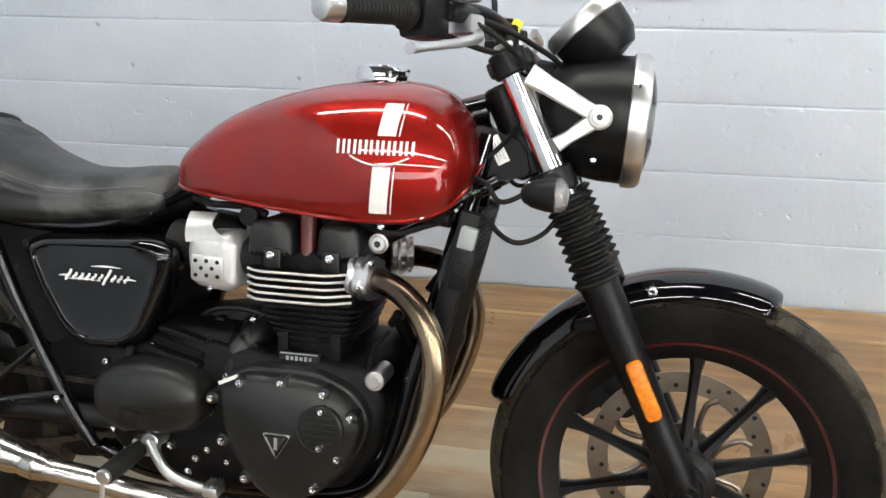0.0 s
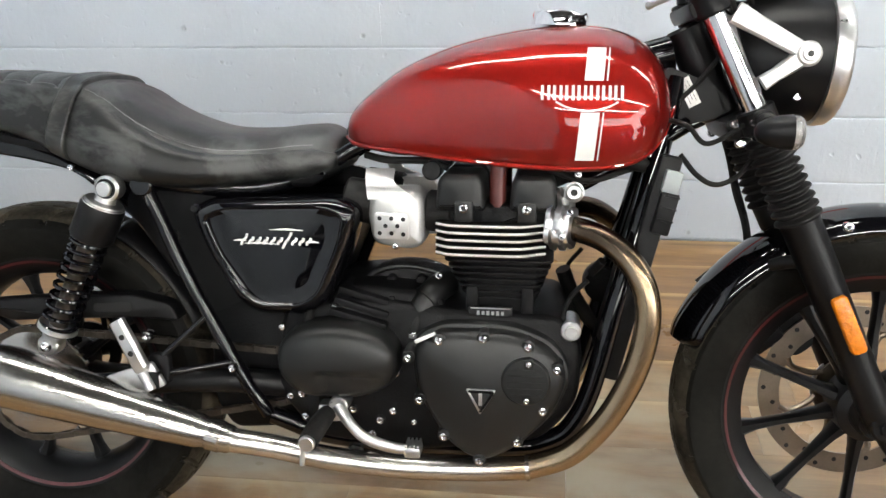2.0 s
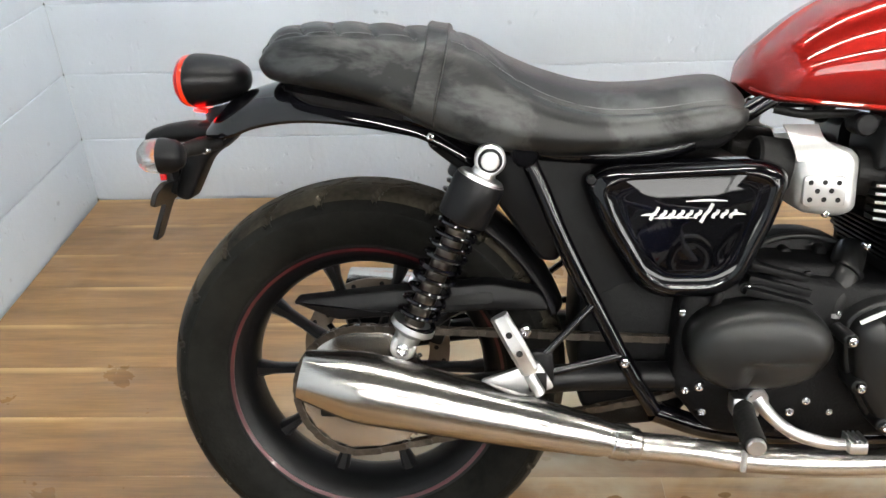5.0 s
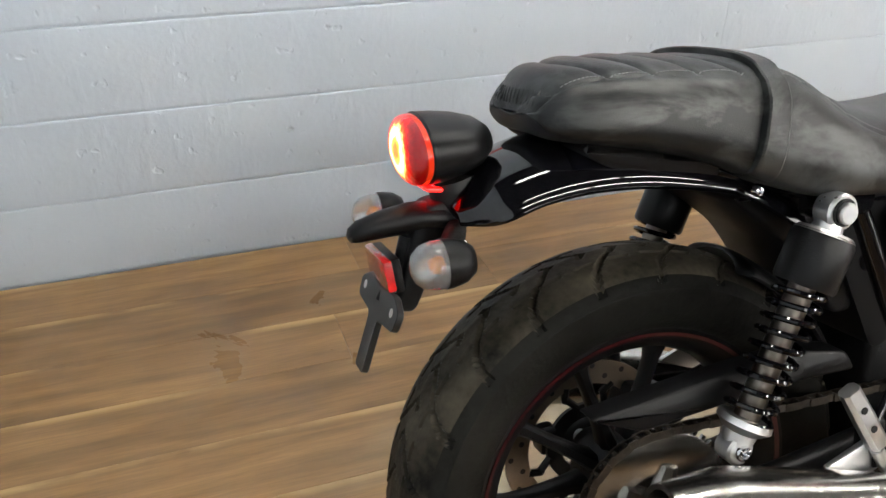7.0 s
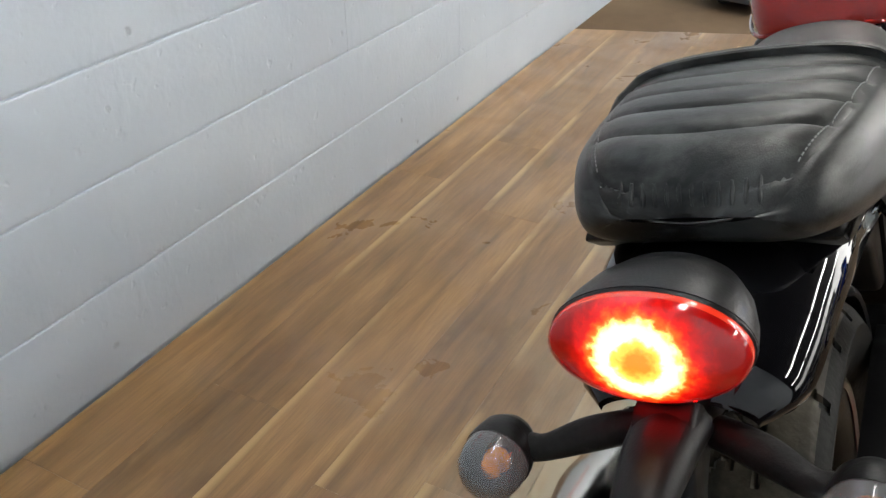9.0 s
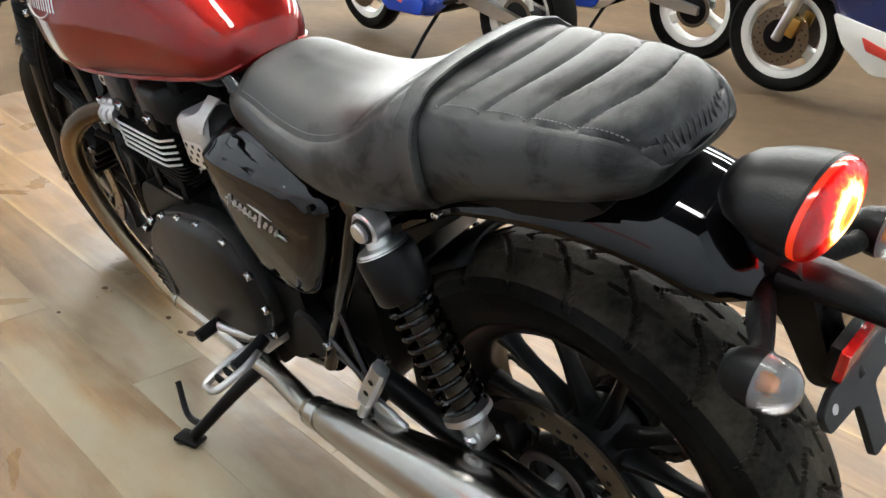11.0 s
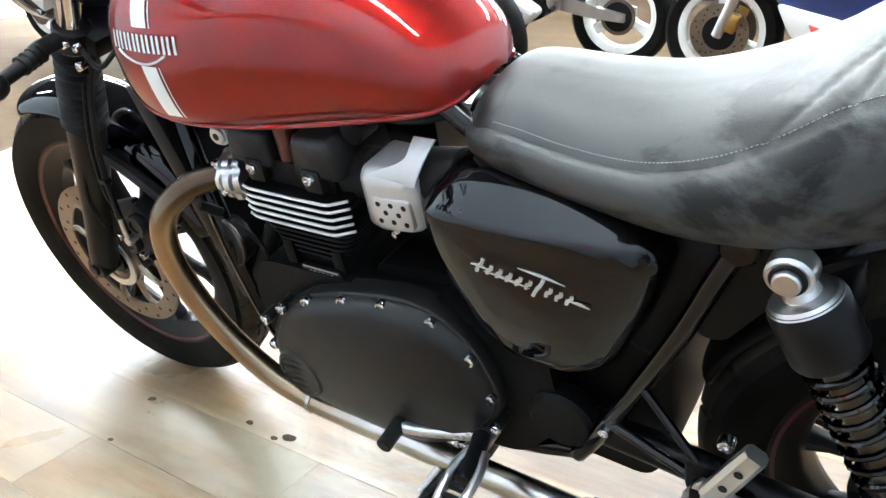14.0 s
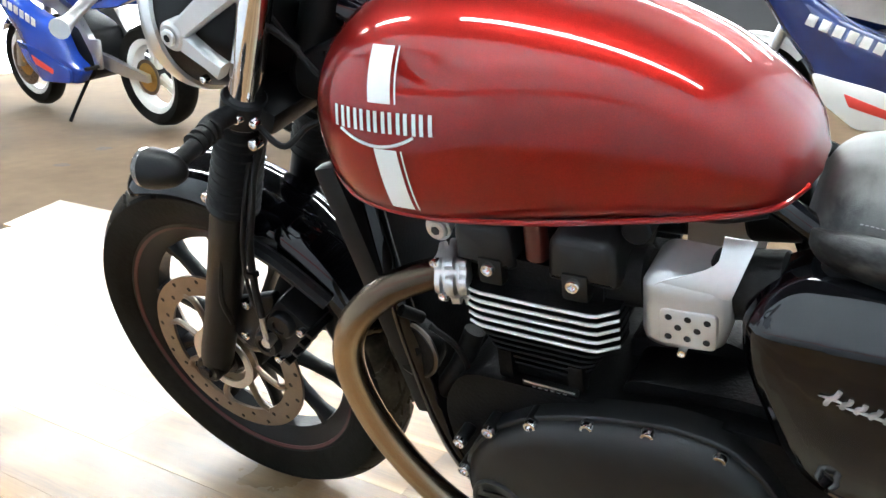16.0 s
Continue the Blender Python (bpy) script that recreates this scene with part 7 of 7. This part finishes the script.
for s in (1, -1):
    st = part("rear_indicator", lathe([(0.0069, -0.0306), (0.0155, -0.0279), (0.0224, -0.0180), (0.0254, -0.0036), (0.0258, 0.0036)], (-0.262, s * 0.122, 0.692), (-1, 0, 0), 28), M["plastic"], bike, "bullet indicator, black body and clear lens")
    part("indicator_lens", lathe([(0.0250, 0.0027), (0.0248, 0.014), (0.0222, 0.025), (0.0150, 0.033), (0.0070, 0.0362), (0.0009, 0.037)], (-0.262, s * 0.122, 0.692), (-1, 0, 0), 28), M["clear"], st, "clear ribbed lens")
    part("lens_backing", lathe([(0.0245, 0.0027), (0.0189, -0.0054), (0.0103, -0.0117), (0.0009, -0.0126)], (-0.262, s * 0.122, 0.692), (-1, 0, 0), 28, cap=False), M["silver"], st)
    part("stalk", tube([(-0.215, s * 0.025, 0.697), (-0.232, s * 0.06, 0.696), (-0.248, s * 0.088, 0.693), (-0.25, s * 0.103, 0.692)], [0.012, 0.013, 0.010, 0.011], 14), M["rubber"], st)
    part("amber_bulb", lathe([(0.001, -0.006), (0.0055, -0.003), (0.0065, 0.003), (0.0055, 0.008), (0.001, 0.011)], (-0.268, s * 0.122, 0.692), (-1, 0, 0), 20), M["amber"], st, "amber bulb")
    bolt(st, -0.222, s * 0.060, 0.690, s, 1.0)

# ---- controls by the feet, side stand ----
pl = part("rider_peg", tube([(0.555, -0.165, 0.325), (0.548, -0.20, 0.318), (0.545, -0.255, 0.312)], [0.014, 0.0165, 0.0155], 16), M["rubber"], bike, "black rubber rider footpeg")
part("peg_end", rod((0.545, -0.252, 0.3125), (0.5445, -0.262, 0.3115), 0.013), M["alu"], pl)
part("peg_mount", box((0.558, -0.155, 0.325), (0.04, 0.03, 0.03), bevel=0.007), M["alu"], pl, "bright cast peg mount")
part("peg_spike", rod((0.535, -0.245, 0.30), (0.533, -0.247, 0.270), 0.004), M["alu"], pl)
pd = part("brake_pedal", tube([(0.572, -0.165, 0.338), (0.592, -0.178, 0.315), (0.62, -0.19, 0.296), (0.66, -0.195, 0.285), (0.69, -0.195, 0.282)], [0.011, 0.009, 0.009, 0.009, 0.008], 14), M["alu"], bike, "bright brake pedal")
part("pedal_pad", box((0.700, -0.197, 0.284), (0.026, 0.034, 0.018), bevel=0.005), M["alu"], pd)
for k in range(4):
    part("pad_rib", box((0.690 + 0.0065 * k, -0.197, 0.2945), (0.003, 0.032, 0.004), bevel=0.0008), M["alu"], pd)
part("pedal_pivot", rod((0.572, -0.13, 0.338), (0.572, -0.172, 0.338), 0.016), M["alu"], pd)
pl2 = part("rider_peg", tube([(0.555, 0.165, 0.325), (0.548, 0.20, 0.318), (0.545, 0.235, 0.314)], [0.012, 0.013, 0.012], 14), M["satin"], bike, "open-frame alloy rider footpeg")
hoop = [(0.558, 0.190, 0.322), (0.565, 0.225, 0.319), (0.560, 0.278, 0.312), (0.545, 0.286, 0.311), (0.531, 0.278, 0.312), (0.528, 0.225, 0.319), (0.537, 0.190, 0.322)]
part("peg_hoop", tube(hoop, 0.0065, 10), M["alu"], pl2, "bright hooped peg frame")
for k in range(4):
    part("peg_tread", box((0.546, 0.212 + 0.017 * k, 0.3185 - 0.002 * k), (0.024, 0.008, 0.012), bevel=0.002), M["rubber"], pl2)
gl = part("gear_lever", tube([(0.56, 0.15, 0.305), (0.61, 0.165, 0.30), (0.655, 0.18, 0.302), (0.68, 0.185, 0.305)], [0.010, 0.008, 0.008, 0.009], 12), M["alu"], bike, "bright gear lever with rubber toe piece")
part("toe_rubber", rod((0.682, 0.178, 0.305), (0.682, 0.225, 0.302), 0.0115, seg=18), M["rubber"], gl, "black rubber toe piece")
part("gear_pivot", rod((0.56, 0.12, 0.305), (0.56, 0.17, 0.305), 0.014), M["alu"], gl)


def side_stand():
    """The stand reaches from its pivot under the frame to the floor on the left."""
    inv = bike.matrix_basis.inverted()
    foot = inv @ Vector((0.708, 0.308, 0.012))
    piv = Vector((0.600, 0.125, 0.240))
    mid = piv.lerp(foot, 0.5) + Vector((0, -0.004, 0.006))
    st = part("side_stand", tube([piv, mid, foot], [0.0145, 0.0125, 0.011], 14, 8), M["satin"], bike, "black side stand, down")
    m = Matrix.Translation(foot) @ inv.to_3x3().to_4x4()
    pad = part("stand_foot", box((0, 0, 0), (0.052, 0.034, 0.010), Matrix.Rotation(radians(20), 3, "Z"), bevel=0.004), M["satin"], st)
    pad.matrix_basis = m @ Matrix.Translation((0.006, 0.006, -0.006))
    tang0 = piv.lerp(foot, 0.88)
    tip = inv @ Vector((0.80, 0.285, 0.075))
    part("stand_tang", tube([tang0, tang0.lerp(tip, 0.45) + (inv.to_3x3() @ Vector((0.012, 0.004, -0.025))), tip], [0.008, 0.0065, 0.006], 10), M["satin"], st)
    part("stand_spring", rod(piv + Vector((0.02, 0.012, 0.01)), piv.lerp(foot, 0.4) + Vector((0.02, 0.004, 0)), 0.006, seg=10), M["alu"], st)
    part("stand_pivot", box((0.598, 0.112, 0.248), (0.05, 0.05, 0.04), bevel=0.008), M["satin"], st)


side_stand()


# ---- the other motorcycles in the shop ----
def sport_bike(x, y, turn, paint, trim, disc, lean=6.0, label="", belly=True):
    """A faired sports motorcycle with white wheels: x ahead from its rear axle, y to its left."""
    ob = tagged(new("sports_motorcycle"), label, "motorcycle", "sports motorcycles in the shop")
    ob.matrix_basis = pose(x, y, 0.004, 0, 0, turn) @ Matrix.Rotation(-radians(lean), 4, "X")
    for name, cx, half, rad, rim in (("rear_wheel", 0.0, 0.075, 0.305, 0.215), ("front_wheel", 1.38, 0.055, 0.30, 0.215)):
        w = part(name, lathe([(rim + 0.006, -half * 0.75), (rim - 0.012, -half * 0.72), (rim - 0.030, -half * 0.5), (rim - 0.034, 0), (rim - 0.030, half * 0.5), (rim - 0.012, half * 0.72), (rim + 0.006, half * 0.75), (rim + 0.006, -half * 0.75)],
                             (cx, 0, rad), (0, 1, 0), 56, cap=False), M["wfair"], ob, "white cast wheel")
        part("tyre", lathe([(rim, -half * 0.7), (rim + 0.03, -half * 0.96), (rad - 0.03, -half), (rad - 0.012, -half * 0.72), (rad, 0), (rad - 0.012, half * 0.72), (rad - 0.03, half), (rim + 0.03, half * 0.96), (rim, half * 0.7), (rim, -half * 0.7)],
                           (cx, 0, rad), (0, 1, 0), 64, cap=False), M["tyre"], w)
        part("hub", rod((cx, -0.06, rad), (cx, 0.06, rad), 0.05, seg=24), M["cast"], w)
        for k in range(3):
            a = radians(90 + 120 * k)
            d, t = Vector((math.cos(a), 0, math.sin(a))), Vector((-math.sin(a), 0, math.cos(a)))
            rings = []
            for r, wd, th in ((0.03, 0.035, 0.03), (0.1, 0.026, 0.022), (rim - 0.03, 0.034, 0.026)):
                o = Vector((cx, 0, rad)) + d * r
                rings.append([o + t * wd * p + Vector((0, th * q, 0)) for p, q in ((-1, -0.5), (-0.6, -1), (0.6, -1), (1, -0.5), (1, 0.5), (0.6, 1), (-0.6, 1), (-1, 0.5))])
            part("spoke", loft(rings), M["wfair"], w)
        for s in ((1, -1) if cx else (1,)):
            part("brake_disc", lathe([(0.085, -0.003), (0.148 if cx else 0.105, -0.003), (0.148 if cx else 0.105, 0.003), (0.085, 0.003), (0.085, -0.003)], (cx, s * 0.07, rad), (0, 1, 0), 48, cap=False), M["disc"], w)
            part("disc_carrier", lathe([(0.03, -0.006), (0.088, -0.004), (0.088, 0.004), (0.03, 0.006)], (cx, s * 0.068, rad), (0, 1, 0), 24), disc, w, "dark slotted disc carrier")
            if cx and s > 0:
                hole = None
                for k in range(30):
                    a, r = 2 * math.pi * k / 30, (0.102, 0.117, 0.132)[k % 3]
                    mm = Matrix.Translation((cx + r * math.cos(a), s * 0.07 + 0.0031, rad + r * math.sin(a)))
                    if hole is None:
                        hole = part("drilling", lathe([(0.0, 0.0003), (0.0045, 0.0003), (0.005, 0.0)], (0, 0, 0), (0, 1, 0), 10), M["dark"], w)
                        hole.matrix_basis = mm
                    else:
                        share("drilling", hole, w, mm)
    for s in (1, -1):
        leg = part("fork_leg", rod((1.385, s * 0.10, 0.29), (1.20, s * 0.10, 0.78), 0.027, seg=18), M["alu"], ob, "alloy fork leg")
        part("brake_caliper", box((1.315, s * 0.085, 0.36), (0.06, 0.05, 0.10), Matrix.Rotation(radians(-20), 3, "Y"), bevel=0.012), M["gold"], leg, "gold brake caliper")
        part("swingarm", loft([[(px_, s * (0.10 + dy), pz_ + dz) for dy, dz in ((-0.016, -h), (0.016, -h), (0.016, h), (-0.016, h))] for px_, pz_, h in ((-0.05, 0.305, 0.022), (0.12, 0.33, 0.034), (0.30, 0.37, 0.045), (0.44, 0.40, 0.04))]), M["alu"], ob, "bare alloy swingarm")
        part("frame_spar", loft([[(px_, s * (0.13 + dy), pz_ + dz) for dy, dz in ((-0.02, -h), (0.02, -h), (0.02, h), (-0.02, h))] for px_, pz_, h in ((0.40, 0.45, 0.06), (0.50, 0.62, 0.045), (0.75, 0.74, 0.05), (1.10, 0.82, 0.05))]), M["alu"], ob, "bare alloy frame spar")
        fair = rounded([(0.62, 0.60), (0.95, 0.72), (1.15, 0.86), (1.30, 1.00), (1.36, 0.86), (1.22, 0.66), (1.10, 0.52), (1.02, 0.34), (0.85, 0.23), (0.55, 0.24), (0.42, 0.34), (0.55, 0.42)], 0.05, 4)
        fo = part("fairing_side", slab(fair, s * 0.15, s * 0.235, 0.045, dome=0.015), paint, ob, "painted side fairing")
        wedge = rounded([(0.55, 0.26), (0.86, 0.25), (1.01, 0.36), (1.08, 0.50), (0.80, 0.44), (0.52, 0.34)], 0.03, 3)
        part("fairing_panel", slab(wedge, s * 0.236, s * 0.254, 0.004), trim, fo, "contrasting lower panel")
        part("flash", slab(rounded([(0.70, 0.335), (0.93, 0.415), (0.90, 0.355), (0.72, 0.305)], 0.01, 2), s * 0.253, s * 0.2565, 0.0006), M["banner"], fo, "red painted flash")
        # maker's name as a row of plain blocks climbing the fairing
        for k in range(6):
            part("name_block", box((1.10 - 0.058 * k, s * 0.2535, 0.73 - 0.022 * k), (0.042, 0.004, 0.050), Matrix.Rotation(radians(-20), 3, "Y"), bevel=0.003), M["white"] if paint is not M["wfair"] else M["navy"], fo)
        part("tail_panel", slab(rounded([(-0.28, 0.90), (0.10, 0.80), (0.42, 0.78), (0.45, 0.68), (0.15, 0.70), (-0.20, 0.80)], 0.03, 4), s * 0.05, s * 0.115, 0.02), paint, ob)
        part("foot_hanger", slab(rounded([(0.30, 0.52), (0.42, 0.52), (0.40, 0.34), (0.33, 0.34)], 0.02, 3), s * 0.14, s * 0.155, 0.004), M["alu"], ob)
        part("peg", rod((0.36, s * 0.15, 0.36), (0.35, s * 0.25, 0.36), 0.012), M["rubber"], ob)
    part("engine", slab(rounded([(0.42, 0.30), (0.45, 0.55), (0.75, 0.66), (1.02, 0.60), (1.05, 0.40), (0.90, 0.26), (0.55, 0.25)], 0.04), 0.14, -0.14, 0.02), M["cast"], ob)
    part("tank", loft([[(px_, w * math.cos(t), pz_ + h * math.sin(t)) for t in (2 * math.pi * k / 24 for k in range(24))] for px_, pz_, w, h in ((0.36, 0.80, 0.05, 0.03), (0.45, 0.83, 0.12, 0.07), (0.65, 0.86, 0.16, 0.10), (0.85, 0.88, 0.16, 0.10), (1.0, 0.87, 0.10, 0.06))]), paint, ob)
    part("seat", loft([[(px_, w * math.cos(t), pz_ + h * math.sin(t)) for t in (2 * math.pi * k / 20 for k in range(20))] for px_, pz_, w, h in ((-0.22, 0.89, 0.06, 0.015), (0.0, 0.84, 0.11, 0.03), (0.25, 0.80, 0.13, 0.03), (0.42, 0.81, 0.08, 0.02))]), M["leather"], ob)
    part("nose", loft([[(px_, w * math.cos(t), pz_ + h * math.sin(t)) for t in (2 * math.pi * k / 24 for k in range(24))] for px_, pz_, w, h in ((1.15, 0.95, 0.22, 0.12), (1.32, 0.93, 0.22, 0.14), (1.45, 0.90, 0.17, 0.11), (1.53, 0.87, 0.06, 0.05))]), paint, ob)
    part("screen", loft([[(px_, w * math.cos(t), pz_ + h * math.sin(t)) for t in (math.pi * k / 16 for k in range(17))] for px_, pz_, w, h in ((1.10, 1.08, 0.12, 0.10), (1.25, 1.02, 0.18, 0.09), (1.40, 0.98, 0.16, 0.03))], wrap=False), M["clear"], ob)
    part("front_mudguard", loft([[(1.38 + r * math.cos(a), w, 0.30 + r * math.sin(a)) for w, r in ((-0.065, 0.30), (-0.05, 0.328), (0, 0.338), (0.05, 0.328), (0.065, 0.30), (0.0, 0.33))] for a in (radians(40 + 12 * k) for k in range(9))]), trim, ob)
    part("silencer", lathe([(0.03, 0.0), (0.045, 0.03), (0.05, 0.1), (0.05, 0.38), (0.04, 0.41), (0.03, 0.41), (0.028, 0.3)], (0.38, -0.17, 0.36), (-1, -0.1, 0.18), 28), M["steel"], ob)
    part("side_stand", tube([(0.55, 0.13, 0.26), (0.60, 0.20, 0.13), (0.62, 0.27, 0.02)], 0.011, 10), M["cast"], ob)
    return ob


sport_bike(2.24, -2.50, -6, M["blue"], M["blue"], M["cast"], label="blue faired sports motorcycle with white wheels on its stand")
sport_bike(4.50, -2.46, -6, M["blue"], M["blue"], M["gold"], label="blue faired sports motorcycle with a gold disc carrier, on its stand")
sport_bike(-0.08, -3.42, 0, M["navy"], M["wfair"], M["cast"], label="navy and white faired sports motorcycle with white wheels and red flash")
sport_bike(1.98, -3.75, 2, M["wfair"], M["blue"], M["cast"], label="white and blue faired sports motorcycle parked in the back row")


# ---- floor planks, laid along the wall; they stop at a slanted edge ----
def plank_edge(y):
    return 2.68 + 0.37 * (WALL_Y - y)


def planks():
    floor = tagged(part("floor", box((0.83, 0.14, -0.0095), (3.69, 2.30, 0.003), bevel=0), M["dark"]), "brown wood-effect laminate floor, glossy and worn", "floor", kind="structure")
    width, length = PLANK, 1.285
    rnd = random.Random(7)
    row = 0
    y = WALL_Y - 0.006
    while y > -1.0:
        x = WALL_X + 0.006 - rnd.uniform(0.05, 1.0) + (0.35 if row % 3 == 1 else 0)
        y0, y1 = y - width + 0.0004, y
        while x < plank_edge(y0):
            a, b0, b1 = max(x, WALL_X + 0.006), min(x + length - 0.0004, plank_edge(y0)), min(x + length - 0.0004, plank_edge(y1))
            if min(b0, b1) - a > 0.03:
                z = rnd.uniform(-0.00025, 0.00015)
                e = 0.0003
                rings = []
                for inn, h in ((0, -0.009), (0, z - e * 0.8), (e, z)):
                    rings.append([Vector((a + inn, y0 + inn, h)), Vector((b0 - inn, y0 + inn, h)), Vector((b1 - inn, y1 - inn, h)), Vector((a + inn, y1 - inn, h))])
                part("plank", loft(rings), M["wood"], floor, flat=True)
            x += length
        y -= width
        row += 1
    return floor


floor = planks()

# dark spots and dried drops of oil on the planks
rnd = random.Random(3)
for x, y, r in ((1.378, 0.165, 0.010), (1.052, 0.116, 0.014), (1.075, 0.132, 0.008), (1.15, 0.12, 0.009), (0.62, 0.10, 0.010), (0.55, 0.09, 0.012), (0.48, 0.075, 0.011), (0.42, 0.09, 0.013), (0.36, 0.08, 0.009), (1.33, 0.30, 0.006), (0.30, 0.07, 0.010), (4.14, -1.46, 0.045), (4.30, -1.83, 0.05)):
    pts = []
    for k in range(18):
        a = 2 * math.pi * k / 18
        q = r * (0.75 + 0.35 * noise.noise((x * 9 + math.cos(a), y * 9 + math.sin(a), 2)))
        pts.append(Vector((x + 1.3 * q * math.cos(a), y + q * math.sin(a), 0)))
    base = 0.0004 if x < 3 else -0.0098
    c = Vector((x, y, 0))
    bm = loft([[p + Vector((0, 0, base)) for p in pts], [c + (p - c) * 0.8 + Vector((0, 0, base + 0.0002)) for p in pts]])
    tagged(part("oil_spot", bm, M["oil"] if x > 1 else M["dried"]), "dark dried oil spot on the floor" if x > 1 else "dull dried drop on the floor", "stain", "oil spots")

# ---- wall blocks ----
block_courses(north, (WALL_X, WALL_Y, 0), (1, 0, 0), (0, -1, 0), 6.1, 8)
block_courses(west, (WALL_X, WALL_Y, 0), (0, -1, 0), (1, 0, 0), 3.3, 8, first=1)
